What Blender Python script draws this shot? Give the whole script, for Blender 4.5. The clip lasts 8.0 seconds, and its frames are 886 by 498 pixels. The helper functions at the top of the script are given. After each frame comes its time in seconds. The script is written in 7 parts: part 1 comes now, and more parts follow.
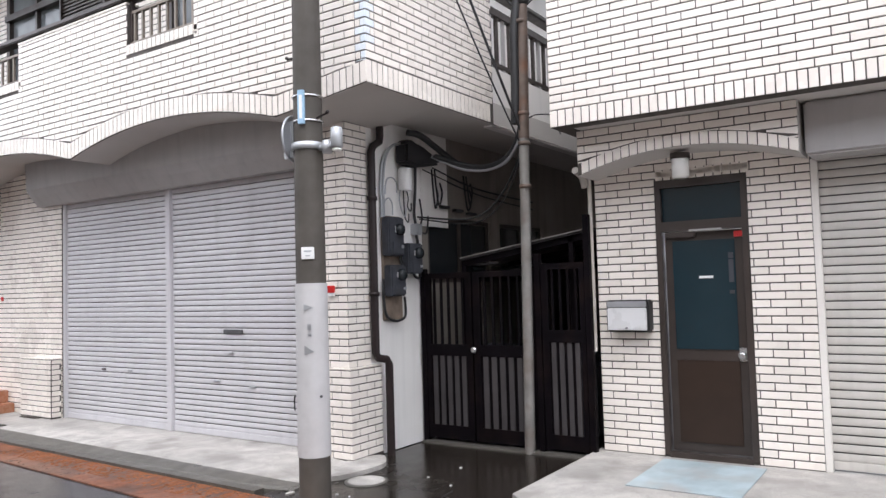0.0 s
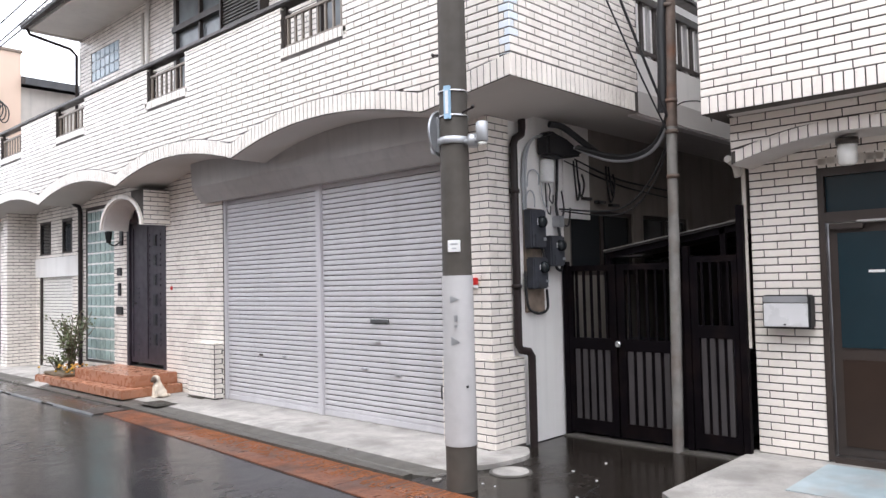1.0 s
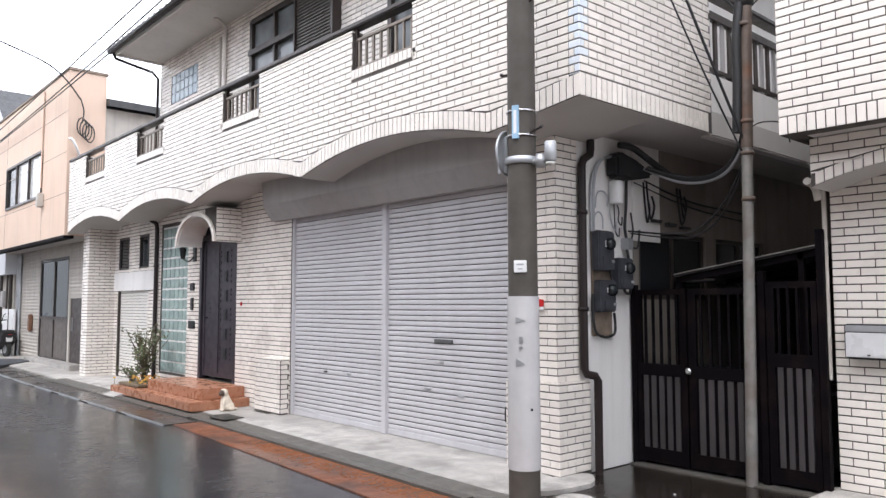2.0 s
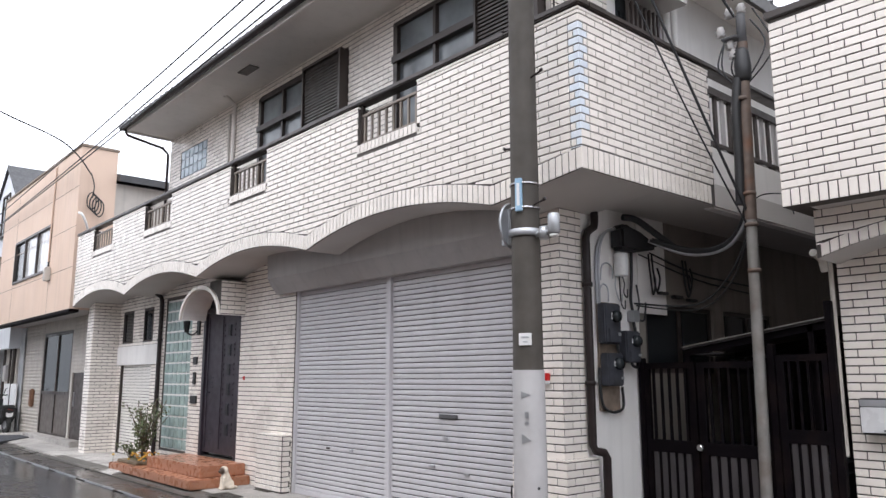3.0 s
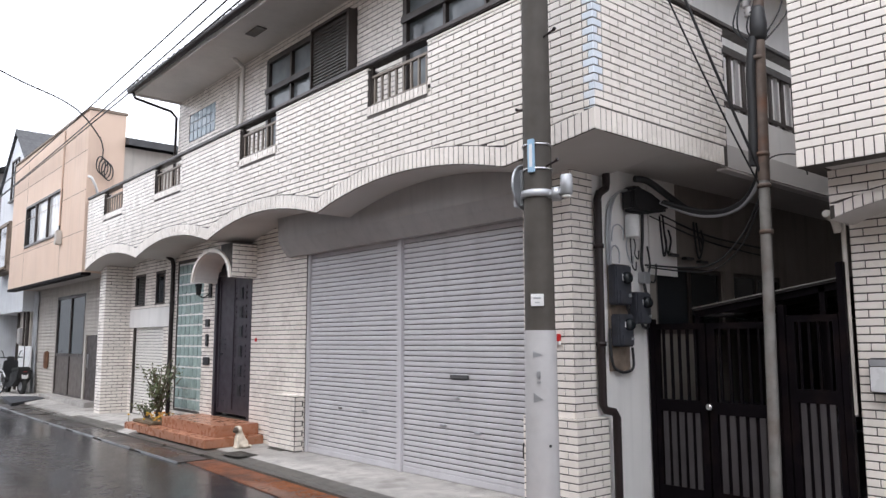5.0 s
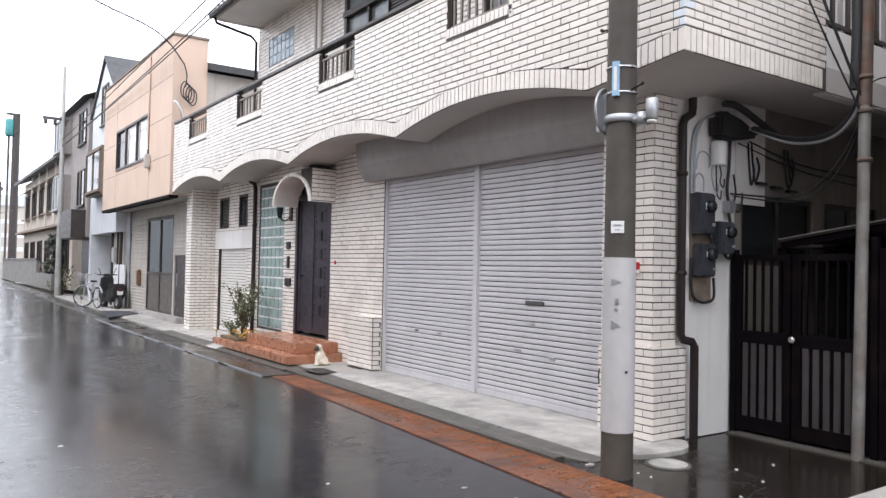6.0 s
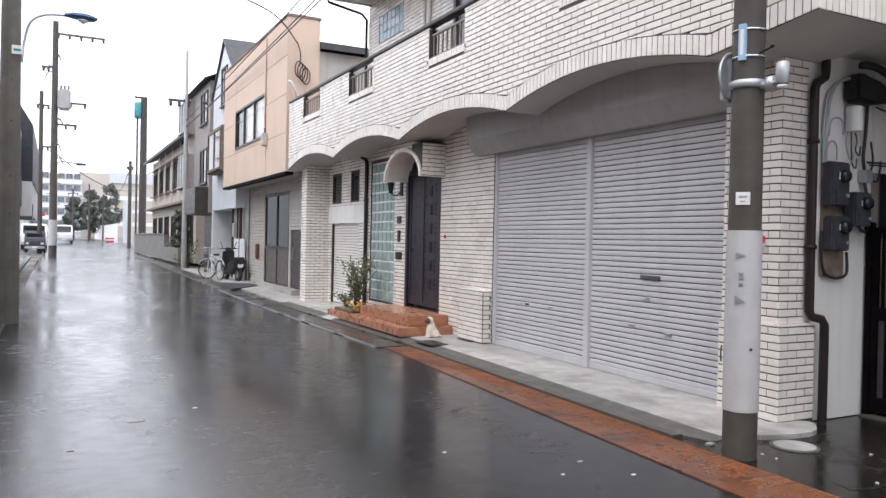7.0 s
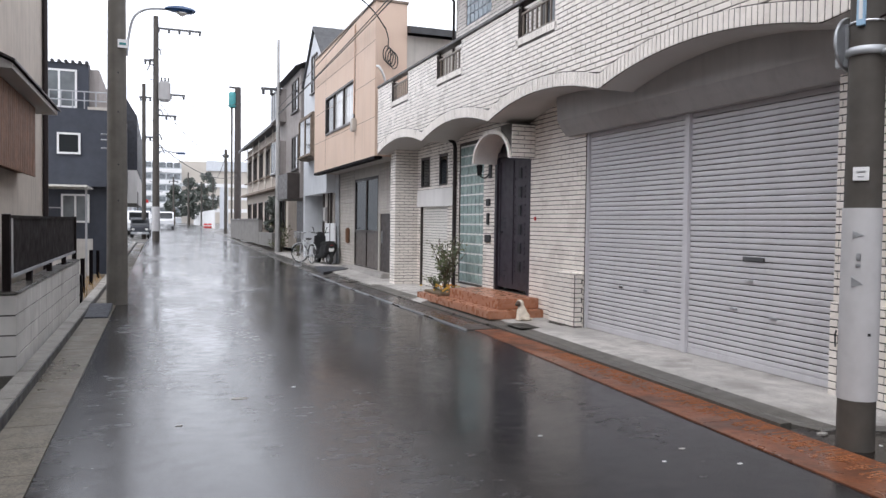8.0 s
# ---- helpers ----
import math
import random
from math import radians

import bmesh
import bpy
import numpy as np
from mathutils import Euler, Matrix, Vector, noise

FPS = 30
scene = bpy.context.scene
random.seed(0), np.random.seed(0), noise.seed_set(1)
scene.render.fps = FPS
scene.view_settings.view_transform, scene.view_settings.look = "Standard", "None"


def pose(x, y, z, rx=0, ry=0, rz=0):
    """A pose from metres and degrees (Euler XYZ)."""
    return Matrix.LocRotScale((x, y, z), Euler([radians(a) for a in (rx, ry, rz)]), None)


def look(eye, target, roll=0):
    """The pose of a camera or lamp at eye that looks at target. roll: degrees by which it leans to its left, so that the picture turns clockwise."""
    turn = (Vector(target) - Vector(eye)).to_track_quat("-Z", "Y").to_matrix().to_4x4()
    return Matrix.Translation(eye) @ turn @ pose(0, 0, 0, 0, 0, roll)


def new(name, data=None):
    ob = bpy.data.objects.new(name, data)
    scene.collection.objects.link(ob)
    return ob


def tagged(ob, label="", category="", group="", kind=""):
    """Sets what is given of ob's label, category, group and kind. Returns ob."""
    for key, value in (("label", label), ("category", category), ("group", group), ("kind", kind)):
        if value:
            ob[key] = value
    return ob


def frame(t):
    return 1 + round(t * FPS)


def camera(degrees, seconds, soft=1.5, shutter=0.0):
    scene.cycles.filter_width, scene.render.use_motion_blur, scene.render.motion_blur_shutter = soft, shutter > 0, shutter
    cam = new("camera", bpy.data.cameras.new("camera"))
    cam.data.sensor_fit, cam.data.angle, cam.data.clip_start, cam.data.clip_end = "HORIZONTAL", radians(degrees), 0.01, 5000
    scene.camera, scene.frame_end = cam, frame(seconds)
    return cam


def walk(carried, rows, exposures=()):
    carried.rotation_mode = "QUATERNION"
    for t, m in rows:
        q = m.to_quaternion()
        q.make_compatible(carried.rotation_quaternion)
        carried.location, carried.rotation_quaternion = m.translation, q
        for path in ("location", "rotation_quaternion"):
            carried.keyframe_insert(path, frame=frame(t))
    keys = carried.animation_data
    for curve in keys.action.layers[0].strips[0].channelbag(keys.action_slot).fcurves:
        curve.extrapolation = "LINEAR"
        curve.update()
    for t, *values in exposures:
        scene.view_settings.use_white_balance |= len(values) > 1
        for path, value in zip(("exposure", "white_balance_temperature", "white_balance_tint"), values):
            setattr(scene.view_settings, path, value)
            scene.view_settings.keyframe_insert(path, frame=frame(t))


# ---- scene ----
cam = camera(60.85, 8.0, soft=1.45)
PATH = [
    (0, (-0.033, 0.035, 1.652), (1.635, 1.134, 1.752), -1.68),
    (0.5, (-0.096, 0.08, 1.651), (1.467, 1.323, 1.749), -1.16),
    (1, (-0.116, 0.099, 1.662), (1.335, 1.472, 1.749), -1.31),
    (1.5, (-0.118, 0.115, 1.647), (1.239, 1.581, 1.733), -0.92),
    (3, (-0.064, 0.143, 1.644), (1.235, 1.625, 1.983), -0.11),
    (3.5, (-0.072, 0.142, 1.623), (1.206, 1.621, 2.045), -0.44),
    (4, (-0.052, 0.159, 1.634), (1.209, 1.652, 2.061), -1.18),
    (5.5, (-0.137, 0.158, 1.61), (1.158, 1.678, 1.736), 0.71),
    (6, (-0.153, 0.171, 1.597), (0.999, 1.806, 1.649), 1.16),
    (6.5, (-0.195, 0.188, 1.593), (0.829, 1.906, 1.595), 1.41),
    (7, (-0.222, 0.204, 1.585), (0.694, 1.982, 1.564), 1.19),
    (7.5, (-0.231, 0.229, 1.577), (0.578, 2.058, 1.532), 0.91),
    (8, (-0.256, 0.283, 1.565), (0.453, 2.152, 1.497), 0.75),
]
walk(cam, [(t, look(eye, target, roll)) for t, eye, target, roll in PATH],
     [(0, 1.08), (1.5, 1.06), (3, 0.72), (3.5, 0.55), (4.2, 0.42), (5.5, 0.84), (6, 0.86), (6.5, 0.75), (7, 0.66), (8, 0.42)])

# ---- light: an overcast, rainy day ----
world = bpy.data.worlds.new("overcast")
scene.world = world
world.use_nodes = True
wn, wl = world.node_tree.nodes, world.node_tree.links
wn.clear()
sky = wn.new("ShaderNodeTexSky")
sky.sky_type, sky.sun_disc = "NISHITA", False
sky.sun_elevation, sky.sun_rotation = radians(60), radians(244)
sky.air_density, sky.dust_density, sky.ozone_density = 1.0, 4.0, 1.0
grey = wn.new("ShaderNodeHueSaturation")
grey.inputs["Saturation"].default_value = 0.12
bg = wn.new("ShaderNodeBackground")
bg.inputs["Strength"].default_value = 0.14
wo = wn.new("ShaderNodeOutputWorld")
wl.new(sky.outputs[0], grey.inputs["Color"])
cloud = wn.new("ShaderNodeMix")
cloud.data_type = "RGBA"
cloud.inputs[0].default_value = 0.82
cloud.inputs[7].default_value = (10.5, 10.9, 12.15, 1)
wl.new(grey.outputs[0], cloud.inputs[6])
wl.new(cloud.outputs[2], bg.inputs["Color"])
wl.new(bg.outputs[0], wo.inputs["Surface"])
sun_data = bpy.data.lights.new("sun", "SUN")
sun_data.energy, sun_data.angle, sun_data.color = 0.75, radians(40), (1.0, 0.98, 0.95)
sun = new("sun", sun_data)
sun.matrix_world = look((-24, -12, 46), (0, 0, 0))

# ---- materials ----
def material(name, base, rough=0.6, metal=0.0, spots=0.12, scale=3.0, grain=40.0, bump=0.15, spec=0.5,
             stain=None, stain_amount=0.0, stain_scale=0.8, per_piece=0.0, tint=None, streaks=0.0, coat=0.0, patch=None):
    """Colour that varies at two scales, stains with a shape of their own, and a fine relief."""
    m = bpy.data.materials.new(name)
    m.use_nodes = True
    n, l = m.node_tree.nodes, m.node_tree.links
    b = n["Principled BSDF"]
    geo = n.new("ShaderNodeNewGeometry")
    def noise_at(s, detail=4.0, stretch=(1, 1, 1)):
        mp = n.new("ShaderNodeMapping")
        mp.inputs["Scale"].default_value = stretch
        l.new(geo.outputs["Position"], mp.inputs["Vector"])
        t = n.new("ShaderNodeTexNoise")
        t.inputs["Scale"].default_value, t.inputs["Detail"].default_value = s, detail
        l.new(mp.outputs[0], t.inputs["Vector"])
        return t.outputs["Fac"]
    def ramp(src, lo, hi, a=0.0, z=1.0):
        r = n.new("ShaderNodeMapRange")
        r.inputs["From Min"].default_value, r.inputs["From Max"].default_value = lo, hi
        r.inputs["To Min"].default_value, r.inputs["To Max"].default_value = a, z
        l.new(src, r.inputs["Value"])
        return r.outputs[0]
    def mix(fac, a, c):
        x = n.new("ShaderNodeMix")
        x.data_type = "RGBA"
        for sock, v in ((0, fac), (6, a), (7, c)):
            if isinstance(v, (tuple, list)):
                x.inputs[sock].default_value = (*v[:3], 1)
            elif isinstance(v, (int, float)):
                x.inputs[sock].default_value = v
            else:
                l.new(v, x.inputs[sock])
        return x.outputs[2]
    dark = tuple(c * (1 - spots) for c in base)
    light = tuple(min(1.0, c * (1 + spots)) for c in base)
    col = mix(ramp(noise_at(scale), 0.3, 0.7), dark, light)
    if per_piece:
        info = n.new("ShaderNodeObjectInfo")
        add = n.new("ShaderNodeMath")
        add.operation = "ADD"
        l.new(info.outputs["Random"], add.inputs[0])
        l.new(geo.outputs["Random Per Island"], add.inputs[1])
        fr = n.new("ShaderNodeMath")
        fr.operation = "FRACT"
        l.new(add.outputs[0], fr.inputs[0])
        col = mix(ramp(fr.outputs[0], 0.0, 1.0, 0.0, per_piece), col, tint or tuple(c * 0.7 for c in base))
    if stain:
        col = mix(ramp(noise_at(stain_scale, 6.0), 0.52, 0.72, 0.0, stain_amount), col, stain)
    if streaks:
        col = mix(ramp(noise_at(2.2, 5.0, (4, 4, 0.25)), 0.5, 0.75, 0.0, streaks), col, tuple(c * 0.45 for c in base))
    if patch:
        centre, reach, paint = patch
        gap = n.new("ShaderNodeVectorMath")
        gap.operation = "DISTANCE"
        gap.inputs[1].default_value = centre
        l.new(geo.outputs["Position"], gap.inputs[0])
        col = mix(ramp(gap.outputs["Value"], reach * 0.6, reach, 1.0, 0.0), col, paint)
    l.new(col, b.inputs["Base Color"])
    b.inputs["Metallic"].default_value = metal
    b.inputs["Specular IOR Level"].default_value = spec
    b.inputs["Coat Weight"].default_value = coat
    l.new(ramp(noise_at(scale * 2.3), 0.3, 0.7, max(0.02, rough - 0.1), min(1.0, rough + 0.1)), b.inputs["Roughness"])
    if bump:
        bp = n.new("ShaderNodeBump")
        bp.inputs["Strength"].default_value, bp.inputs["Distance"].default_value = bump, 0.004
        l.new(noise_at(grain), bp.inputs["Height"])
        l.new(bp.outputs[0], b.inputs["Normal"])
    return m


def glass(name, base, rough=0.03, see=0.0, spec=0.8):
    m = bpy.data.materials.new(name)
    m.use_nodes = True
    b = m.node_tree.nodes["Principled BSDF"]
    b.inputs["Base Color"].default_value = (*base, 1)
    b.inputs["Roughness"].default_value = rough
    b.inputs["Specular IOR Level"].default_value = spec
    b.inputs["Transmission Weight"].default_value = see
    b.inputs["IOR"].default_value = 1.45
    return m


def wet_ground(name, dry, wet_rough=0.09, dry_rough=0.5, puddle=0.5, grain=90.0, stain=None, bump=0.25, gloss=0.5, worn=0.5):
    """Ground with a film of water: patches of smooth water among rougher damp grain."""
    m = bpy.data.materials.new(name)
    m.use_nodes = True
    n, l = m.node_tree.nodes, m.node_tree.links
    b = n["Principled BSDF"]
    geo = n.new("ShaderNodeNewGeometry")
    def tex(s, d=5.0, stretch=(1, 1, 1)):
        mp = n.new("ShaderNodeMapping")
        mp.inputs["Scale"].default_value = stretch
        l.new(geo.outputs["Position"], mp.inputs["Vector"])
        t = n.new("ShaderNodeTexNoise")
        t.inputs["Scale"].default_value, t.inputs["Detail"].default_value = s, d
        l.new(mp.outputs[0], t.inputs["Vector"])
        return t.outputs["Fac"]
    def ramp(src, lo, hi, a, z):
        r = n.new("ShaderNodeMapRange")
        r.inputs["From Min"].default_value, r.inputs["From Max"].default_value = lo, hi
        r.inputs["To Min"].default_value, r.inputs["To Max"].default_value = a, z
        l.new(src, r.inputs["Value"])
        return r.outputs[0]
    def mix(fac, a, c):
        x = n.new("ShaderNodeMix")
        x.data_type = "RGBA"
        l.new(fac, x.inputs[0])
        for sock, v in ((6, a), (7, c)):
            if isinstance(v, tuple):
                x.inputs[sock].default_value = (*v, 1)
            else:
                l.new(v, x.inputs[sock])
        return x.outputs[2]
    wide = tex(0.55, 6.0, (1.6, 0.5, 1))
    col = mix(ramp(tex(grain), 0.35, 0.65, 0, 1), tuple(c * 0.6 for c in dry), tuple(c * 1.4 for c in dry))
    col = mix(ramp(tex(6.0, 6.0), 0.4, 0.7, 0.0, 0.5), col, tuple(c * 1.7 for c in dry))
    col = mix(ramp(wide, 0.4, 0.65, 0.0, 0.45), col, tuple(c * 0.6 for c in dry))
    if stain:
        col = mix(ramp(tex(2.3, 6.0), worn, worn + 0.18, 0.0, 0.8), col, stain)
    l.new(col, b.inputs["Base Color"])
    film = n.new("ShaderNodeMath")
    film.operation = "ADD"
    l.new(ramp(wide, puddle - 0.1, puddle + 0.12, dry_rough, wet_rough), film.inputs[0])
    l.new(ramp(tex(5.0, 8.0, (1.0, 1.6, 1)), 0.35, 0.68, -0.04, 0.06), film.inputs[1])
    l.new(film.outputs[0], b.inputs["Roughness"])
    b.inputs["Specular IOR Level"].default_value = gloss
    b.inputs["IOR"].default_value = 1.5
    bp = n.new("ShaderNodeBump")
    bp.inputs["Distance"].default_value = 0.003
    l.new(ramp(wide, puddle - 0.1, puddle + 0.12, bump, bump * 0.15), bp.inputs["Strength"])
    l.new(tex(grain), bp.inputs["Height"])
    l.new(bp.outputs[0], b.inputs["Normal"])
    return m


TILE = material("glazed_tile", (0.85, 0.79, 0.735), 0.3, spots=0.03, scale=1.3, grain=120, bump=0.04, per_piece=0.4, tint=(0.66, 0.61, 0.56), stain=(0.62, 0.58, 0.53), stain_amount=0.35, stain_scale=1.1)
TILE_BLUE = material("replaced_tile", (0.68, 0.74, 0.81), 0.25, spots=0.05, per_piece=0.5, tint=(0.78, 0.80, 0.83), bump=0.03)
MORTAR = material("mortar_dark", (0.075, 0.066, 0.06), 0.9, spots=0.3, grain=200, bump=0.3)
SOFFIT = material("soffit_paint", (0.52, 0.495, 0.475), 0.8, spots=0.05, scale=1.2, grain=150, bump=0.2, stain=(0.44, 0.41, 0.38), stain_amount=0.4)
STUCCO = material("white_stucco", (0.78, 0.76, 0.74), 0.85, spots=0.05, scale=1.5, grain=160, bump=0.35, stain=(0.5, 0.47, 0.44), stain_amount=0.3, streaks=0.15)
SHUTTER = material("shutter_steel", (0.578, 0.565, 0.592), 0.42, spots=0.04, scale=2.0, bump=0.03, per_piece=0.12, tint=(0.53, 0.515, 0.53), streaks=0.15)
SHUTTER_OLD = material("shutter_greyed", (0.53, 0.505, 0.475), 0.45, spots=0.06, bump=0.03, per_piece=0.15, streaks=0.25)
SHUTTER_WARM = material("shutter_cream", (0.76, 0.73, 0.69), 0.4, spots=0.05, bump=0.03, per_piece=0.15, streaks=0.15)
HOOD = material("hood_paint", (0.39, 0.375, 0.37), 0.55, spots=0.05, bump=0.05, streaks=0.2)
BROWN = material("brown_aluminium", (0.040, 0.030, 0.026), 0.42, metal=0.0, spots=0.2, bump=0.05)
DARKPIPE = material("brown_pipe", (0.022, 0.015, 0.015), 0.45, spec=0.3, spots=0.2, bump=0.05)
DOORFILM = material("teal_film", (0.009, 0.024, 0.033), 0.15, spots=0.15, scale=1.5, bump=0.02, spec=0.4)
DOORBROWN = material("door_brown", (0.030, 0.018, 0.013), 0.5, spec=0.25, spots=0.15, bump=0.05)
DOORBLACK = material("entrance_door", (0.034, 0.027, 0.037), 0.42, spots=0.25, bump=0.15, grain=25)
RAILTAN = material("tan_aluminium", (0.20, 0.165, 0.135), 0.45, spots=0.1, bump=0.03)
CHROME = material("brushed_steel", (0.62, 0.62, 0.63), 0.25, metal=0.9, spots=0.08, bump=0.02)
GALV = material("galvanised", (0.42, 0.43, 0.45), 0.45, metal=0.6, spots=0.2, bump=0.1)
WINDOW = glass("window_glass", (0.020, 0.024, 0.027), 0.06, spec=0.4)
CURTAIN = material("curtained_glass", (0.50, 0.50, 0.50), 0.12, spots=0.3, scale=1.6, bump=0.0, streaks=0.6)
WINDOW_MILK = material("milky_glass", (0.15, 0.165, 0.175), 0.10, spots=0.5, scale=1.4, bump=0.02)
GLASSBLOCK = material("glass_block", (0.36, 0.45, 0.43), 0.12, spots=0.2, scale=9.0, bump=0.3, grain=25, per_piece=0.5, tint=(0.25, 0.335, 0.32))
POLE = material("concrete_pole", (0.072, 0.063, 0.054), 0.75, spots=0.18, scale=4, grain=150, bump=0.3, streaks=0.25)
POLEBAND = material("pole_wrap", (0.50, 0.49, 0.495), 0.8, spots=0.06, scale=6, bump=0.15, grain=60, stain=(0.3, 0.3, 0.3), stain_amount=0.3, stain_scale=5)
RUSTPIPE = material("rusty_pole", (0.115, 0.085, 0.07), 0.6, metal=0.2, spots=0.35, scale=5, bump=0.2, stain=(0.2, 0.08, 0.04), stain_amount=0.6, stain_scale=3)
GREYPIPE = material("grey_pole", (0.21, 0.20, 0.19), 0.55, metal=0.2, spots=0.2, scale=5, bump=0.2, stain=(0.12, 0.075, 0.05), stain_amount=0.6, stain_scale=3)
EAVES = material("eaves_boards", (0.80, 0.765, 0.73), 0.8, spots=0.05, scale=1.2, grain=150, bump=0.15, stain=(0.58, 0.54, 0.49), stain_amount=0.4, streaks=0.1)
LAMPPOLE = material("pale_concrete_pole", (0.125, 0.113, 0.098), 0.75, spots=0.15, scale=4, grain=150, bump=0.3, streaks=0.35)
BLOCKPALE = material("pale_glass_block", (0.42, 0.50, 0.56), 0.14, spots=0.15, scale=9.0, bump=0.2, grain=25, per_piece=0.5, tint=(0.30, 0.38, 0.45))
JOINTWHITE = material("white_joint", (0.74, 0.74, 0.72), 0.8, spots=0.06, bump=0.2)
ROAD = wet_ground("wet_asphalt", (0.021, 0.0195, 0.0205), 0.16, 0.26, 0.47, bump=0.3, gloss=0.70)
ALLEY = wet_ground("wet_alley", (0.016, 0.013, 0.011), 0.10, 0.32, 0.45, grain=60, gloss=0.22, stain=(0.030, 0.025, 0.021), worn=0.52)
SLAB = wet_ground("damp_concrete", (0.38, 0.36, 0.34), 0.3, 0.75, 0.6, grain=170, stain=(0.23, 0.215, 0.20), bump=0.35)
KERB = wet_ground("dark_kerb", (0.085, 0.079, 0.07), 0.2, 0.6, 0.5, grain=60, stain=(0.09, 0.083, 0.075))
WETRIM = wet_ground("wet_rim", (0.095, 0.088, 0.078), 0.25, 0.6, 0.52, grain=120, stain=(0.15, 0.14, 0.125), bump=0.35, worn=0.55)
REDPAVE = wet_ground("red_strip", (0.185, 0.066, 0.031), 0.18, 0.55, 0.52, grain=38, stain=(0.060, 0.035, 0.028), bump=0.9, worn=0.45, gloss=0.3)
REDRIB = material("red_rib", (0.32, 0.125, 0.052), 0.6, spots=0.25, scale=6, bump=0.2, stain=(0.12, 0.06, 0.04), stain_amount=0.7, stain_scale=3)
DRAINSTEEL = wet_ground("drain_steel", (0.055, 0.049, 0.046), 0.2, 0.5, 0.5, grain=40, stain=(0.09, 0.07, 0.055), bump=0.6)
PALEPIPE = material("pale_pole", (0.42, 0.41, 0.40), 0.6, spots=0.15, scale=3, bump=0.15, streaks=0.3)
DOORPANEL = material("brown_panel", (0.115, 0.098, 0.088), 0.5, spots=0.12, bump=0.08, streaks=0.3)
ARM = material("weathered_arm", (0.085, 0.085, 0.09), 0.6, spots=0.2, bump=0.1)
TERRA = material("terracotta_tile", (0.40, 0.18, 0.105), 0.3, stain=(0.31, 0.145, 0.09), stain_amount=0.25, spots=0.07, scale=4, bump=0.1, per_piece=0.3)
BLACKRUB = material("black_rubber", (0.018, 0.018, 0.02), 0.5, spots=0.2, bump=0.1)
METER = material("meter_grey", (0.05, 0.053, 0.064), 0.5, spec=0.3, spots=0.2, scale=8, bump=0.1, stain=(0.04, 0.035, 0.03), stain_amount=0.5, stain_scale=6)
BOARD = material("meter_board", (0.20, 0.155, 0.12), 0.75, spots=0.25, scale=9, bump=0.2)
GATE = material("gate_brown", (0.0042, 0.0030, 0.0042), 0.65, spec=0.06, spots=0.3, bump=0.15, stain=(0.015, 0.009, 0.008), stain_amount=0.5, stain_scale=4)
GATEPANEL = material("gate_panel", (0.056, 0.050, 0.052), 0.7, spec=0.2, spots=0.15, bump=0.1, streaks=0.4)
RED = material("red_plastic", (0.55, 0.02, 0.02), 0.35, spots=0.1, bump=0.02)
WHITE = material("white_plastic", (0.78, 0.78, 0.78), 0.35, spots=0.03, bump=0.02)
ORANGE = material("peach_panel", (0.64, 0.482, 0.382), 0.7, spots=0.05, scale=0.8, grain=90, bump=0.12, stain=(0.50, 0.36, 0.28), stain_amount=0.3, streaks=0.2)
SIDING = material("pale_siding", (0.475, 0.44, 0.40), 0.6, spots=0.08, bump=0.1, streaks=0.3)
GREYWALL = material("grey_house_wall", (0.33, 0.30, 0.285), 0.8, spots=0.1, bump=0.2, streaks=0.35)
BEIGE = material("beige_house_wall", (0.50, 0.44, 0.38), 0.8, spots=0.08, bump=0.25, streaks=0.3)
PALEBLUE = material("pale_house_wall", (0.62, 0.64, 0.67), 0.7, spots=0.05, bump=0.1, streaks=0.2)
PLATEBLUE = material("plate_blue", (0.33, 0.50, 0.66), 0.3, spots=0.1, bump=0.0)
NAVY = material("navy_siding", (0.040, 0.046, 0.062), 0.6, spots=0.12, bump=0.1)
ROOFTILE = material("roof_tile", (0.060, 0.060, 0.064), 0.6, spots=0.3, scale=5, bump=0.2, per_piece=0.5)
WOOD = material("weathered_wood", (0.19, 0.095, 0.055), 0.65, spots=0.3, scale=6, bump=0.2, per_piece=0.6, streaks=0.4)
BLOCK = material("concrete_block", (0.56, 0.54, 0.51), 0.9, spots=0.12, grain=70, bump=0.5, per_piece=0.3, stain=(0.26, 0.245, 0.225), stain_amount=0.45, streaks=0.45)
GARDENWALL = material("grey_garden_wall", (0.20, 0.19, 0.18), 0.9, spots=0.15, grain=40, bump=0.4, stain=(0.15, 0.14, 0.13), stain_amount=0.5, streaks=0.4)
LEAF = material("leaf_green", (0.07, 0.10, 0.035), 0.5, spots=0.4, scale=8, bump=0.0, per_piece=0.8, tint=(0.13, 0.12, 0.05))
# Distance haze is put into this greyed, lightened leaf colour.
LEAFHAZE = material("hazy_leaf", (0.10, 0.115, 0.10), 0.6, spots=0.3, bump=0.0, per_piece=0.6)
TWIG = material("twig", (0.11, 0.08, 0.055), 0.7, spots=0.3, bump=0.1)
YELLOW = material("yellow_fruit", (0.60, 0.36, 0.03), 0.4, spots=0.2, per_piece=0.7, tint=(0.5, 0.14, 0.03), bump=0.0)
FUR = material("cream_statue", (0.74, 0.655, 0.55), 0.8, spots=0.15, scale=14, grain=80, bump=0.5, patch=((4.995, 10.835, 0.322), 0.078, (0.09, 0.06, 0.045)))
EARTH = material("bare_earth", (0.16, 0.12, 0.08), 0.9, spots=0.3, grain=30, bump=0.6)
FARGREY = material("far_concrete", (0.50, 0.52, 0.54), 0.8, spots=0.06, scale=0.3, bump=0.0)
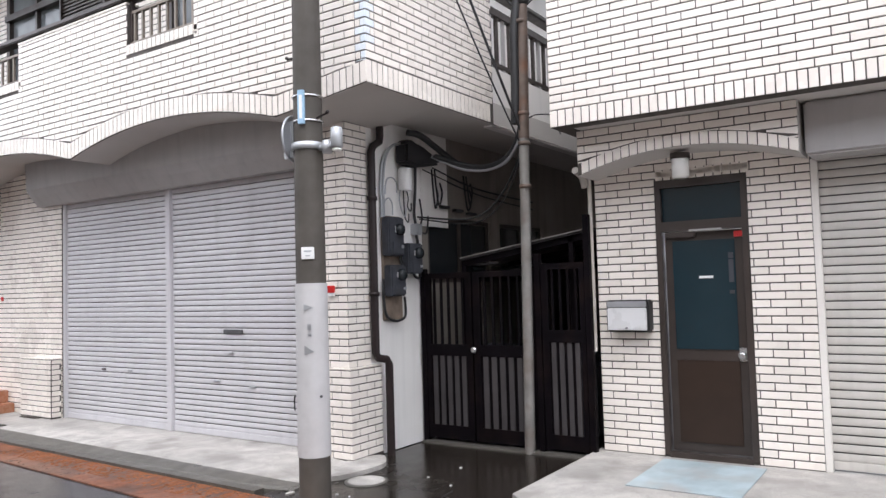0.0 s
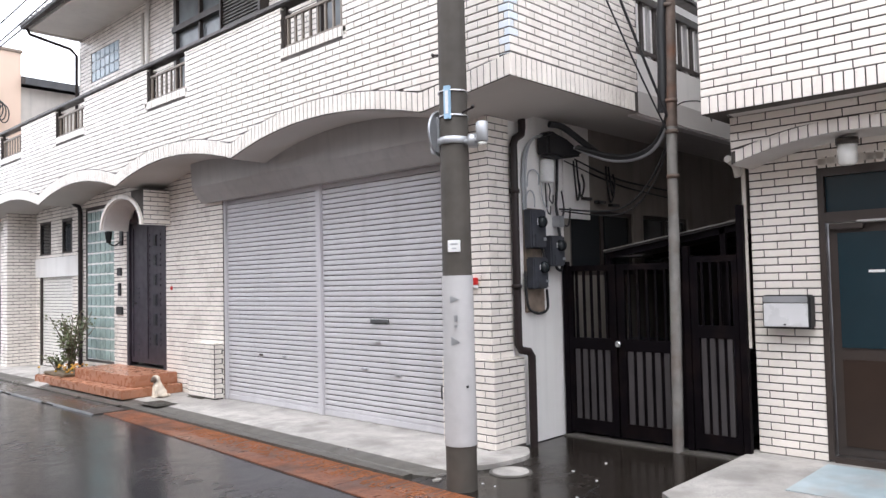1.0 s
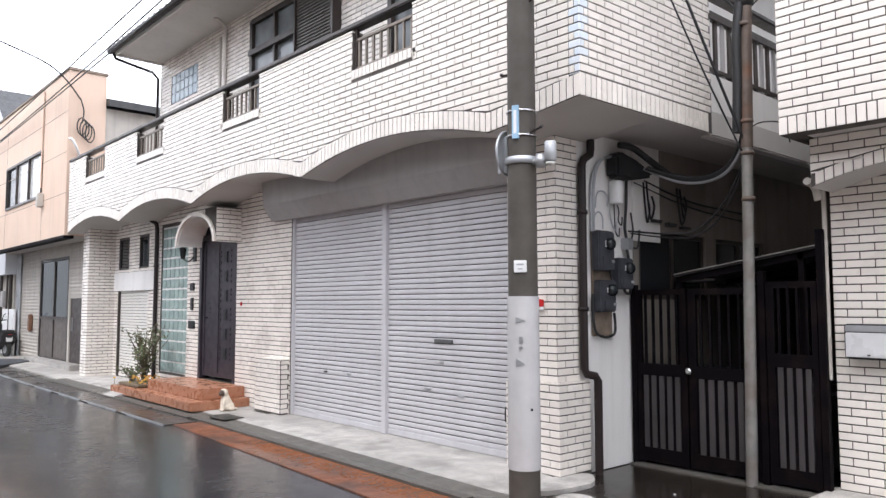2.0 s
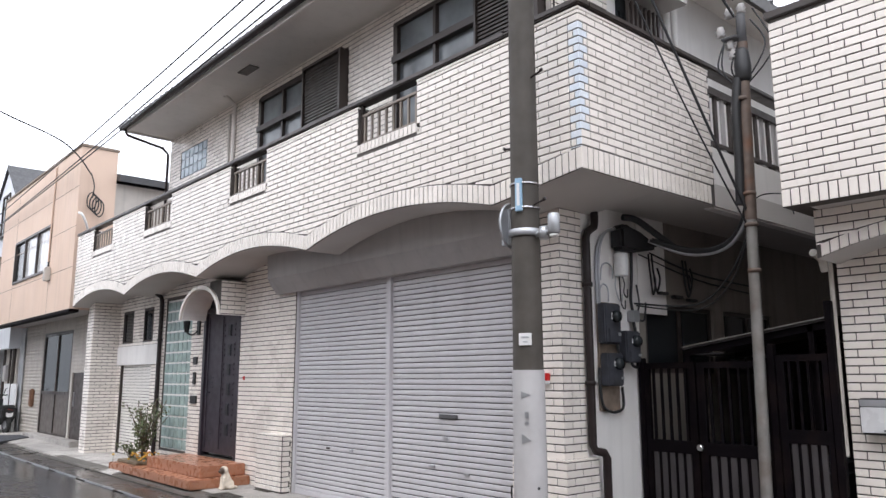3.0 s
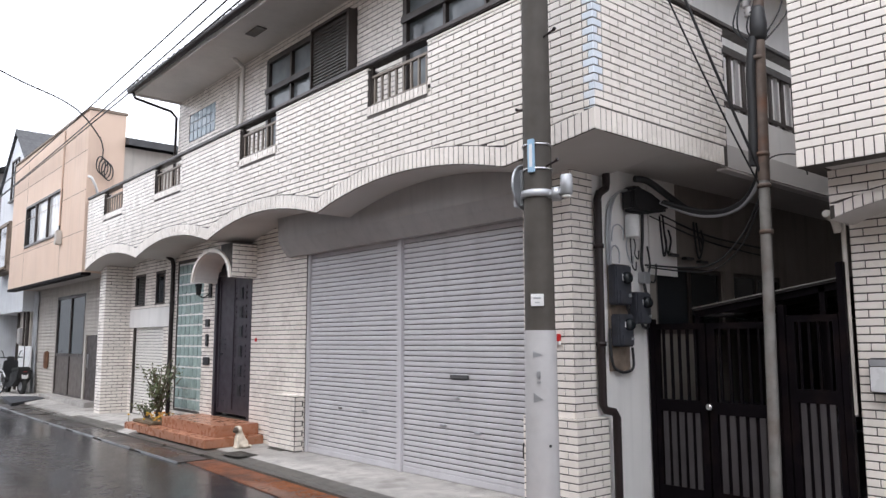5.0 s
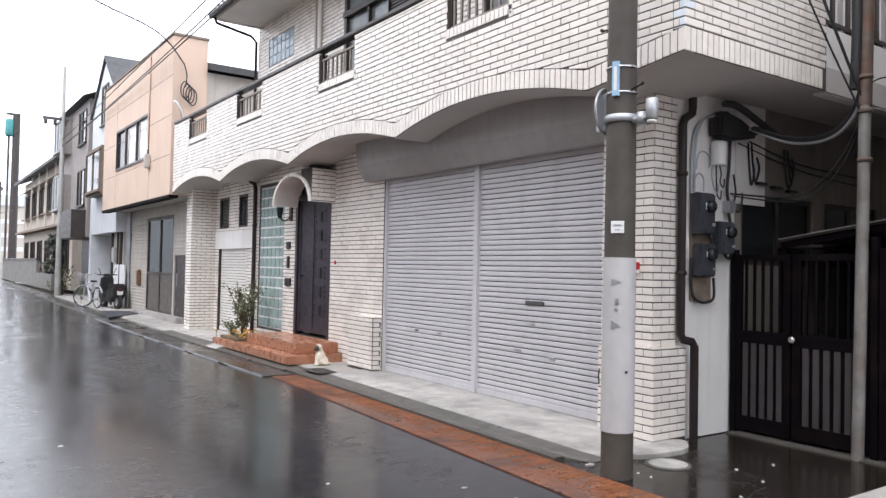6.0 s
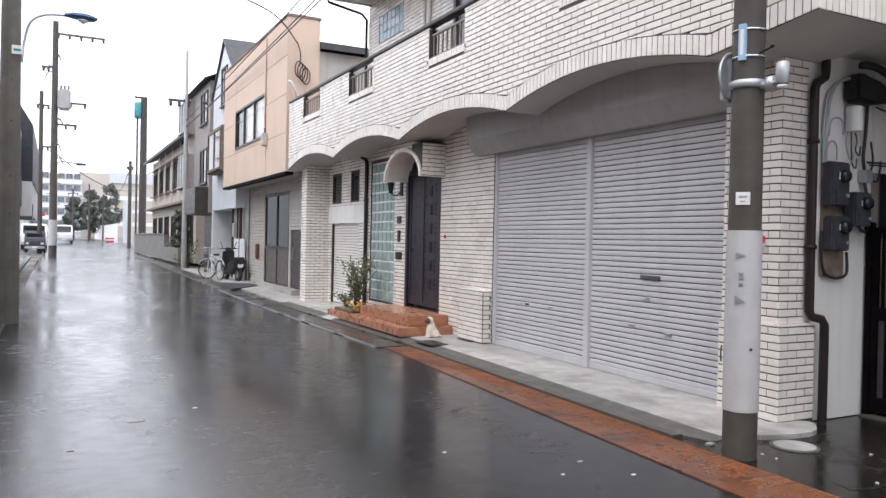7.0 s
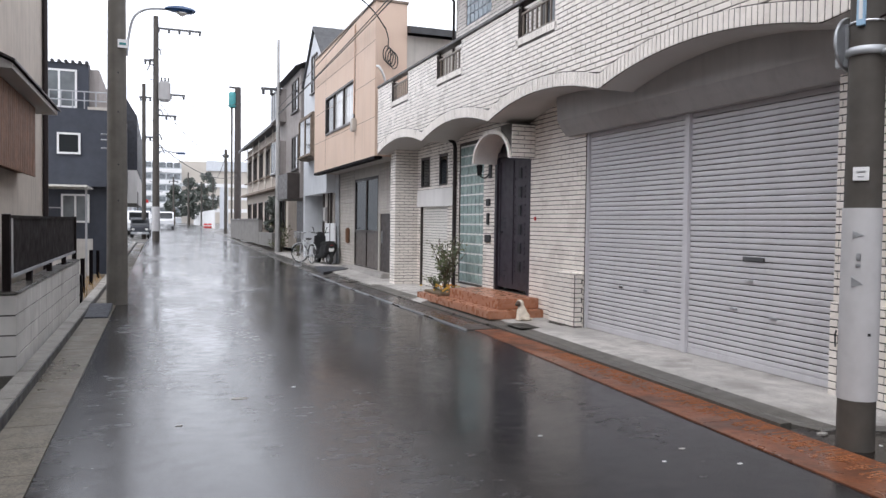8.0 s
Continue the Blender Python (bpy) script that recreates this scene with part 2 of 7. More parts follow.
FARBEIGE = material("far_beige", (0.55, 0.50, 0.44), 0.8, spots=0.06, scale=0.3, bump=0.0)
CARWHITE = material("white_car_paint", (0.75, 0.75, 0.76), 0.2, spots=0.03, bump=0.0, coat=0.5)
CARGLASS = glass("car_glass", (0.02, 0.022, 0.025), 0.05)
TYRE = material("tyre", (0.02, 0.02, 0.02), 0.7, spots=0.2, bump=0.2)
TEAL = material("teal_sheet", (0.05, 0.26, 0.27), 0.5, spots=0.2, bump=0.05)
LAMPBLUE = material("lamp_blue", (0.03, 0.07, 0.16), 0.35, spots=0.1, bump=0.0)
MILK = material("milk_glass", (0.72, 0.71, 0.68), 0.25, spots=0.03, bump=0.0)
# Dark colour for the groove faces, standing in for shade between shutter slats.
JOINT = material("slat_groove_shade", (0.06, 0.056, 0.058), 0.8, spots=0.2, bump=0.0)
GUTTERKERB = wet_ground("kerb_concrete", (0.25, 0.235, 0.21), 0.3, 0.7, 0.55, grain=80, stain=(0.13, 0.12, 0.105), bump=0.4)
GUTTERSLAB = wet_ground("gutter_concrete", (0.15, 0.13, 0.10), 0.25, 0.6, 0.5, grain=60, stain=(0.12, 0.10, 0.075))
FENCE = material("fence_brown", (0.012, 0.008, 0.008), 0.65, spots=0.3, bump=0.1, spec=0.1)
# Passage shade is put into the base colour, with stains and streaks on top.
SHADEWALL = material("shaded_plaster", (0.25, 0.225, 0.20), 0.9, spots=0.15, scale=1.2, grain=120, bump=0.3, stain=(0.15, 0.13, 0.115), stain_amount=0.6, streaks=0.4)
STEELSHEET = material("steel_sheet", (0.60, 0.60, 0.61), 0.3, spots=0.05, bump=0.02, spec=0.7)

# ---- building helpers ----
BASE = {}


def rise(y):
    """The street climbs gently past the tiled house."""
    return 0.008 * min(max(y - 18.0, 0.0), 95.0)


def thing(name, at, label, category, group="", kind="", level=False):
    e = tagged(new(name), label, category, group, kind)
    e.location = (at[0], at[1], at[2] + (0.0 if level else rise(at[1])))
    BASE[e.name] = Vector(at)
    return e


def part(name, bm, mat, parent=None, label="", smooth=False):
    me = bpy.data.meshes.new(name)
    if name.endswith(("wall", "door", "window")):
        bmesh.ops.remove_doubles(bm, verts=bm.verts, dist=0.0004)
    bmesh.ops.recalc_face_normals(bm, faces=bm.faces)
    if smooth:
        for f in bm.faces:
            f.smooth = True
    bm.to_mesh(me)
    bm.free()
    for q in (mat if isinstance(mat, (list, tuple)) else [mat]):
        me.materials.append(q)
    ob = new(name, me)
    if parent:
        ob.parent = parent
        ob.matrix_parent_inverse = Matrix.Translation(-BASE.get(parent.name, Vector()))
    return tagged(ob, label) if label else ob


def solid(name, bm, mat, label, category="", group="", kind="", smooth=False):
    """A thing of one mesh."""
    return tagged(part(name, bm, mat, None, "", smooth), label, category, group, kind)


def B():
    return bmesh.new()


def box(bm, x0, x1, y0, y1, z0, z1, bevel=0.0, mat=0):
    x0, x1, y0, y1, z0, z1 = min(x0, x1), max(x0, x1), min(y0, y1), max(y0, y1), min(z0, z1), max(z0, z1)
    v = [bm.verts.new(p) for p in ((x0, y0, z0), (x1, y0, z0), (x1, y1, z0), (x0, y1, z0), (x0, y0, z1), (x1, y0, z1), (x1, y1, z1), (x0, y1, z1))]
    fs = [bm.faces.new([v[i] for i in q]) for q in ((3, 2, 1, 0), (4, 5, 6, 7), (0, 1, 5, 4), (1, 2, 6, 5), (2, 3, 7, 6), (3, 0, 4, 7))]
    for f in fs:
        f.material_index = mat
    if bevel:
        bmesh.ops.bevel(bm, geom=list({e for f in fs for e in f.edges}), offset=bevel, segments=2, affect="EDGES")
    return bm


def prism(bm, poly, axis, a, b, mat=0):
    """poly: (u, v) pairs; axis x takes (y, z), axis y takes (x, z), axis z takes (x, y)."""
    def at(p, w):
        u, v = p
        return (w, u, v) if axis == "x" else (u, w, v) if axis == "y" else (u, v, w)
    lo, hi = [bm.verts.new(at(p, a)) for p in poly], [bm.verts.new(at(p, b)) for p in poly]
    k = len(poly)
    fs = [bm.faces.new(lo), bm.faces.new(hi[::-1])]
    fs += [bm.faces.new((lo[i], hi[i], hi[(i + 1) % k], lo[(i + 1) % k])) for i in range(k)]
    for f in fs:
        f.material_index = mat
    return bm


def cyl(bm, p0, p1, r0, r1=None, seg=12, caps=True):
    p0, p1 = Vector(p0), Vector(p1)
    r1 = r0 if r1 is None else r1
    q = (p1 - p0).to_track_quat("Z", "Y")
    rings = []
    for p, r in ((p0, r0), (p1, r1)):
        rings.append([bm.verts.new(p + q @ Vector((r * math.cos(a), r * math.sin(a), 0))) for a in (2 * math.pi * i / seg for i in range(seg))])
    for i in range(seg):
        f = bm.faces.new((rings[0][i], rings[0][(i + 1) % seg], rings[1][(i + 1) % seg], rings[1][i]))
        f.smooth = True
    if caps:
        bm.faces.new([bm.verts.new(v.co) for v in rings[0][::-1]])
        bm.faces.new([bm.verts.new(v.co) for v in rings[1]])
    return bm


def bend(points, steps=6):
    """A smooth line through the points."""
    pts = [Vector(p) for p in points]
    out = []
    for i in range(len(pts) - 1):
        a, b = pts[max(i - 1, 0)], pts[i]
        c, d = pts[i + 1], pts[min(i + 2, len(pts) - 1)]
        for k in range(steps):
            t = k / steps
            out.append(0.5 * (2 * b + (c - a) * t + (2 * a - 5 * b + 4 * c - d) * t * t + (3 * b - a - 3 * c + d) * t ** 3))
    return out + [pts[-1]]


def tube(bm, points, r, seg=8):
    pts = [Vector(p) for p in points]
    rings = []
    side = None
    for i, p in enumerate(pts):
        d = (pts[min(i + 1, len(pts) - 1)] - pts[max(i - 1, 0)]).normalized()
        if side is None:
            side = d.orthogonal().normalized()
        side = (side - d * side.dot(d)).normalized()
        up = d.cross(side)
        rings.append([bm.verts.new(p + r * (side * math.cos(a) + up * math.sin(a))) for a in (2 * math.pi * k / seg for k in range(seg))])
    for a, b in zip(rings, rings[1:]):
        for k in range(seg):
            bm.faces.new((a[k], a[(k + 1) % seg], b[(k + 1) % seg], b[k])).smooth = True
    bm.faces.new([bm.verts.new(v.co) for v in rings[0][::-1]])
    bm.faces.new([bm.verts.new(v.co) for v in rings[-1]])
    return bm


def sag(a, b, drop, n=14):
    a, b = Vector(a), Vector(b)
    return [a.lerp(b, i / n) - Vector((0, 0, drop * 4 * (i / n) * (1 - i / n))) for i in range(n + 1)]


def lathe(bm, profile, at, seg=16):
    """profile: (radius, height) pairs turned about the upright line through at."""
    x, y, z = at
    rings = [[bm.verts.new((x + r * math.cos(2 * math.pi * k / seg), y + r * math.sin(2 * math.pi * k / seg), z + h)) for k in range(seg)] for r, h in profile]
    for a, b in zip(rings, rings[1:]):
        for k in range(seg):
            bm.faces.new((a[k], a[(k + 1) % seg], b[(k + 1) % seg], b[k])).smooth = True
    bm.faces.new(rings[0][::-1])
    bm.faces.new(rings[-1])
    return bm


TW, TH, PITCH_U, PITCH_V, PROUD = 0.2275, 0.0585, 0.237, 0.070, 0.007


def tile_faces(bm, at, u, n, pts):
    """One tile: a chamfered slab whose outline pts (u, z) lies on the plane through at, proud along n."""
    c = sum((p[0] for p in pts)) / len(pts), sum((p[1] for p in pts)) / len(pts)
    def v(p, h, inset):
        du, dv = c[0] - p[0], c[1] - p[1]
        k = math.hypot(du, dv)
        pu, pv = p[0] + math.copysign(inset, du), p[1] + math.copysign(inset, dv)
        return bm.verts.new(at + u * pu + Vector((0, 0, pv)) + n * h)
    low = [v(p, -0.002, 0) for p in pts]
    mid = [v(p, PROUD - 0.002, 0) for p in pts]
    top = [v(p, PROUD, 0.003) for p in pts]
    k = len(pts)
    bm.faces.new(top)
    for i in range(k):
        j = (i + 1) % k
        bm.faces.new((mid[i], mid[j], top[j], top[i]))
        bm.faces.new((low[i], low[j], mid[j], mid[i]))


def tile_wall(parent, at, u, n, width, z0, z1, holes=(), near=None, limit=290, floor_line=None, mat=None, first_blue=False, shift=0.0):
    """Tiles in running bond on a wall. holes: (u0, u1, z0, z1). near: the stretch (u0, u1, z0, z1) whose whole tiles are parts."""
    at, u, n = Vector(at), Vector(u), Vector(n)
    mat = mat or TILE
    rest, blue, whole = B(), B(), []
    row = 0
    z = z0
    while z + 0.02 < z1:
        top = min(z + TH, z1)
        uu = -PITCH_U * (0.5 if row % 2 else 0.0) - shift % PITCH_U
        while uu < width:
            a, b = max(uu, 0.0), min(uu + TW, width)
            uu += PITCH_U
            spans = [(a, b)]
            for h0, h1, k0, k1 in holes:
                if k0 < top - 0.01 and k1 > z + 0.01:
                    spans = [s for p, q in spans for s in ((p, min(q, h0 - 0.004)), (max(p, h1 + 0.004), q)) if s[1] - s[0] > 0.02]
            for p, q in spans:
                if q - p < 0.02:
                    continue
                lo_a, lo_b = (max(z, floor_line(p)), max(z, floor_line(q))) if floor_line else (z, z)
                if min(lo_a, lo_b) > top - 0.012:
                    continue
                lo_a, lo_b = min(lo_a, top - 0.006), min(lo_b, top - 0.006)
                full = abs(q - p - TW) < 1e-4 and top - z > TH - 1e-4 and lo_a == z and lo_b == z
                if first_blue and p < 0.01 and z0 + 0.10 < z < z1 - 0.1:
                    cut = 0.06 if row % 2 else 0.118
                    tile_faces(blue, at, u, n, [(p, lo_a), (min(q, cut - 0.008), lo_a), (min(q, cut - 0.008), top), (p, top)])
                    if q - cut > 0.02:
                        tile_faces(rest, at, u, n, [(cut, lo_b), (q, lo_b), (q, top), (cut, top)])
                elif full and near and near[0] <= p <= near[1] and near[2] <= z <= near[3] and len(whole) < limit:
                    whole.append((p, z))
                else:
                    tile_faces(rest, at, u, n, [(p, lo_a), (q, lo_b), (q, top), (p, top)])
        z += PITCH_V
        row += 1
    if whole:
        bm = B()
        tile_faces(bm, Vector(), u, n, [(0, 0), (TW, 0), (TW, TH), (0, TH)])
        bmesh.ops.recalc_face_normals(bm, faces=bm.faces)
        me = bpy.data.meshes.new("tile")
        bm.to_mesh(me)
        bm.free()
        me.materials.append(mat)
        for p, z in whole:
            LATE.append((me, at + u * p + Vector((0, 0, z)), parent))
    if rest.faces:
        tagged(part("tiles", rest, mat, parent), kind="stuff")
    else:
        rest.free()
    if blue.faces:
        tagged(part("corner_tiles", blue, TILE_BLUE, parent, "bluish replaced corner tiles"), kind="stuff")
    else:
        blue.free()


LATE = []


def lay_tiles():
    for me, p, parent in LATE:
        o = new("tile", me)
        o.parent = parent
        o.matrix_parent_inverse = Matrix.Translation(-BASE.get(parent.name, Vector()))
        o.location = p


def soldiers(parent, at, u, n, spans, height, step=0.072):
    """A course of upright tiles: spans gives (u, z of its lower edge) along a line."""
    bm = B()
    at, u, n = Vector(at), Vector(u), Vector(n)
    for (p, a), (q, b) in spans:
        tile_faces(bm, at, u, n, [(p, a + 0.004), (q, b + 0.004), (q, b + height), (p, a + height)])
    return tagged(part("soldier_course", bm, TILE, parent, "upright border tiles"), kind="stuff")

# ---- ground ----
def sheet(bm, rows, z, thick):
    """A sheet that follows the climb of the street; rows: (y, left x, right x)."""
    ring = [[bm.verts.new(p) for p in ((x0, y, rise(y) + z), (x1, y, rise(y) + z), (x1, y, rise(y) + z - thick), (x0, y, rise(y) + z - thick))] for y, x0, x1 in rows]
    for p, q in zip(ring, ring[1:]):
        for i in range(4):
            bm.faces.new((p[i], p[(i + 1) % 4], q[(i + 1) % 4], q[i]))
    bm.faces.new(ring[0][::-1])
    bm.faces.new(ring[-1])
    return bm


solid("ground", sheet(B(), [(y, -400, 400) for y in (-200, 18, 113, 900)], -0.09, 0.6), KERB, "damp dark paving and yards around the houses", kind="structure")
road_edge = lambda y: 3.43 + 0.065 * min(max(y, -12), 10.4)
strip_edge = lambda y: 4.12 + 0.036 * min(max(y, -12), 10.4)
slab_edge = lambda y: 4.24 + 0.037 * min(max(y, -12), 10.4)
road_rows = [(-60, -0.95, road_edge(-12)), (-12, -0.95, road_edge(-12)), (10.4, -0.95, road_edge(10.4)), (17.6, -0.95, 3.98), (18, -0.95, 3.985), (30, -0.95, 4.05),
             (60, -0.8, 4.6), (113, -0.7, 5.2), (320, -0.6, 9)]
solid("road", sheet(B(), road_rows, 0.0, 0.3), ROAD, "narrow wet asphalt street reflecting the sky", kind="structure")
bm = B()
prism(bm, [(3.95, 1.2), (5.1, 1.2), (5.1, 2.86), (14, 2.86), (14, 4.74), (3.95, 4.74)], "z", -0.3, 0.004)
alley = solid("alley_paving", bm, ALLEY, "wet dark paving of a gated passage", kind="structure")
rng = random.Random(77)
for way in ([(4.52, 3.55), (4.45, 3.34), (4.69, 3.31), (4.98, 3.39), (5.2, 3.42)], [(4.98, 3.39), (4.89, 3.26), (4.81, 3.11), (4.7, 2.9)], [(4.69, 3.31), (4.62, 3.1), (4.40, 2.95)]):
    pts = []
    for (xa, ya), (xb, yb) in zip(way, way[1:]):
        for k in range(5):
            pts.append((xa + (xb - xa) * k / 5 + rng.uniform(-0.012, 0.012), ya + (yb - ya) * k / 5 + rng.uniform(-0.012, 0.012)))
    bm = B()
    for (xa, ya), (xb, yb) in zip(pts, pts[1:]):
        w = rng.uniform(0.003, 0.009)
        bm.faces.new([bm.verts.new(v) for v in ((xa - w, ya - w, 0.0065), (xb - w, yb - w, 0.0065), (xb + w, yb + w, 0.0065), (xa + w, ya + w, 0.0065))])
    part("crack", bm, BLACKRUB, alley)
# worn red-brown strip along the road
strip = thing("pavement_strip", (3.9, 4, 0), "worn red-brown paved strip along the wet road", "pavement", kind="structure")
rng = random.Random(6)
ya = -6.0
while ya < 10.3:
    yb = min(ya + 0.30, 10.4)
    for k in range(2):
        a0, a1 = (road_edge(q) + (strip_edge(q) - road_edge(q)) * k / 2 + 0.0008 for q in (ya, yb))
        b0, b1 = (road_edge(q) + (strip_edge(q) - road_edge(q)) * (k + 1) / 2 - 0.0008 for q in (ya, yb))
        bm = prism(B(), [(a0, ya + 0.0008), (b0, ya + 0.0008), (b1, yb - 0.0008), (a1, yb - 0.0008)], "z", -0.2, 0.010 + rng.uniform(-0.001, 0.001))
        part("paver", bm, REDPAVE, strip)
    ya = yb
rng = random.Random(61)
ribs = B()
y = 1.0
while y < 8.6:
    if rng.random() < 0.8:
        for k in range(7):
            e, w = road_edge(y), strip_edge(y) - road_edge(y)
            p = e + w * (0.40 + 0.085 * k) + rng.uniform(-0.006, 0.006)
            if rng.random() < 0.55 + 0.06 * k:
                box(ribs, p, p + w * rng.uniform(0.045, 0.07), y, y + 0.013, 0.008, 0.0145)
    y += 0.032
tagged(part("ribs", ribs, REDRIB, strip, "worn raised ribs"), kind="stuff")
kerb = thing("kerb", (4.4, 8, 0), "dark damp concrete kerb along the apron", "kerb", kind="structure")
ya = -12.0
while ya < 34:
    yb = ya + 1.2
    inner = (strip_edge(ya) + 0.004, strip_edge(yb) + 0.004) if ya < 9.9 else (4.46, 4.46)
    outer = (slab_edge(ya) - 0.010, slab_edge(yb) - 0.010) if ya < 9.9 else (4.60, 4.60)
    if not 1.0 < ya < 4.0:
        bm = prism(B(), [(inner[0], ya + 0.004), (outer[0], ya + 0.004), (outer[1], yb - 0.004), (inner[1], yb - 0.004)], "z", -0.2, 0.035 + rise(ya))
        part("kerb_stone", bm, KERB, kerb)
    ya = yb
# drain covers beyond the strip
drain = thing("drain_channel", (4.2, 14, 0), "long dark steel drain covers beside the road", "drain", kind="structure")
for ya in (10.45, 12.3, 14.15, 15.85, 17.55, 19.2, 20.9):
    bm = prism(B(), [(4.0, ya), (4.45, ya), (4.45, ya + (1.83 if ya < 14 else 1.66)), (3.96, ya + (1.83 if ya < 14 else 1.66))], "z", -0.1, 0.014 + rise(ya + 1))
    cover = part("drain_cover", bm, DRAINSTEEL, drain)
    part("cover_edge", box(B(), 3.97, 3.995, ya, ya + 1.62, -0.1, 0.024 + rise(ya + 1), 0.004), GALV, drain)
def apron(name, lines, mat, label):
    """A slab whose top rounds down to its street edge; lines: (y, edge x, wall x, fall of this end)."""
    bm = B()
    ring = []
    for y, e, w, fall in lines:
        prof = ((e, -0.2), (e, 0.012), (e + 0.03, 0.030), (e + 0.22, 0.045 - 0.6 * fall), (e + 0.30, 0.055 - fall), (w, 0.062 - fall), (w, -0.2))
        ring.append([bm.verts.new((x, y, z)) for x, z in prof])
    k = len(ring[0])
    for p, q in zip(ring, ring[1:]):
        for i in range(k):
            f = bm.faces.new((p[i], p[(i + 1) % k], q[(i + 1) % k], q[i]))
            f.material_index = 1 if i in (0, 1, 2) else 0
    bm.faces.new(ring[0][::-1])
    bm.faces.new(ring[-1])
    return solid(name, bm, mat, label, kind="structure")


apron("forecourt_slab", [(4.62, slab_edge(4.6) + 0.10, 5.46, 0.05), (4.85, slab_edge(4.8) + 0.03, 5.70, 0.022), (5.15, slab_edge(5.1), 5.70, 0.0)]
      + [(y, slab_edge(y), 5.70, 0.0) for y in (6.5, 8.0, 9.5, 10.4)] + [(10.41, 4.602, 5.70, 0.0), (14.2, 4.602, 5.80, 0.0), (17.95, 4.602, 5.80, 0.0)],
      [SLAB, WETRIM], "pale damp concrete apron with a dark wet rim")
bm = prism(B(), [(slab_edge(-12), -12), (6.9, -12), (6.9, 2.85), (5.1, 2.85), (slab_edge(2.0), 2.0)], "z", -0.2, 0.062)
solid("forecourt_slab", bm, SLAB, "pale damp concrete apron before a door", kind="structure")
bm = sheet(B(), [(17.955, 4.602, 7.2), (18.6, 4.602, 7.2), (20.0, 4.602, 7.2), (34, 4.602, 7.2)], 0.06, 0.3)
solid("forecourt_slab", bm, SLAB, "stained concrete apron before the neighbouring houses", kind="structure")
bm = B()
prism(bm, [(5.35 + 0.42 * math.cos(a) + 0.05 * math.sin(3 * a), 4.60 + 0.20 * math.sin(a)) for a in (2 * math.pi * i / 20 for i in range(20))], "z", -0.1, 0.045)
solid("cement_patch", bm, SLAB, "rough cement patch at the foot of the pier", kind="structure")

# ---- the tiled house ----
house = thing("house", (6.5, 10, 0), "two-storey house clad in white glazed tiles with arched balcony", "house")
X0, X1 = 4.85, 5.60          # balcony face, lower wall face
Y0, Y1 = 3.97, 18.41         # balcony ends
OPEN = [(6.17, 7.27), (9.52, 10.65), (12.93, 14.20), (16.0, 17.22)]


def arch(y):
    if y <= 5.05:
        return 3.25 + 0.14 * (5.05 - y) / 1.08
    k = min(int((y - 5.05) / 3.34), 3)
    c = 5.05 + 3.34 * (k + 0.5)
    return 3.25 + 0.23 * (1 - ((y - c) / 1.67) ** 2)


line = [Y0] + [5.05 + 3.34 * i / 16 for i in range(65)]
poly = [(y, arch(y)) for y in line]
poly += [(Y1, 4.82)]
for a, b in reversed(OPEN):
    poly += [(b, 4.82), (b, 4.37), (a, 4.37), (a, 4.82)]
poly += [(Y0, 4.82)]
bm = prism(B(), poly, "x", X0, X0 + 0.13)
box(bm, X0 + 0.13, 7.0, Y0, Y0 + 0.13, 3.385, 4.82)
balcony = part("balcony_wall", bm, MORTAR, house, "tiled balcony wall with scalloped lower edge")
tile_wall(balcony, (X0, Y0, 0), (0, 1, 0), (-1, 0, 0), Y1 - Y0, 3.245, 4.815,
          holes=[(a - Y0, b - Y0, 4.25, 5.0) for a, b in OPEN], near=(0.1, 4.2, 3.2, 4.9),
          floor_line=lambda u: arch(u + Y0) + 0.195, first_blue=True)
tile_wall(balcony, (X0, Y0, 0), (1, 0, 0), (0, -1, 0), 7.0 - X0, 3.595, 4.815, near=(0.1, 2.1, 3.5, 4.9), limit=0, first_blue=True)
us, spans = 0.0, []
while us < Y1 - Y0 - 0.05:
    spans.append(((us, arch(Y0 + us)), (us + 0.0635, arch(Y0 + us + 0.0635))))
    us += 0.0745
soldiers(balcony, (X0, Y0, 0), (0, 1, 0), (-1, 0, 0), spans, 0.185)
soldiers(balcony, (X0, Y0, 0), (1, 0, 0), (0, -1, 0), [((i * 0.0745, 3.385), (i * 0.0745 + 0.0635, 3.385)) for i in range(28)], 0.195)
for a, b in OPEN:
    k = int((b - a + 0.14) / 0.0745)
    soldiers(balcony, (X0, a - 0.06, 0), (0, 1, 0), (-1, 0, 0), [((i * 0.0745, 4.255), (i * 0.0745 + 0.0635, 4.255)) for i in range(k)], 0.11)

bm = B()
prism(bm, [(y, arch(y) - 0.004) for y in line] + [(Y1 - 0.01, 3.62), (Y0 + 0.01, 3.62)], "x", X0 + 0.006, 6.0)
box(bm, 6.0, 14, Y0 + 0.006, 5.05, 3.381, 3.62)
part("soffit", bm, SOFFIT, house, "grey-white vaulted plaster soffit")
# white band under the side railing
bm = box(B(), 7.0, 12.5, Y0 + 0.02, Y0 + 0.125, 3.36, 4.02)
part("balcony_band", bm, STUCCO, house, "plain white plaster band")
# cap of the balcony wall: pale strip and brown rail
for a, b in zip([Y0] + [o[1] for o in OPEN], [o[0] for o in OPEN] + [Y1]):
    part("coping", box(B(), X0 - 0.012, X0 + 0.15, a - (0.012 if a == Y0 else 0), b, 4.82, 4.845, 0.003), TILE, house, "pale coping strip")
part("coping", box(B(), X0 + 0.15, 7.0, Y0 - 0.012, Y0 + 0.15, 4.82, 4.845, 0.003), TILE, house, "pale coping strip")
bm = B()
box(bm, X0 - 0.03, X0 + 0.13, Y0 - 0.03, Y1, 4.865, 4.925, 0.012)
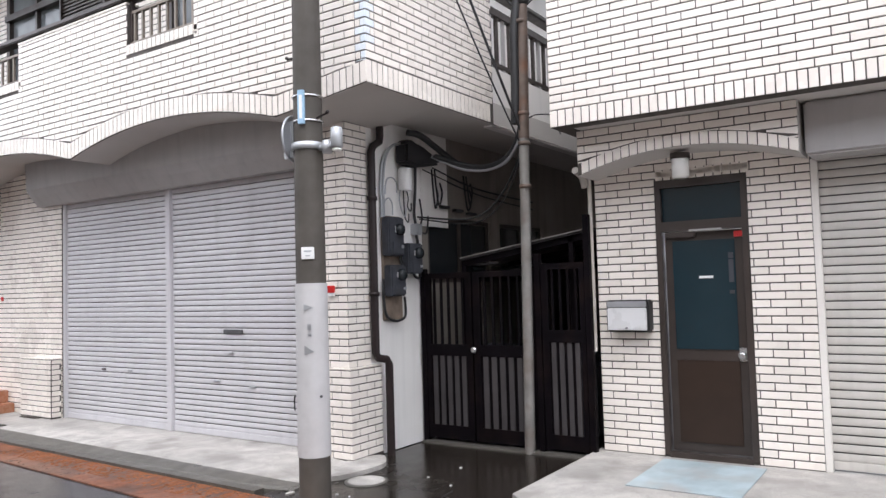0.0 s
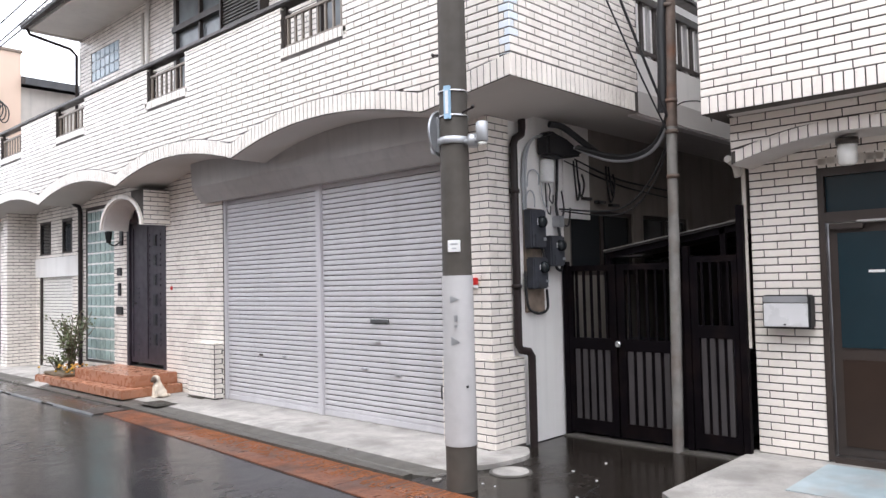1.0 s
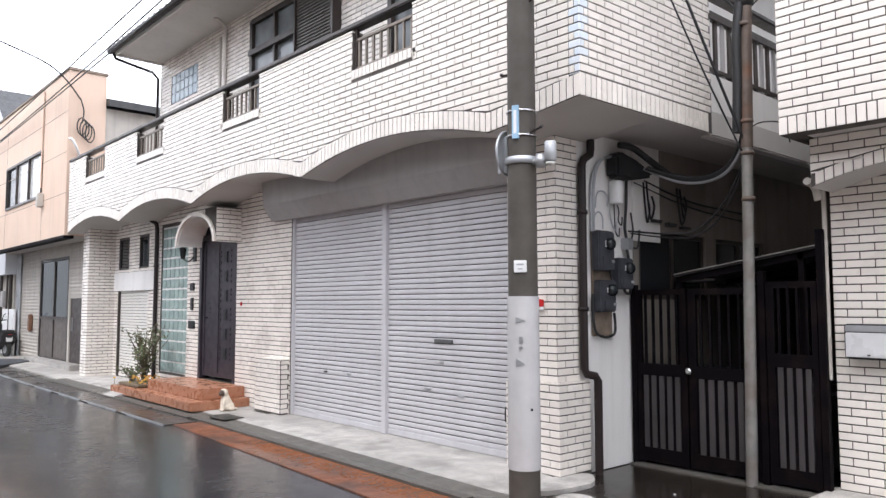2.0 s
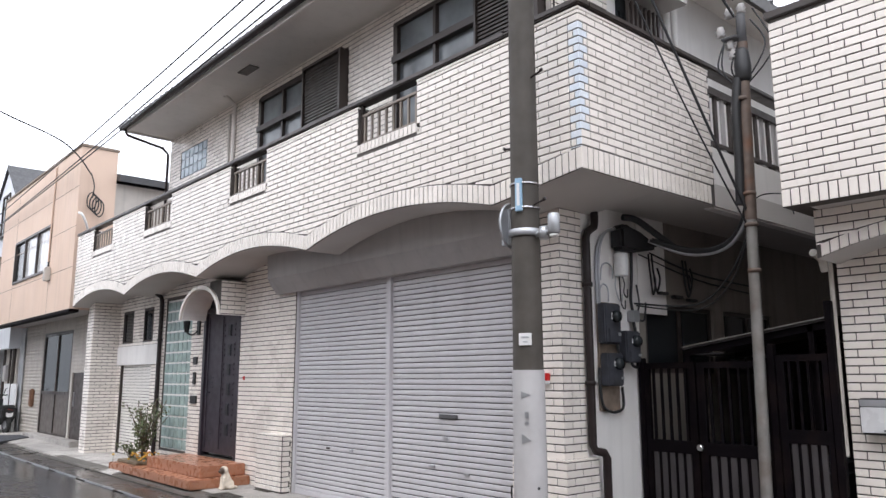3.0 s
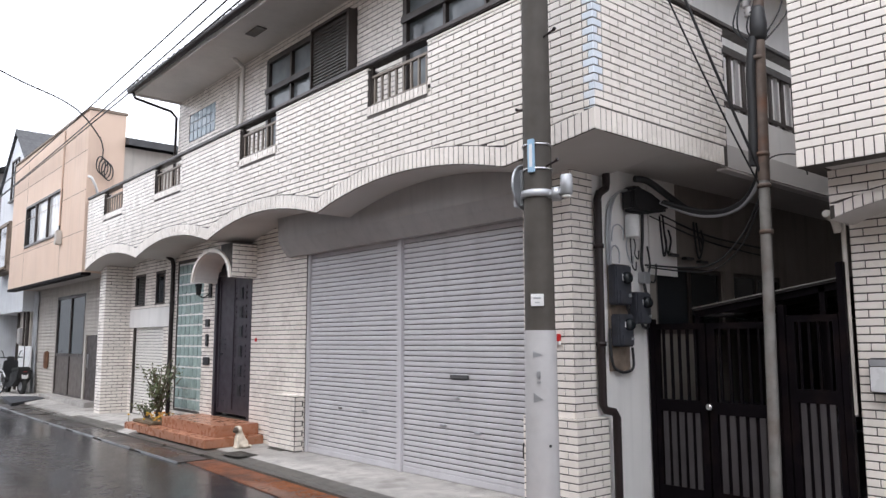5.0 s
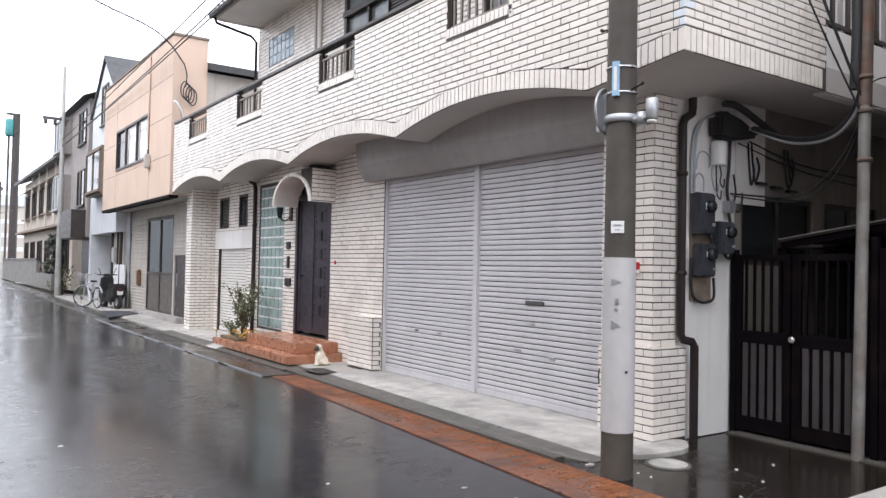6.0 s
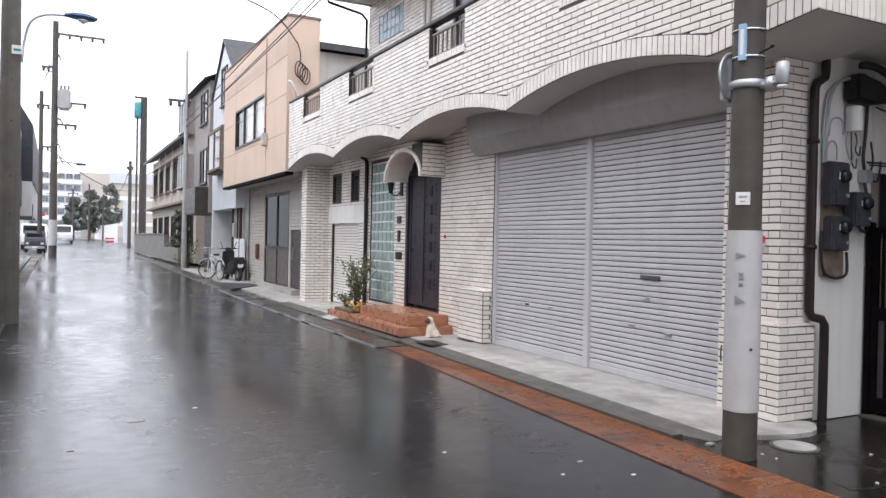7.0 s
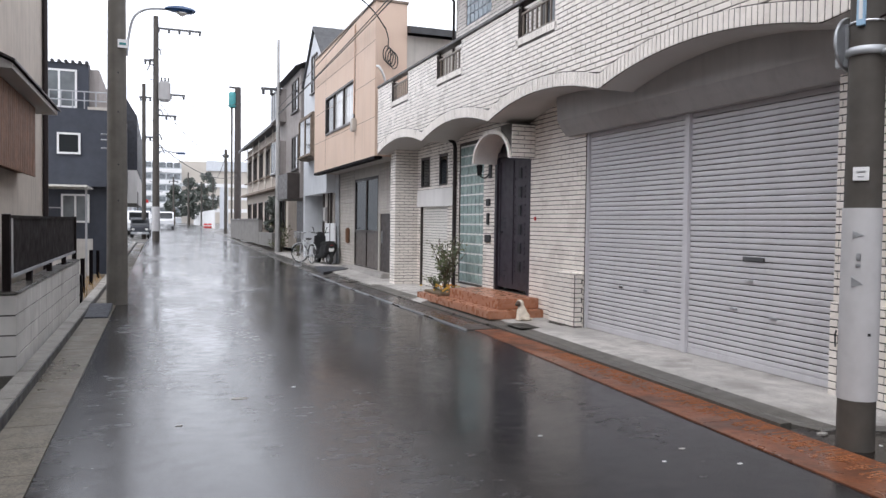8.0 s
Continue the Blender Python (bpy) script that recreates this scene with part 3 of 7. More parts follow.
box(bm, X0 + 0.13, 12.5, Y0 - 0.03, Y0 + 0.13, 4.865, 4.925, 0.012)
for y in [Y0 + 0.06] + [v for o in OPEN for v in (o[0] - 0.04, o[1] + 0.04)] + [Y1 - 0.06]:
    box(bm, X0 + 0.02, X0 + 0.08, y - 0.03, y + 0.03, 4.82, 4.87)
part("handrail", bm, BROWN, house, "dark brown metal handrail")
for a, b in OPEN:
    bm = B()
    box(bm, X0 + 0.03, X0 + 0.07, a, b, 4.385, 4.405)
    box(bm, X0 + 0.03, X0 + 0.07, a, b, 4.715, 4.745)
    rail = part("balcony_railing", bm, RAILTAN, house, "tan metal railing in an opening")
    for i in range(8):
        y = a + (b - a) * (i + 0.5) / 8
        bar = B()
        box(bar, X0 + 0.038, X0 + 0.062, y - 0.014, y + 0.014, 4.37, 4.72)
        part("baluster", bar, RAILTAN, rail)
    part("end_post", box(B(), X0 + 0.03, X0 + 0.07, b - 0.04, b - 0.002, 4.37, 4.86), BROWN, rail)
# railing on the side above the passage
bm = B()
box(bm, 7.0, 12.5, Y0 + 0.03, Y0 + 0.08, 4.06, 4.10)
box(bm, 7.0, 12.5, Y0 + 0.02, Y0 + 0.09, 4.62, 4.70)
side_rail = part("side_railing", bm, BROWN, house, "brown metal railing above the passage")
for i in range(34):
    bar = box(B(), 7.04 + i * 0.15, 7.10 + i * 0.15, Y0 + 0.045, Y0 + 0.07, 4.02, 4.63)
    part("baluster", bar, HOOD if i % 2 == 0 else BROWN, side_rail)

# lower walls: front with door and glass strip, then the recessed part and the end pillar
bm = B()
YA, YB = 9.88, 15.05
for y0, y1, z0, z1 in ((YA, 11.61, 0, 3.5), (11.61, 13.03, 3.28, 3.5), (13.03, 13.56, 0, 3.5), (13.56, 14.81, 0, 0.37), (11.61, 13.03, 0, 0.36), (13.56, 14.81, 3.15, 3.5), (14.81, YB, 0, 3.5)):
    box(bm, X1, X1 + 0.2, y0, y1, z0, z1)
wall = part("front_wall", bm, MORTAR, house, "white tiled ground-floor wall")
tile_wall(wall, (X1, YA, 0), (0, 1, 0), (-1, 0, 0), YB - YA, 0.06, 3.5,
          holes=[(11.61 - YA, 13.03 - YA, 0, 3.28), (13.56 - YA, 14.81 - YA, 0.36, 3.15)], near=(0.0, 1.8, 0.3, 3.0))
X2 = 5.78
bm = B()
for y0, y1, z0, z1 in ((YB, 15.95, 0, 3.5), (15.95, 17.75, 1.95, 2.42), (15.95, 17.75, 3.12, 3.5), (16.5, 17.12, 2.42, 3.12), (17.75, 18.0, 0, 3.5)):
    box(bm, X2, X2 + 0.2, y0, y1, z0, z1)
wall2 = part("recessed_wall", bm, MORTAR, house, "white tiled wall set back beside the pillar")
tile_wall(wall2, (X2, YB, 0), (0, 1, 0), (-1, 0, 0), 18.0 - YB, 0.06, 3.5,
          holes=[(15.95 - YB, 17.75 - YB, 0, 1.95), (15.95 - YB, 16.5 - YB, 2.42, 3.12), (17.12 - YB, 17.75 - YB, 2.42, 3.12)])
part("lintel", box(B(), X2 - 0.03, X2 - 0.002, 15.2, 17.99, 1.95, 2.36, 0.004), STUCCO, house, "plain white lintel band")
bm = box(B(), 5.2, 5.98, 18.0, 18.4, 0, 3.4)
pillar = part("end_pillar", bm, MORTAR, house, "white tiled end pillar")
tile_wall(pillar, (5.2, 18.0, 0), (1, 0, 0), (0, -1, 0), 0.58, 0.06, 3.4, near=(0, 0.6, 0, 3.4))
tile_wall(pillar, (5.2, 18.0, 0), (0, 1, 0), (-1, 0, 0), 0.4, 0.06, 3.4)
# corner pier: shaft and a wider foot
bm = B()
box(bm, 5.455, 5.93, 4.737, 5.41, 0, 0.885)
box(bm, 5.49, 5.82, 4.785, 5.41, 0.885, 3.45)
pier = part("corner_pier", bm, MORTAR, house, "white tiled corner pier with a wider foot")
tile_wall(pier, (5.455, 4.737, 0), (0, 1, 0), (-1, 0, 0), 0.673, 0.05, 0.89, near=(0, 1, 0, 1))
tile_wall(pier, (5.455, 4.737, 0), (1, 0, 0), (0, -1, 0), 0.475, 0.05, 0.89, near=(0, 1, 0, 1))
tile_wall(pier, (5.49, 4.785, 0), (0, 1, 0), (-1, 0, 0), 0.625, 0.905, 3.45, near=(0, 1, 0.8, 3.5))
tile_wall(pier, (5.49, 4.785, 0), (1, 0, 0), (0, -1, 0), 0.33, 0.905, 3.45, near=(0, 1, 0.8, 3.5), shift=0.11)
bm = box(B(), 5.447, 5.938, 4.729, 5.41, 0.888, 0.903, 0.004)
part("pier_ledge", bm, TILE, house, "sloped ledge tiles")
# white side wall along the passage, shade painted further in, and the inner shell
bm = B()
part("side_wall", box(B(), 5.82, 6.78, 4.80, 5.0, 0, 3.40), STUCCO, house, "white plaster wall beside the pier")
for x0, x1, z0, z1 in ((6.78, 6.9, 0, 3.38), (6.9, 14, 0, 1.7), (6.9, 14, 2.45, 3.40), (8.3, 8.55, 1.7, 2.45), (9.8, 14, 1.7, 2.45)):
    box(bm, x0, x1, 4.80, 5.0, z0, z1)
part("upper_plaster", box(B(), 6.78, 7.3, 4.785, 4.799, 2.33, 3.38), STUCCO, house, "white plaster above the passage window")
part("passage_wall", bm, SHADEWALL, house, "stained plaster wall along the passage, darkened for shade")
bm = B()
box(bm, 6.1, 14, 17.9, 18.4, 0, 3.6)
box(bm, 13.8, 14, 5.0, 17.9, 0, 6.6)
box(bm, 5.9, 13.8, 5.1, 17.9, 3.40, 3.6)
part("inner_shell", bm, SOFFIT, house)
for i, (x0, x1) in enumerate(((6.92, 8.3), (8.55, 9.8))):
    bm = B()
    for a, b, c, d in ((x0, x1, 1.7, 1.75), (x0, x1, 2.40, 2.45), (x0, x0 + 0.05, 1.75, 2.40), (x1 - 0.05, x1, 1.75, 2.40), ((x0 + x1) / 2 - 0.03, (x0 + x1) / 2 + 0.03, 1.75, 2.40)):
        box(bm, a, b, 4.83, 4.88, c, d)
    w = part("passage_window", bm, BROWN, house, "dark window beside the passage")
    part("pane", box(B(), x0 + 0.05, x1 - 0.05, 4.85, 4.858, 1.75, 2.40), WINDOW, w)

# roller shutters
def slat_mesh(length, pitch, depth, mat):
    bm = B()
    prof = [(0.6, 0.0), (-0.7, 0.02), (-0.92, 0.1), (-1, 0.42), (-0.97, 0.78), (-0.82, 0.87), (0.6, 0.88), (0.6, 1.0)]
    a = [bm.verts.new((p * depth, 0, q * pitch)) for p, q in prof]
    b = [bm.verts.new((p * depth, length, q * pitch)) for p, q in prof]
    for i in range(len(prof) - 1):
        f = bm.faces.new((a[i], a[i + 1], b[i + 1], b[i]))
        f.smooth, f.material_index = 1 <= i < 5, int(i >= 5)
    me = bpy.data.meshes.new("slat")
    bm.to_mesh(me)
    bm.free()
    me.materials.append(mat)
    me.materials.append(JOINT)
    return me


def roller_shutter(x, y0, y1, z0, z1, mat, label, parent, pitch=0.063, depth=0.009):
    bm = box(B(), x - 0.02, x + 0.03, y0, y1, z0, z0 + 0.07, 0.006)
    sh = part("roller_shutter", bm, mat, parent, label)
    me = slat_mesh(y1 - y0, pitch, depth, mat)
    z = z0 + 0.07
    while z < z1:
        o = new("slat", me)
        o.parent = sh
        o.location = (x, y0, z)
        z += pitch
    return sh


XS = 5.66
SZ = 2.91
sh1 = roller_shutter(XS, 7.70, 9.84, 0.0635, SZ, SHUTTER, "closed lilac-grey steel roller shutter", house)
sh2 = roller_shutter(XS, 5.44, 7.61, 0.0635, SZ, SHUTTER, "closed lilac-grey steel roller shutter with a letter slot", house)
for y0, y1 in ((7.61, 7.70), (9.84, 9.878), (5.412, 5.44)):
    part("shutter_guide", box(B(), XS - 0.05, XS + 0.06, y0, y1, 0.06, SZ + 0.02, 0.006), SHUTTER, house, "grey steel guide rail")
bm = B()
prism(bm, [(XS + 0.02, SZ - 0.01), (5.52, SZ - 0.01), (5.42, 3.02), (5.36, 3.12), (5.34, 3.5), (XS + 0.02, 3.5)], "y", 5.30, 10.32)
part("shutter_hood", bm, HOOD, house, "grey painted shutter hood")
# backing behind the shutters
part("shutter_backing", box(B(), XS + 0.08, XS + 0.15, 5.4, 9.88, 0, 3.4), BROWN, house)
bm = B()
box(bm, XS - 0.03, XS, 6.42, 6.72, 1.205, 1.25, 0.004)
part("letter_slot", bm, ARM, sh2, "dark letter slot")
for y, z in ((6.62, 0.98), (6.85, 0.66), (6.28, 0.62)):
    part("shutter_lock", box(B(), XS - 0.028, XS, y - 0.05, y + 0.05, z, z + 0.022, 0.004), GALV if z < 0.9 else CHROME, sh2)
for y in (9.0, 8.45):
    part("shutter_lock", box(B(), XS - 0.028, XS, y - 0.035, y + 0.035, 0.72, 0.742, 0.004), BROWN if y > 8.8 else GALV, sh1)
roller_shutter(X2 + 0.05, 16.0, 17.70, 0.07, 1.95, SHUTTER_WARM, "small closed cream roller shutter", house)
part("shutter_guide", box(B(), X2 - 0.01, X2 + 0.08, 17.70, 17.75, 0.06, 1.95), BROWN, house)
# utility box clad in tiles beside the shutter
bm = box(B(), 5.46, X1 - 0.004, 9.90, 10.66, 0.0, 0.84)
ub = part("tiled_box", bm, MORTAR, house, "low tiled service box")
tile_wall(ub, (5.46, 9.90, 0), (0, 1, 0), (-1, 0, 0), 0.76, 0.08, 0.83, near=(0, 1, 0, 1))
tile_wall(ub, (5.46, 9.90, 0), (1, 0, 0), (0, -1, 0), 0.13, 0.08, 0.83)
part("box_trim", box(B(), 5.452, 5.459, 9.888, 9.899, 0.06, 0.84), BROWN, ub)
part("box_lid", box(B(), 5.45, X1 - 0.004, 9.89, 10.67, 0.84, 0.855, 0.003), TILE, ub)

# entrance: tall dark door, arched fanlight, tiled hood
bm = box(B(), X1 + 0.03, X1 + 0.09, 11.70, 12.94, 0.42, 2.78, 0.006)
door = part("entrance_door", bm, DOORBLACK, house, "tall carved dark entrance door with small panes")
for i in range(6):
    z = 0.74 + i * 0.325
    part("door_pane", box(B(), X1 + 0.010, X1 + 0.032, 12.00, 12.10, z, z + 0.17, 0.006), BLACKRUB, door, "small dark glass pane")
    part("pane_rim", box(B(), X1 + 0.020, X1 + 0.031, 11.985, 12.115, z - 0.015, z + 0.185, 0.004), METER, door, "thin dull rim")
    for dy in (-0.18, 0.2):
        for dz in (0.0, 0.09, 0.18):
            part("door_stud", box(B(), X1 + 0.018, X1 + 0.032, 12.03 + dy, 12.07 + dy, z + dz - 0.02, z + dz + 0.02, 0.004), DOORBLACK, door)
for y0, y1 in ((11.74, 11.80), (12.30, 12.36), (12.84, 12.90)):
    part("door_stile", box(B(), X1 + 0.016, X1 + 0.031, y0, y1, 0.50, 2.70, 0.004), DOORBLACK, door)
for z in (0.62, 0.72, 1.50, 1.58, 1.66):
    part("inlay_bar", box(B(), X1 + 0.018, X1 + 0.031, 12.62, 12.80, z, z + 0.018, 0.003), METER, door)
bm = B()
for a, b in ((11.61, 11.70), (12.94, 13.03)):
    box(bm, X1 - 0.01, X1 + 0.12, a, b, 0.36, 2.78)
box(bm, X1 - 0.01, X1 + 0.12, 11.70, 12.94, 2.78, 2.86)
part("door_frame", bm, DOORBLACK, house, "dark door frame")
part("fanlight", box(B(), X1 + 0.05, X1 + 0.07, 11.70, 12.94, 2.86, 3.27), DOORBLACK, house, "dark arched fanlight")
bm = cyl(B(), (X1 - 0.03, 12.74, 1.36), (X1 - 0.03, 12.74, 1.48), 0.014)
cyl(bm, (X1 - 0.03, 12.74, 1.42), (X1 + 0.04, 12.74, 1.42), 0.012)
part("door_handle", bm, METER, door, "dark lever handle")
# arched hood over the entrance: a barrel of plaster with tiled front ring and cheeks
def hood_ring(r, w):
    c = (12.26, 2.66)
    return [(c[0] + r * math.cos(a), c[1] + w * math.sin(a)) for a in (math.pi * i / 18 for i in range(19))]
outer, inner = hood_ring(0.785, 0.52), hood_ring(0.70, 0.455)
bm = prism(B(), outer + inner[::-1], "x", 5.16, X1 - 0.002)
hood = part("entrance_hood", bm, STUCCO, house, "arched plaster hood over the entrance door")
bm = prism(B(), hood_ring(0.79, 0.525) + hood_ring(0.715, 0.468)[::-1], "x", 5.13, 5.16)
part("hood_rim", bm, TILE, hood, "white tiled rim")
tile_wall(hood, (5.165, 11.47, 0), (1, 0, 0), (0, -1, 0), 0.43, 2.68, 3.20)
part("hood_cheek", prism(B(), [(11.472, 2.67), (11.52, 2.67), (11.9, 3.12), (11.9, 3.22), (11.472, 3.22)], "x", 5.165, X1 - 0.002), MORTAR, hood)
# plaster spandrels round the arched fanlight
for sgn in (-1, 1):
    edge = [(12.32 + sgn * 0.62 * math.cos(a), 2.78 + 0.42 * math.sin(a)) for a in (math.pi / 2 * i / 8 for i in range(9))]
    part("spandrel", prism(B(), [(12.32 + sgn * 0.71, 2.78)] + edge + [(12.32, 3.28), (12.32 + sgn * 0.71, 3.28)], "x", X1 + 0.002, X1 + 0.045), STUCCO, hood)
# glass-block strip
bm = B()
box(bm, X1 + 0.03, X1 + 0.10, 13.56, 14.81, 0.37, 3.15)
gb = part("glass_block_panel", bm, JOINTWHITE, house, "tall panel of greenish glass blocks")
for i in range(6):
    for k in range(14):
        y, z = 13.575 + i * 0.2055, 0.385 + k * 0.1968
        part("glass_block", box(B(), X1 + 0.014, X1 + 0.04, y, y + 0.184, z, z + 0.172, 0.012), GLASSBLOCK, gb)
# small windows of the recessed part
for a, b in ((15.97, 16.48), (17.14, 17.74)):
    bm = B()
    for y0, y1, z0, z1 in ((a, b, 2.42, 2.46), (a, b, 3.08, 3.12), (a, a + 0.04, 2.46, 3.08), (b - 0.04, b, 2.46, 3.08)):
        box(bm, X2 - 0.01, X2 + 0.06, y0, y1, z0, z1)
    w = part("small_window", bm, BROWN, house, "small dark window")
    part("pane", box(B(), X2 + 0.02, X2 + 0.03, a + 0.04, b - 0.04, 2.46, 3.08), WINDOW, w)

# ---- upper storey ----
XU, YN, YF = 5.66, 4.92, 15.25
ZB, ZT = 3.62, 6.66
W1, W2, W3 = (5.0, 7.63, 4.1, 6.30), (8.72, 11.37, 4.1, 6.32), (13.46, 14.68, 5.60, 6.17)
bm = B()
ys = [YN, W1[0], W1[1], W2[0], W2[1], W3[0], W3[1], YF]
for i in range(7):
    a, b = ys[i], ys[i + 1]
    hole = {1: W1, 3: W2, 5: W3}.get(i)
    if hole:
        box(bm, XU, XU + 0.2, a, b, ZB, hole[2])
        box(bm, XU, XU + 0.2, a, b, hole[3], ZT)
    else:
        box(bm, XU, XU + 0.2, a, b, ZB, ZT)
upper = part("upper_wall", bm, MORTAR, house, "white tiled upper-storey wall")
tile_wall(upper, (XU, YN, 0), (0, 1, 0), (-1, 0, 0), YF - YN, 4.55, ZT,
          holes=[(h[0] - YN, h[1] - YN, h[2], h[3]) for h in (W1, W2, W3)], near=(2.7, 4.0, 4.8, 6.7))
bm = B()
box(bm, XU + 0.2, 13.8, YN, YN + 0.2, ZB, ZT)
upside = part("upper_side_wall", bm, STUCCO, house, "plain plaster side wall of the upper storey")
part("corner_tile_wall", box(B(), XU, XU + 0.9, YN - 0.03, YN - 0.002, ZB, ZT), MORTAR, house)
tile_wall(upside, (XU, YN - 0.03, 0), (1, 0, 0), (0, -1, 0), 0.9, 4.55, ZT)
part("upper_end_wall", box(B(), XU + 0.2, 13.8, YF - 0.2, YF, ZB, ZT), STUCCO, house)
for y in (4.93, 12.45):
    part("wall_strip", box(B(), XU - 0.04, XU + 0.01, y, y + 0.05, 4.0, ZT - 0.3), SIDING, house)


def upper_window(y0, y1, z0, z1, blind, name="sash_window"):
    """A two-by-two sash window in a brown frame with a louvred shutter case at its nearer end."""
    bm = B()
    m = y0 + blind
    for a, b, c, d in ((m, y1, z0, z0 + 0.06), (m, y1, z1 - 0.06, z1), (m, m + 0.06, z0, z1), (y1 - 0.08, y1, z0, z1), ((m + y1) / 2 - 0.025, (m + y1) / 2 + 0.025, z0, z1)):
        box(bm, XU - 0.03, XU + 0.08, a, b, c, d)
    box(bm, XU - 0.06, XU + 0.08, m, y1, z0 + 1.63, z0 + 1.72)
    w = part(name, bm, BROWN, house, "brown sash window with milky panes")
    for a, b in ((m + 0.06, (m + y1) / 2 - 0.025), ((m + y1) / 2 + 0.025, y1 - 0.08)):
        for c, d in ((z0 + 0.06, z0 + 1.63), (z0 + 1.72, z1 - 0.06)):
            part("pane", box(B(), XU + 0.03, XU + 0.036, a, b, c, d), WINDOW_MILK, w)
    bm = B()
    box(bm, XU - 0.10, XU + 0.02, y0 + 0.05, m - 0.03, z0 + 0.4, z1 - 0.04)
    for a, b, c, d in ((y0, y0 + 0.05, z0 + 0.4, z1), (m - 0.03, m, z0 + 0.4, z1), (y0 + 0.05, m - 0.03, z1 - 0.04, z1)):
        box(bm, XU - 0.15, XU + 0.02, a, b, c, d)
    case = part("shutter_case", bm, BROWN, w, "louvred brown shutter case")
    k = int((z1 - z0 - 0.46) / 0.048)
    for i in range(k):
        z = z0 + 0.42 + i * 0.048
        sl = B()
        prism(sl, [(XU - 0.10, z), (XU - 0.120, z + 0.006), (XU - 0.120, z + 0.028), (XU - 0.10, z + 0.040)], "y", y0 + 0.055, m - 0.035)
        part("louvre", sl, BROWN, w)


upper_window(W1[0], W1[1], W1[2], W1[3], 0.97)
upper_window(W2[0], W2[1], W2[2], W2[3], 1.04)
bm = box(B(), XU + 0.02, XU + 0.08, W3[0], W3[1], W3[2], W3[3])
gw = part("glass_block_window", bm, JOINTWHITE, house, "square glass-block window")
for i in range(6):
    for k in range(3):
        y, z = W3[0] + 0.012 + i * 0.2015, W3[2] + 0.01 + k * 0.186
        part("glass_block", box(B(), XU, XU + 0.03, y, y + 0.19, z, z + 0.175, 0.01), BLOCKPALE, gw)

# roof: boarded eaves, gutter, tiled slopes
EX, EZ, RN, RF = 4.72, 6.56, 4.45, 15.15
bm = B()
q = [bm.verts.new(p) for p in ((EX, RN, EZ + 0.10), (14.5, RN, EZ + 0.10), (14.5, RF, EZ + 0.10), (EX, RF, EZ + 0.10), (9.6, RN + 4.6, 8.3), (9.6, RF - 4.6, 8.3))]
for f in ((0, 3, 5, 4), (0, 4, 1), (1, 4, 5, 2), (2, 5, 3), (3, 2, 1, 0)):
    bm.faces.new([q[i] for i in f])
roof = part("roof", bm, ROOFTILE, house, "low dark tiled roof")
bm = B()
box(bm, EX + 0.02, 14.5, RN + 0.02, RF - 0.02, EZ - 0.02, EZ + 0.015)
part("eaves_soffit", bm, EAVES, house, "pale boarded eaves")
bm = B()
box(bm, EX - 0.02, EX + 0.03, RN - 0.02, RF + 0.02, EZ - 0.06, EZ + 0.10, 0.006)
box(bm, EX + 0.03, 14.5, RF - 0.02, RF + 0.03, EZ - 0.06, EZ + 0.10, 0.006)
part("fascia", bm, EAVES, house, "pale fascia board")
part("side_fascia", box(B(), EX + 0.03, 14.5, RN - 0.04, RN + 0.02, EZ - 0.03, EZ + 0.17, 0.006), BROWN, house, "dark weathered fascia board")
bm = tube(B(), [(EX - 0.09, RN - 0.08, EZ + 0.05), (EX - 0.09, RF + 0.06, EZ + 0.02)], 0.06, 10)
part("gutter", bm, DARKPIPE, house, "dark rain gutter")
bm = B()
i = 0
y = RN
while y < RF:
    cyl(bm, (EX - 0.06, y, EZ + 0.12), (EX + 0.5, y, EZ + 0.32), 0.04, seg=8)
    y += 0.26
x = EX + 0.2
while x < 14.5:
    cyl(bm, (x, RN - 0.05, EZ + 0.165), (x, RN + 0.4, EZ + 0.30), 0.034, seg=8)
    x += 0.28
tagged(part("eaves_tiles", bm, ROOFTILE, roof), kind="stuff")
for y in (6.85, 10.6):
    part("soffit_vent", box(B(), 5.05, 5.22, y, y + 0.42, EZ - 0.035, EZ - 0.018), BROWN, house, "dark eaves vent")

# ---- entrance steps, planter, statue ----
steps = thing("entrance_steps", (5.1, 12, 0.06), "two terracotta-tiled steps before the entrance door", "steps")
part("lower_step", box(B(), 4.64, X1 - 0.004, 11.08, 14.62, 0.055, 0.19, 0.012), TERRA, steps)
part("upper_step", box(B(), 4.87, X1 - 0.004, 11.25, 13.42, 0.19, 0.36, 0.012), TERRA, steps)
bm = B()
box(bm, 4.75, X1 - 0.01, 13.6, 14.56, 0.19, 0.24, 0.02)
solid("planter_bed", bm, EARTH, "dark soil bed on the terracotta step", "planter")


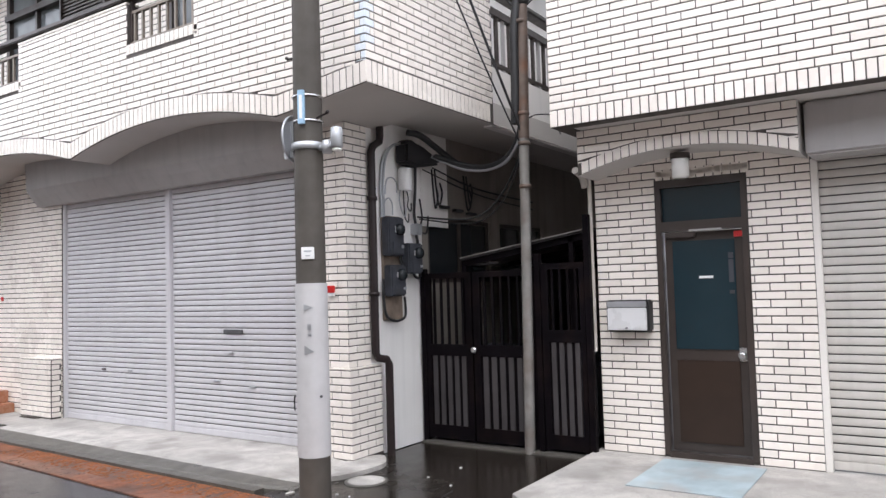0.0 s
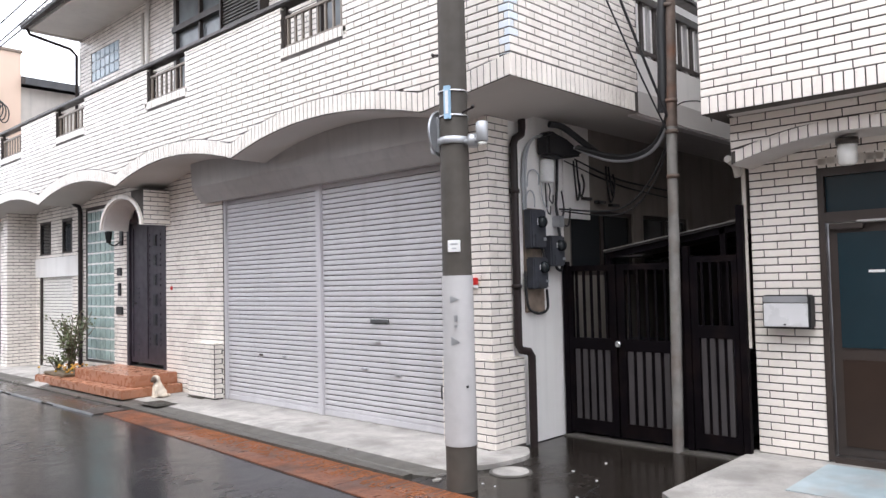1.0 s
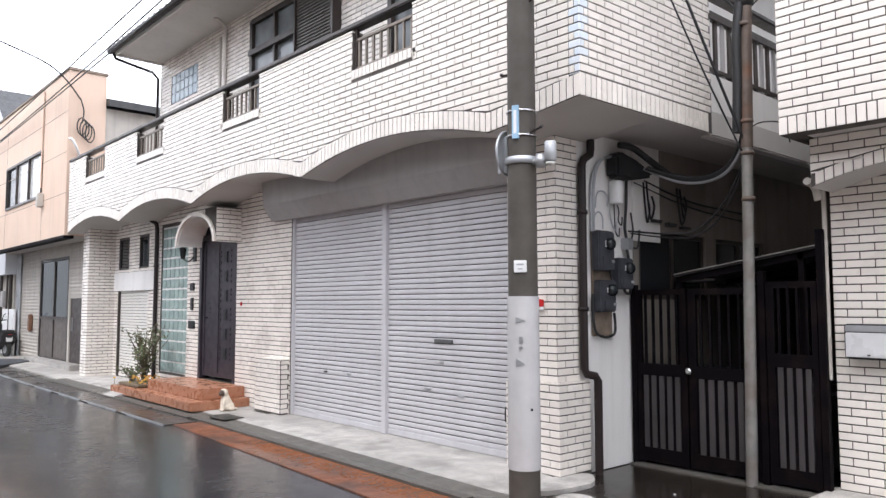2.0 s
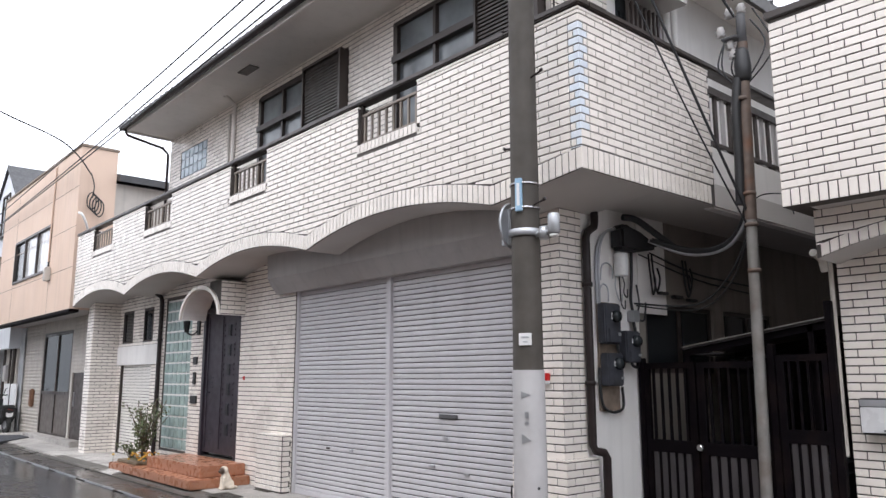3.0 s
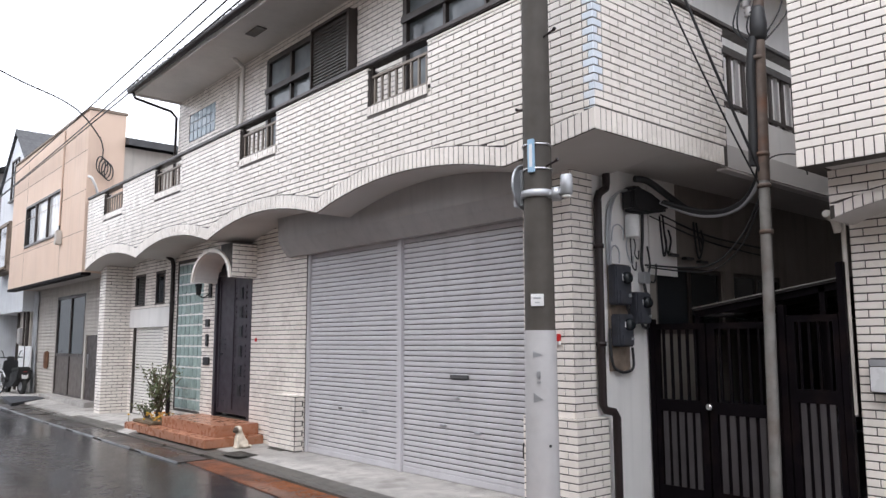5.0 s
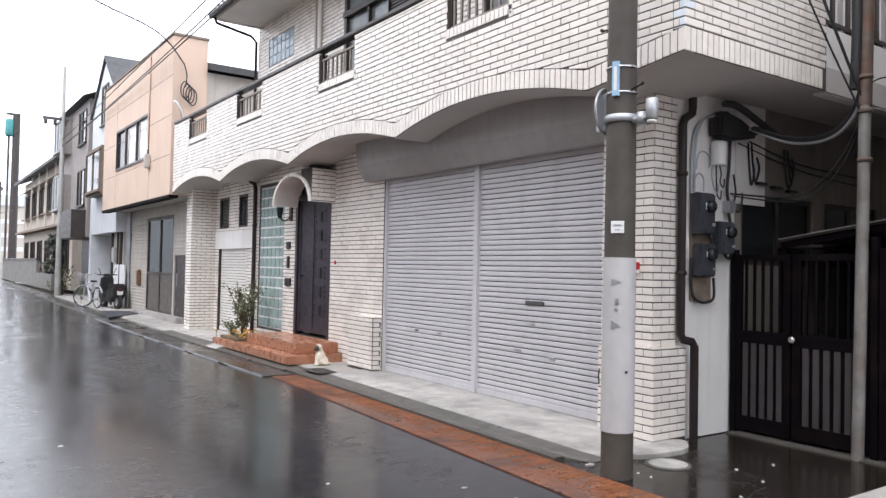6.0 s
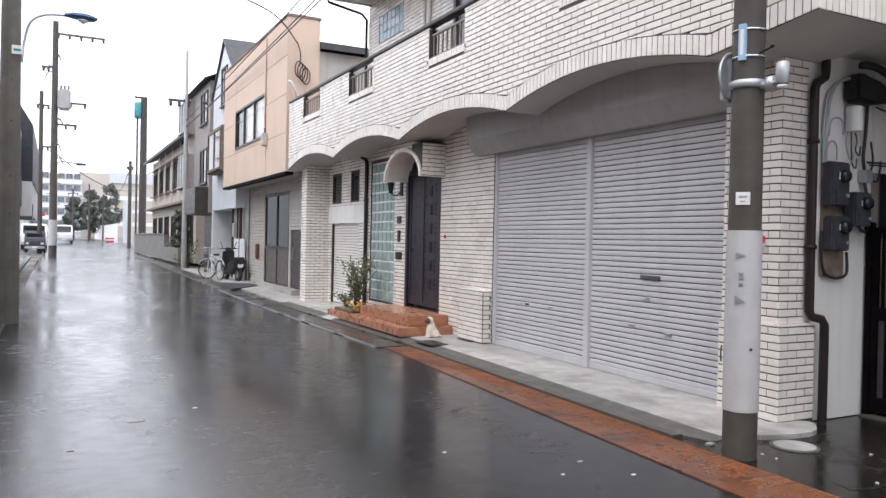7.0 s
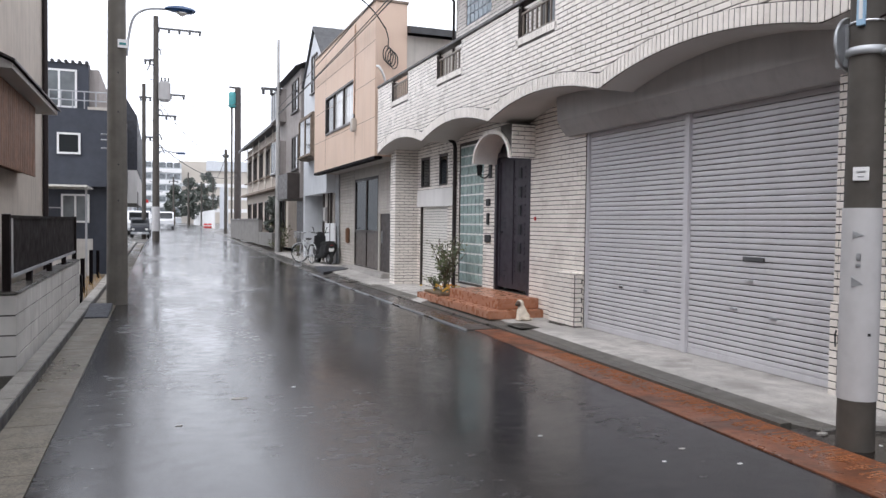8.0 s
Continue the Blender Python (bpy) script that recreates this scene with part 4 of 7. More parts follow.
def leafy_bush(name, at, height, spread, stems, leaves, label, seed, leaf=0.05, mat=None):
    rng = random.Random(seed)
    bush = thing(name, at, label, "plant")
    st, lv = B(), B()
    for i in range(stems):
        a, r = rng.uniform(0, 6.28), rng.uniform(0.2, 1.0) * spread
        tip = Vector(at) + Vector((r * math.cos(a), r * math.sin(a), height * rng.uniform(0.55, 1.0)))
        mid = Vector(at).lerp(tip, 0.5) + Vector((rng.uniform(-0.04, 0.04), rng.uniform(-0.04, 0.04), 0.06))
        pts = bend([Vector(at) + Vector((rng.uniform(-0.05, 0.05), rng.uniform(-0.05, 0.05), 0)), mid, tip], 4)
        tube(st, pts, 0.006, 5)
        for k in range(leaves):
            p = pts[min(int((0.25 + 0.75 * rng.random()) * (len(pts) - 1)), len(pts) - 1)] + Vector((rng.uniform(-1, 1), rng.uniform(-1, 1), rng.uniform(-0.6, 1))) * leaf * 1.1
            d = Vector((rng.uniform(-1, 1), rng.uniform(-1, 1), rng.uniform(-0.2, 1))).normalized()
            s = d.orthogonal().normalized() * leaf * 0.3
            q = p + d * leaf * rng.uniform(0.7, 1.3)
            m = (p + q) / 2 + Vector((0, 0, leaf * 0.12))
            lv.faces.new([lv.verts.new(v) for v in (p, m + s, q, m - s)])
    tagged(part("stem_tangle", st, TWIG, bush), kind="stuff")
    tagged(part("leaves", lv, mat or LEAF, bush), kind="stuff")
    return bush


leafy_bush("shrub", (5.15, 14.35, 0.24), 1.05, 0.5, 30, 16, "leggy green shrub growing beside the steps", 3, 0.075)
leafy_bush("low_plant", (4.98, 14.45, 0.24), 0.22, 0.30, 16, 10, "low dark-green plant in the soil bed", 8, 0.06)
fl = thing("flowers", (4.95, 13.85, 0.24), "yellow and orange flowers in the soil bed", "flowers")
rng = random.Random(5)
bl, gr = B(), B()
for i in range(42):
    p = (4.95 + rng.gauss(0, 0.12), 13.85 + rng.gauss(0, 0.16), 0.27 + rng.random() * 0.11)
    lathe(bl, [(0.004, -0.012), (0.026, 0.0), (0.018, 0.014), (0.003, 0.018)], p, 7)
    cyl(gr, (p[0], p[1], 0.235), p, 0.004, 0.003, 5)
tagged(part("blossoms", bl, YELLOW, fl), kind="stuff")
tagged(part("stalks", gr, LEAF, fl), kind="stuff")
bm = B()
prism(bm, [(4.47, 0.03), (4.72, 0.03), (4.72, 0.10), (4.50, 0.05)], "y", 13.95, 14.55)
solid("ramp_block", bm, SLAB, "small pale concrete ramp block at the kerb", "ramp")
# the ornamental figure: one plain shape
bm = B()
def blob(c, r, sx=1, sy=1, sz=1):
    m = Matrix.Translation(c) @ Matrix.Diagonal((sx, sy, sz, 1))
    bmesh.ops.create_icosphere(bm, subdivisions=3, radius=r, matrix=m)
dx, dy = 5.12, 10.86
blob((dx + 0.01, dy, 0.14), 0.10, 1.05, 1.0, 0.85)
cyl(bm, (dx + 0.02, dy, 0.10), (dx - 0.06, dy, 0.34), 0.098, 0.058, 20)
blob((dx - 0.075, dy, 0.375), 0.072, 1.0, 1.0, 0.9)
blob((dx - 0.13, dy, 0.352), 0.036, 1.1, 1.1, 0.9)
blob((dx + 0.12, dy - 0.03, 0.085), 0.03, 1.8, 1.0, 0.9)
for s in (-1, 1):
    cyl(bm, (dx - 0.10, dy + 0.035 * s, 0.062), (dx - 0.075, dy + 0.04 * s, 0.26), 0.026, 0.034, 10)
    blob((dx - 0.12, dy + 0.035 * s, 0.078), 0.024, 1.3, 0.9, 0.7)
    blob((dx - 0.075, dy + 0.072 * s, 0.365), 0.036, 0.7, 0.4, 1.2)
    blob((dx + 0.03, dy + 0.08 * s, 0.10), 0.05, 1.2, 0.7, 0.8)
bmesh.ops.transform(bm, matrix=Matrix.Translation((dx, dy, 0.06)) @ Matrix.Scale(0.87, 4) @ Matrix.Translation((-dx, -dy, -0.06)), verts=bm.verts)
fig = solid("animal_statue", bm, FUR, "small cream seated animal statue beside the steps", "statue", smooth=True)
rem = fig.modifiers.new("blend", "REMESH")
rem.mode, rem.voxel_size, rem.use_smooth_shade = "VOXEL", 0.007, True
soften = fig.modifiers.new("soften", "SMOOTH")
soften.factor, soften.iterations = 0.5, 4
for x, y, w, d in ((4.80, 10.28, 0.32, 0.52), (5.45, 10.35, 0.14, 0.42)):
    bm = box(B(), x - w / 2, x + w / 2, y - d / 2, y + d / 2, 0.06, 0.068, 0.003)
    for k in range(7):
        box(bm, x - w / 2 + 0.02, x + w / 2 - 0.02, y - d / 2 + 0.03 + k * d / 7.6, y - d / 2 + 0.05 + k * d / 7.6, 0.067, 0.074)
    solid("drain_grate", bm, KERB, "small dark drain grate in the concrete apron", "grate")

# fittings on the front wall
lamp = thing("wall_lamp", (X1, 13.28, 2.5), "black lantern on a bracket beside the entrance", "lamp")
part("back_plate", box(B(), X1 - 0.035, X1 - 0.007, 13.16, 13.28, 2.42, 2.70, 0.008), BLACKRUB, lamp)
part("arm", tube(B(), bend([(X1 - 0.03, 13.22, 2.50), (X1 - 0.14, 13.22, 2.42), (X1 - 0.24, 13.22, 2.46)], 5), 0.012), BLACKRUB, lamp)
part("lantern_glass", lathe(B(), [(0.04, 0), (0.062, 0.17), (0.06, 0.20)], (X1 - 0.24, 13.22, 2.46), 8), WINDOW, lamp, "dark lantern glass")
part("lantern_cap", lathe(B(), [(0.11, 0), (0.09, 0.04), (0.03, 0.11), (0.01, 0.15)], (X1 - 0.24, 13.22, 2.68), 8), BLACKRUB, lamp)
for z, h, w, lab in ((1.90, 0.14, 0.16, "dark intercom panel"), (1.55, 0.22, 0.10, "dark doorbell panel"), (1.22, 0.14, 0.26, "dark engraved name plate without readable marks")):
    pl = solid("wall_panel", box(B(), X1 - 0.035, X1 - 0.006, 13.30 - w / 2, 13.30 + w / 2, z, z + h, 0.008), BLACKRUB, lab + " on tiles", "panel")
solid("alarm_lamp", box(B(), X1 - 0.03, X1 - 0.006, 11.385, 11.425, 1.63, 1.69, 0.006), RED, "tiny red box on the tiled wall", "lamp")
bx = thing("alarm_box", (5.46, 4.86, 1.6), "small red and white box on the tiled pier", "box")
part("red_face", box(B(), 5.445, 5.484, 4.93, 5.01, 1.625, 1.695, 0.006), RED, bx)
part("white_base", box(B(), 5.45, 5.484, 4.93, 5.01, 1.59, 1.624, 0.006), WHITE, bx)


def downpipe(name, pts, r, label, clips=()):
    p = thing(name, pts[-1], label, "pipe")
    part("pipe", tube(B(), pts, r, 12), DARKPIPE, p)
    for c in clips:
        part("clip", lathe(B(), [(r + 0.012, -0.02), (r + 0.012, 0.02)], c, 12), DARKPIPE, p)
    return p


downpipe("downpipe", [(5.97, 4.72, 3.45), (5.97, 4.72, 3.20), (5.96, 4.72, 3.14), (5.86, 4.725, 3.08), (5.83, 4.725, 3.02), (5.83, 4.725, 1.02), (5.85, 4.71, 0.97), (5.94, 4.68, 0.95), (5.975, 4.675, 0.90), (5.975, 4.675, 0.0)], 0.040,
         "dark brown downpipe stepping round the tiled pier", [(5.83, 4.725, 2.55), (5.83, 4.725, 1.6)])
downpipe("downpipe", [(5.30, 14.93, 3.42), (5.42, 14.93, 3.30), (5.52, 14.93, 3.24), (5.54, 14.93, 3.15), (5.54, 14.93, 0.06)], 0.04,
         "dark brown downpipe beside the glass blocks", [(5.54, 14.93, 2.4), (5.54, 14.93, 1.2)])
downpipe("downpipe", [(4.66, 15.10, 6.53), (4.72, 15.14, 6.44), (5.5, 15.29, 6.36), (5.62, 15.30, 6.25), (5.62, 15.31, 3.64)], 0.028,
         "dark downpipe at the end of the upper storey")
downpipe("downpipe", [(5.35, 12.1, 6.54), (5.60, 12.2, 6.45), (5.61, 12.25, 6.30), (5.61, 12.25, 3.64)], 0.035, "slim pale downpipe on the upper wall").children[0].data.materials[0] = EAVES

# window hood and grille on the upper side wall
sw = thing("bay_window", (7.3, 4.9, 5.2), "small grilled window under a pale hood", "window")
bm = B()
prism(bm, [(4.50, 6.02), (YN, 6.02), (YN, 6.34), (4.72, 6.34), (4.50, 6.14)], "x", 6.65, 7.62)
part("hood", bm, SOFFIT, sw, "pale moulded hood")
part("window_pane", box(B(), 6.76, 7.46, YN - 0.02, YN - 0.004, 5.1, 6.0), WINDOW, sw)
for i in range(8):
    part("grille_bar", box(B(), 6.78 + i * 0.088, 6.815 + i * 0.088, YN - 0.16, YN - 0.13, 5.1, 5.92), BROWN, sw)
part("grille_frame", box(B(), 6.74, 7.47, YN - 0.165, YN - 0.125, 5.05, 5.10), BROWN, sw)
for px in (7.74, 7.92):
    downpipe("downpipe", [(px, YN - 0.06, 6.5), (px, YN - 0.06, 3.64)], 0.045, "pale rain downpipe on the side wall").children[0].data.materials[0] = STUCCO

# ---- utility pole with its fittings ----
PX, PY = 4.40, 4.22
up = thing("utility_pole", (PX, PY, 0), "slim concrete utility pole with pale wrapped band", "pole")
part("shaft", cyl(B(), (PX, PY, -0.2), (PX, PY, 9.2), 0.126, 0.094, 28), POLE, up)
part("wrap", cyl(B(), (PX, PY, 0.36), (PX, PY, 1.71), 0.1305, 0.127, 28), POLEBAND, up, "pale grey protective wrap")
def on_pole(ang, z, w, h, d, mat, name, label="", r=0.122):
    """A plate on the pole, facing ang degrees."""
    bm = box(B(), r - 0.01, r + d, -w / 2, w / 2, z - h / 2, z + h / 2, 0.003)
    bmesh.ops.transform(bm, matrix=Matrix.Translation((PX, PY, 0)) @ Matrix.Rotation(radians(ang), 4, "Z"), verts=bm.verts)
    return part(name, bm, mat, up, label)
on_pole(200, 3.10, 0.055, 0.27, 0.018, PLATEBLUE, "number_plate", "narrow blue and white plate, marks unreadable")
on_pole(200, 3.10, 0.028, 0.19, 0.021, WHITE, "plate_mark")
for z in (3.20, 3.0):
    part("band", lathe(B(), [(0.124, -0.008), (0.127, 0), (0.124, 0.008)], (PX, PY, z), 24), CHROME, up, "thin steel band")
part("clamp", lathe(B(), [(0.124, -0.03), (0.136, -0.025), (0.136, 0.025), (0.124, 0.03)], (PX, PY, 2.80), 24), GALV, up, "galvanised steel clamp")
on_pole(213, 1.945, 0.10, 0.095, 0.006, WHITE, "sticker", "white sticker with grey bars")
on_pole(213, 1.96, 0.06, 0.014, 0.010, GALV, "sticker_mark")
on_pole(213, 1.925, 0.04, 0.01, 0.010, GALV, "sticker_mark")
for z, sgn in ((1.50, 1), (1.20, -1)):
    bm = B()
    w = 0.075
    prism(bm, [(-w / 2, -0.025 + 0.02 * sgn), (w / 2, 0.02 * sgn), (-w / 2, 0.04 + 0.01 * sgn)], "x", 0.112, 0.131)
    bmesh.ops.transform(bm, matrix=Matrix.Translation((PX, PY, z)) @ Matrix.Rotation(radians(212), 4, "Z"), verts=bm.verts)
    part("torn_flap", bm, GALV, up, "small torn grey flap")
on_pole(214, 1.37, 0.03, 0.05, 0.014, GALV, "faint_mark")
on_pole(214, 1.31, 0.03, 0.02, 0.014, GALV, "faint_mark")
on_pole(250, 0.83, 0.02, 0.02, 0.016, BLACKRUB, "hole_plug")
part("hook", tube(B(), bend([(PX - 0.115, PY + 0.09, 0.72), (PX - 0.125, PY + 0.085, 0.80), (PX - 0.12, PY + 0.08, 0.84)], 4), 0.006), BLACKRUB, up)
for ang, z in ((262, 4.10), (262, 3.02), (85, 3.55), (85, 4.62), (262, 5.1)):
    d = Vector((math.cos(radians(ang)), math.sin(radians(ang)), 0))
    p = Vector((PX, PY, z)) + d * 0.11
    bm = cyl(B(), p, p + d * 0.13 + Vector((0, 0, 0.02)), 0.009, seg=8)
    cyl(bm, p + d * 0.12 + Vector((0, 0, 0.018)), p + d * 0.14 + Vector((0, 0, 0.03)), 0.014, seg=8)
    part("step_bolt", bm, DARKPIPE, up)
# round mirror seen from behind, and a small camera-like lamp, both on the clamp
mir = thing("traffic_mirror", (PX, PY + 0.15, 2.9), "small round mirror on a bracket, seen edge-on", "mirror")
bm = B()
q = Matrix.Translation((PX + 0.02, PY + 0.185, 2.89)) @ Matrix.Rotation(radians(14), 4, "Z") @ Matrix.Rotation(radians(90), 4, "X")
lathe(bm, [(0.185, 0.0), (0.195, 0.004), (0.195, 0.016), (0.185, 0.022), (0.175, 0.018), (0.10, 0.030), (0.02, 0.036)], (0, 0, 0), 28)
bmesh.ops.transform(bm, matrix=q, verts=bm.verts)
part("mirror_back", bm, GALV, mir, "grey domed mirror back")
bm = B()
lathe(bm, [(0.185, -0.004), (0.185, 0.0)], (0, 0, 0), 28)
bmesh.ops.transform(bm, matrix=q, verts=bm.verts)
part("mirror_glass", bm, CHROME, mir)
part("bracket", box(B(), PX - 0.06, PX + 0.0, PY + 0.10, PY + 0.22, 2.72, 3.02, 0.008), GALV, mir)
lampd = thing("pole_lamp", (PX, PY - 0.3, 2.8), "small grey cylindrical fixture on a clamp arm", "lamp")
part("arm", tube(B(), [(PX, PY - 0.12, 2.78), (PX, PY - 0.26, 2.78)], 0.025, 10), GALV, lampd)
part("knuckle", lathe(B(), [(0.04, -0.05), (0.045, 0), (0.04, 0.05)], (PX, PY - 0.20, 2.78), 12), GALV, lampd)
part("body", lathe(B(), [(0.04, -0.06), (0.048, -0.05), (0.048, 0.09), (0.04, 0.10)], (PX, PY - 0.30, 2.82), 16), GALV, lampd)
part("lens", lathe(B(), [(0.036, -0.02), (0.036, 0.0)], (PX, PY - 0.30, 2.755), 16), MILK, lampd)

# ---- the passage: gate, pole, meters, cables ----
GX = 6.72
gate = thing("gate", (GX, 3.8, 0), "dark brown steel gate closing the passage", "gate")
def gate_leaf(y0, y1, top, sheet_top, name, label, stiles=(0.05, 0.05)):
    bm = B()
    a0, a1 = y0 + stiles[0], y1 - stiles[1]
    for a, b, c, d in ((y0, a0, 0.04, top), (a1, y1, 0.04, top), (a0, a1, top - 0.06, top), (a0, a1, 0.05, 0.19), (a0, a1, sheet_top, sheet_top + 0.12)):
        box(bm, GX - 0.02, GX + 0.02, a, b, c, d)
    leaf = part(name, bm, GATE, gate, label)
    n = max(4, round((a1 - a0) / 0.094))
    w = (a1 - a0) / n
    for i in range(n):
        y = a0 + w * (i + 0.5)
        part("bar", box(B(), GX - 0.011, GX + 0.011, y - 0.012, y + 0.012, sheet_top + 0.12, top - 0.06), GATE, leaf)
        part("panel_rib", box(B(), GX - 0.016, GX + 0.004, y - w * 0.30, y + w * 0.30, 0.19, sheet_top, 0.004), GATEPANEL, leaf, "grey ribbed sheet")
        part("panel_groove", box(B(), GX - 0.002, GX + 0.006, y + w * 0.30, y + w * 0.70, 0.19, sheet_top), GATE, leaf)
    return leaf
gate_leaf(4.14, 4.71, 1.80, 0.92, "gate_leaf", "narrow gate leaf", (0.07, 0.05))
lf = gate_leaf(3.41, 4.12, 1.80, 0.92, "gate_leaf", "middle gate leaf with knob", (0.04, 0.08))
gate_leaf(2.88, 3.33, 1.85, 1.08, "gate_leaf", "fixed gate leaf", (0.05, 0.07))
bm = lathe(B(), [(0.01, 0), (0.03, 0.02), (0.034, 0.045), (0.02, 0.06)], (0, 0, 0), 12)
bmesh.ops.transform(bm, matrix=Matrix.Translation((GX - 0.02, 4.10, 0.99)) @ Matrix.Rotation(radians(-90), 4, "Y"), verts=bm.verts)
part("knob", bm, CHROME, gate, "shiny round knob")
for y, t in ((4.745, 1.85), (3.37, 1.95), (2.84, 2.30)):
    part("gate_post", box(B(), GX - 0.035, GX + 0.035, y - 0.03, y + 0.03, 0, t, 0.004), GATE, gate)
part("threshold", box(B(), GX - 0.14, GX + 0.06, 2.9, 4.74, -0.05, 0.02, 0.006), KERB, gate, "wet concrete threshold")
# low sheet roof behind the gate, run far back to darken the passage
bm = B()
prism(bm, [(4.30, 1.925), (2.80, 2.155), (2.80, 2.175), (4.30, 1.945)], "x", GX + 0.05, 12.5)
shed = thing("lean_to_roof", (GX + 1, 3.8, 1.9), "low corrugated sheet roof behind the gate", "roof")
part("sheet", bm, GATEPANEL, shed)
# unseen extra sheet, added to keep sky light out behind the gate
part("rear_sheet", box(B(), 7.6, 12.5, 4.305, 4.785, 1.90, 1.92), GATEPANEL, shed)
for x in (GX + 0.08, GX + 1.1, GX + 2.1):
    part("rafter", prism(B(), [(4.30, 1.86), (2.86, 2.08), (2.86, 2.145), (4.30, 1.92)], "x", x, x + 0.05), GATE, shed)
part("shed_post", box(B(), GX + 0.08, GX + 0.13, 3.02, 3.07, 0.0, 2.12), GATE, shed)
part("shed_post", box(B(), GX + 0.08, GX + 0.13, 4.25, 4.30, 0.0, 1.88), GATE, shed)
part("front_edge", prism(B(), [(4.30, 1.946), (2.80, 2.176), (2.80, 2.184), (4.30, 1.954)], "x", GX + 0.03, GX + 0.09), GREYPIPE, shed, "pale weathered sheet edge")
# dark end of the passage
solid("passage_end_wall", box(B(), 12.6, 12.8, 2.7, 4.8, 0, 6), GREYWALL, "grimy wall closing the passage", kind="structure")
bm = B()
box(bm, 7.5, 8.1, 4.25, 4.72, 0.004, 0.95, 0.02)
solid("storage_box", bm, METER, "dark storage box standing in the passage", "box")
solid("storage_bin", box(B(), 7.4, 8.3, 3.1, 3.7, 0.004, 0.85, 0.08), METER, "dark covered bin standing in the passage", "bin")

ap = thing("passage_pole", (6.62, 3.49, 0), "rusty steel service pole standing before the gate", "pole")
part("lower_tube", cyl(B(), (6.62, 3.47, -0.1), (6.64, 3.43, 3.1), 0.052, 0.050, 16), GREYPIPE, ap)
part("upper_tube", cyl(B(), (6.64, 3.43, 3.1), (6.66, 3.40, 4.85), 0.055, 0.05, 16), RUSTPIPE, ap, "rust-brown upper tube")
part("taped_sleeve", lathe(B(), [(0.055, 0), (0.075, 0.04), (0.08, 0.16), (0.066, 0.30), (0.054, 0.34)], (6.655, 3.41, 4.45), 14), BLACKRUB, ap, "black taped cable joint")
part("riser", tube(B(), bend([(6.60, 3.50, 3.25), (6.605, 3.485, 3.7), (6.60, 3.48, 4.15), (6.62, 3.45, 4.49)], 6), 0.046, 10), BLACKRUB, ap, "thick black cable strapped along the pole")
part("bracket_arm", box(B(), 6.55, 6.67, 3.40, 3.56, 4.89, 4.915, 0.006), ARM, ap, "short galvanised bracket")
for z in (2.62, 3.05, 3.35, 4.28):
    part("collar", lathe(B(), [(0.06, -0.02), (0.066, 0), (0.06, 0.02)], (6.64, 3.43, z), 14), RUSTPIPE, ap)
part("cap", lathe(B(), [(0.045, 0), (0.045, 0.30), (0.03, 0.33)], (6.66, 3.40, 4.83), 14), ARM, ap, "grey steel sleeve")
for i, (dx, dy, dz) in enumerate(((-0.05, 0.09, 5.17), (0.0, -0.01, 5.20), (-0.04, 0.10, 4.85), (-0.03, 0.08, 4.75), (-0.10, 0.16, 4.98))):
    part("insulator", lathe(B(), [(0.02, -0.05), (0.048, -0.035), (0.03, -0.012), (0.05, 0.01), (0.028, 0.032), (0.036, 0.05)], (6.66 + dx, 3.40 + dy, dz), 10), HOOD, ap, "ribbed insulator")
rng = random.Random(21)
for i in range(8):
    d = rng.uniform(-0.04, 0.17) if i < 6 else rng.uniform(-0.14, -0.06)
    a = Vector((6.64 - 0.46 * d, 3.41 + 0.89 * d, 4.85 + rng.uniform(-0.05, 0.1) + (0.25 if i > 5 else 0)))
    e = d + (rng.uniform(0.02, 0.14) if i < 6 else -rng.uniform(0.12, 0.2))
    m = Vector((6.63 - 0.46 * e, 3.41 + 0.89 * e, 4.6 + rng.uniform(-0.06, 0.06) + (0.15 if i > 5 else 0)))
    part("wire_loop", tube(B(), bend([a, m, Vector((6.65, 3.42, 4.45 - rng.random() * 0.2))], 5), 0.008, 6), BLACKRUB, ap)


def cable(pts, r, label, mat=None, steps=6, name="cable"):
    return solid(name, tube(B(), bend(pts, steps), r, 7), mat or BLACKRUB, label, "cable")


# the thick bundle that leaves the joint box, sags and climbs the service pole
jb = thing("joint_box", (6.5, 4.7, 3.0), "black cable joint under the soffit", "joint box")
bm = prism(B(), [(6.30, 2.95), (6.55, 2.94), (6.95, 3.01), (6.95, 3.07), (6.62, 3.16), (6.40, 3.23), (6.30, 3.18)], "y", 4.63, 4.79)
bmesh.ops.bevel(bm, geom=list(bm.edges), offset=0.03, segments=2, affect="EDGES")
part("box", bm, BLACKRUB, jb)
part("sleeve", tube(B(), bend([(6.34, 4.64, 3.28), (6.5, 4.58, 3.26), (6.8, 4.52, 3.12), (7.02, 4.45, 3.0)], 5), 0.035, 10), BLACKRUB, jb)
for i in range(3):
    o = 0.02 * i
    cable([(6.75, 4.58 + o, 3.08), (6.98, 4.3 + o, 2.97 - o), (7.02, 4.0, 2.95 - o), (6.9, 3.70, 3.06 - o), (6.74, 3.50 - o, 3.35), (6.69 + o * 0.5, 3.44 - o * 0.6, 3.9), (6.70 + o * 0.5, 3.42 - o * 0.5, 4.6)], 0.019 if i else 0.026,
          "thick black cable sagging from joint to service pole", BLACKRUB if i != 2 else GALV)
cable([(6.66, 4.77, 2.42), (6.9, 4.2, 2.38), (6.85, 3.8, 2.62), (6.68, 3.48, 3.0)], 0.010, "thin black service cable to the pole")
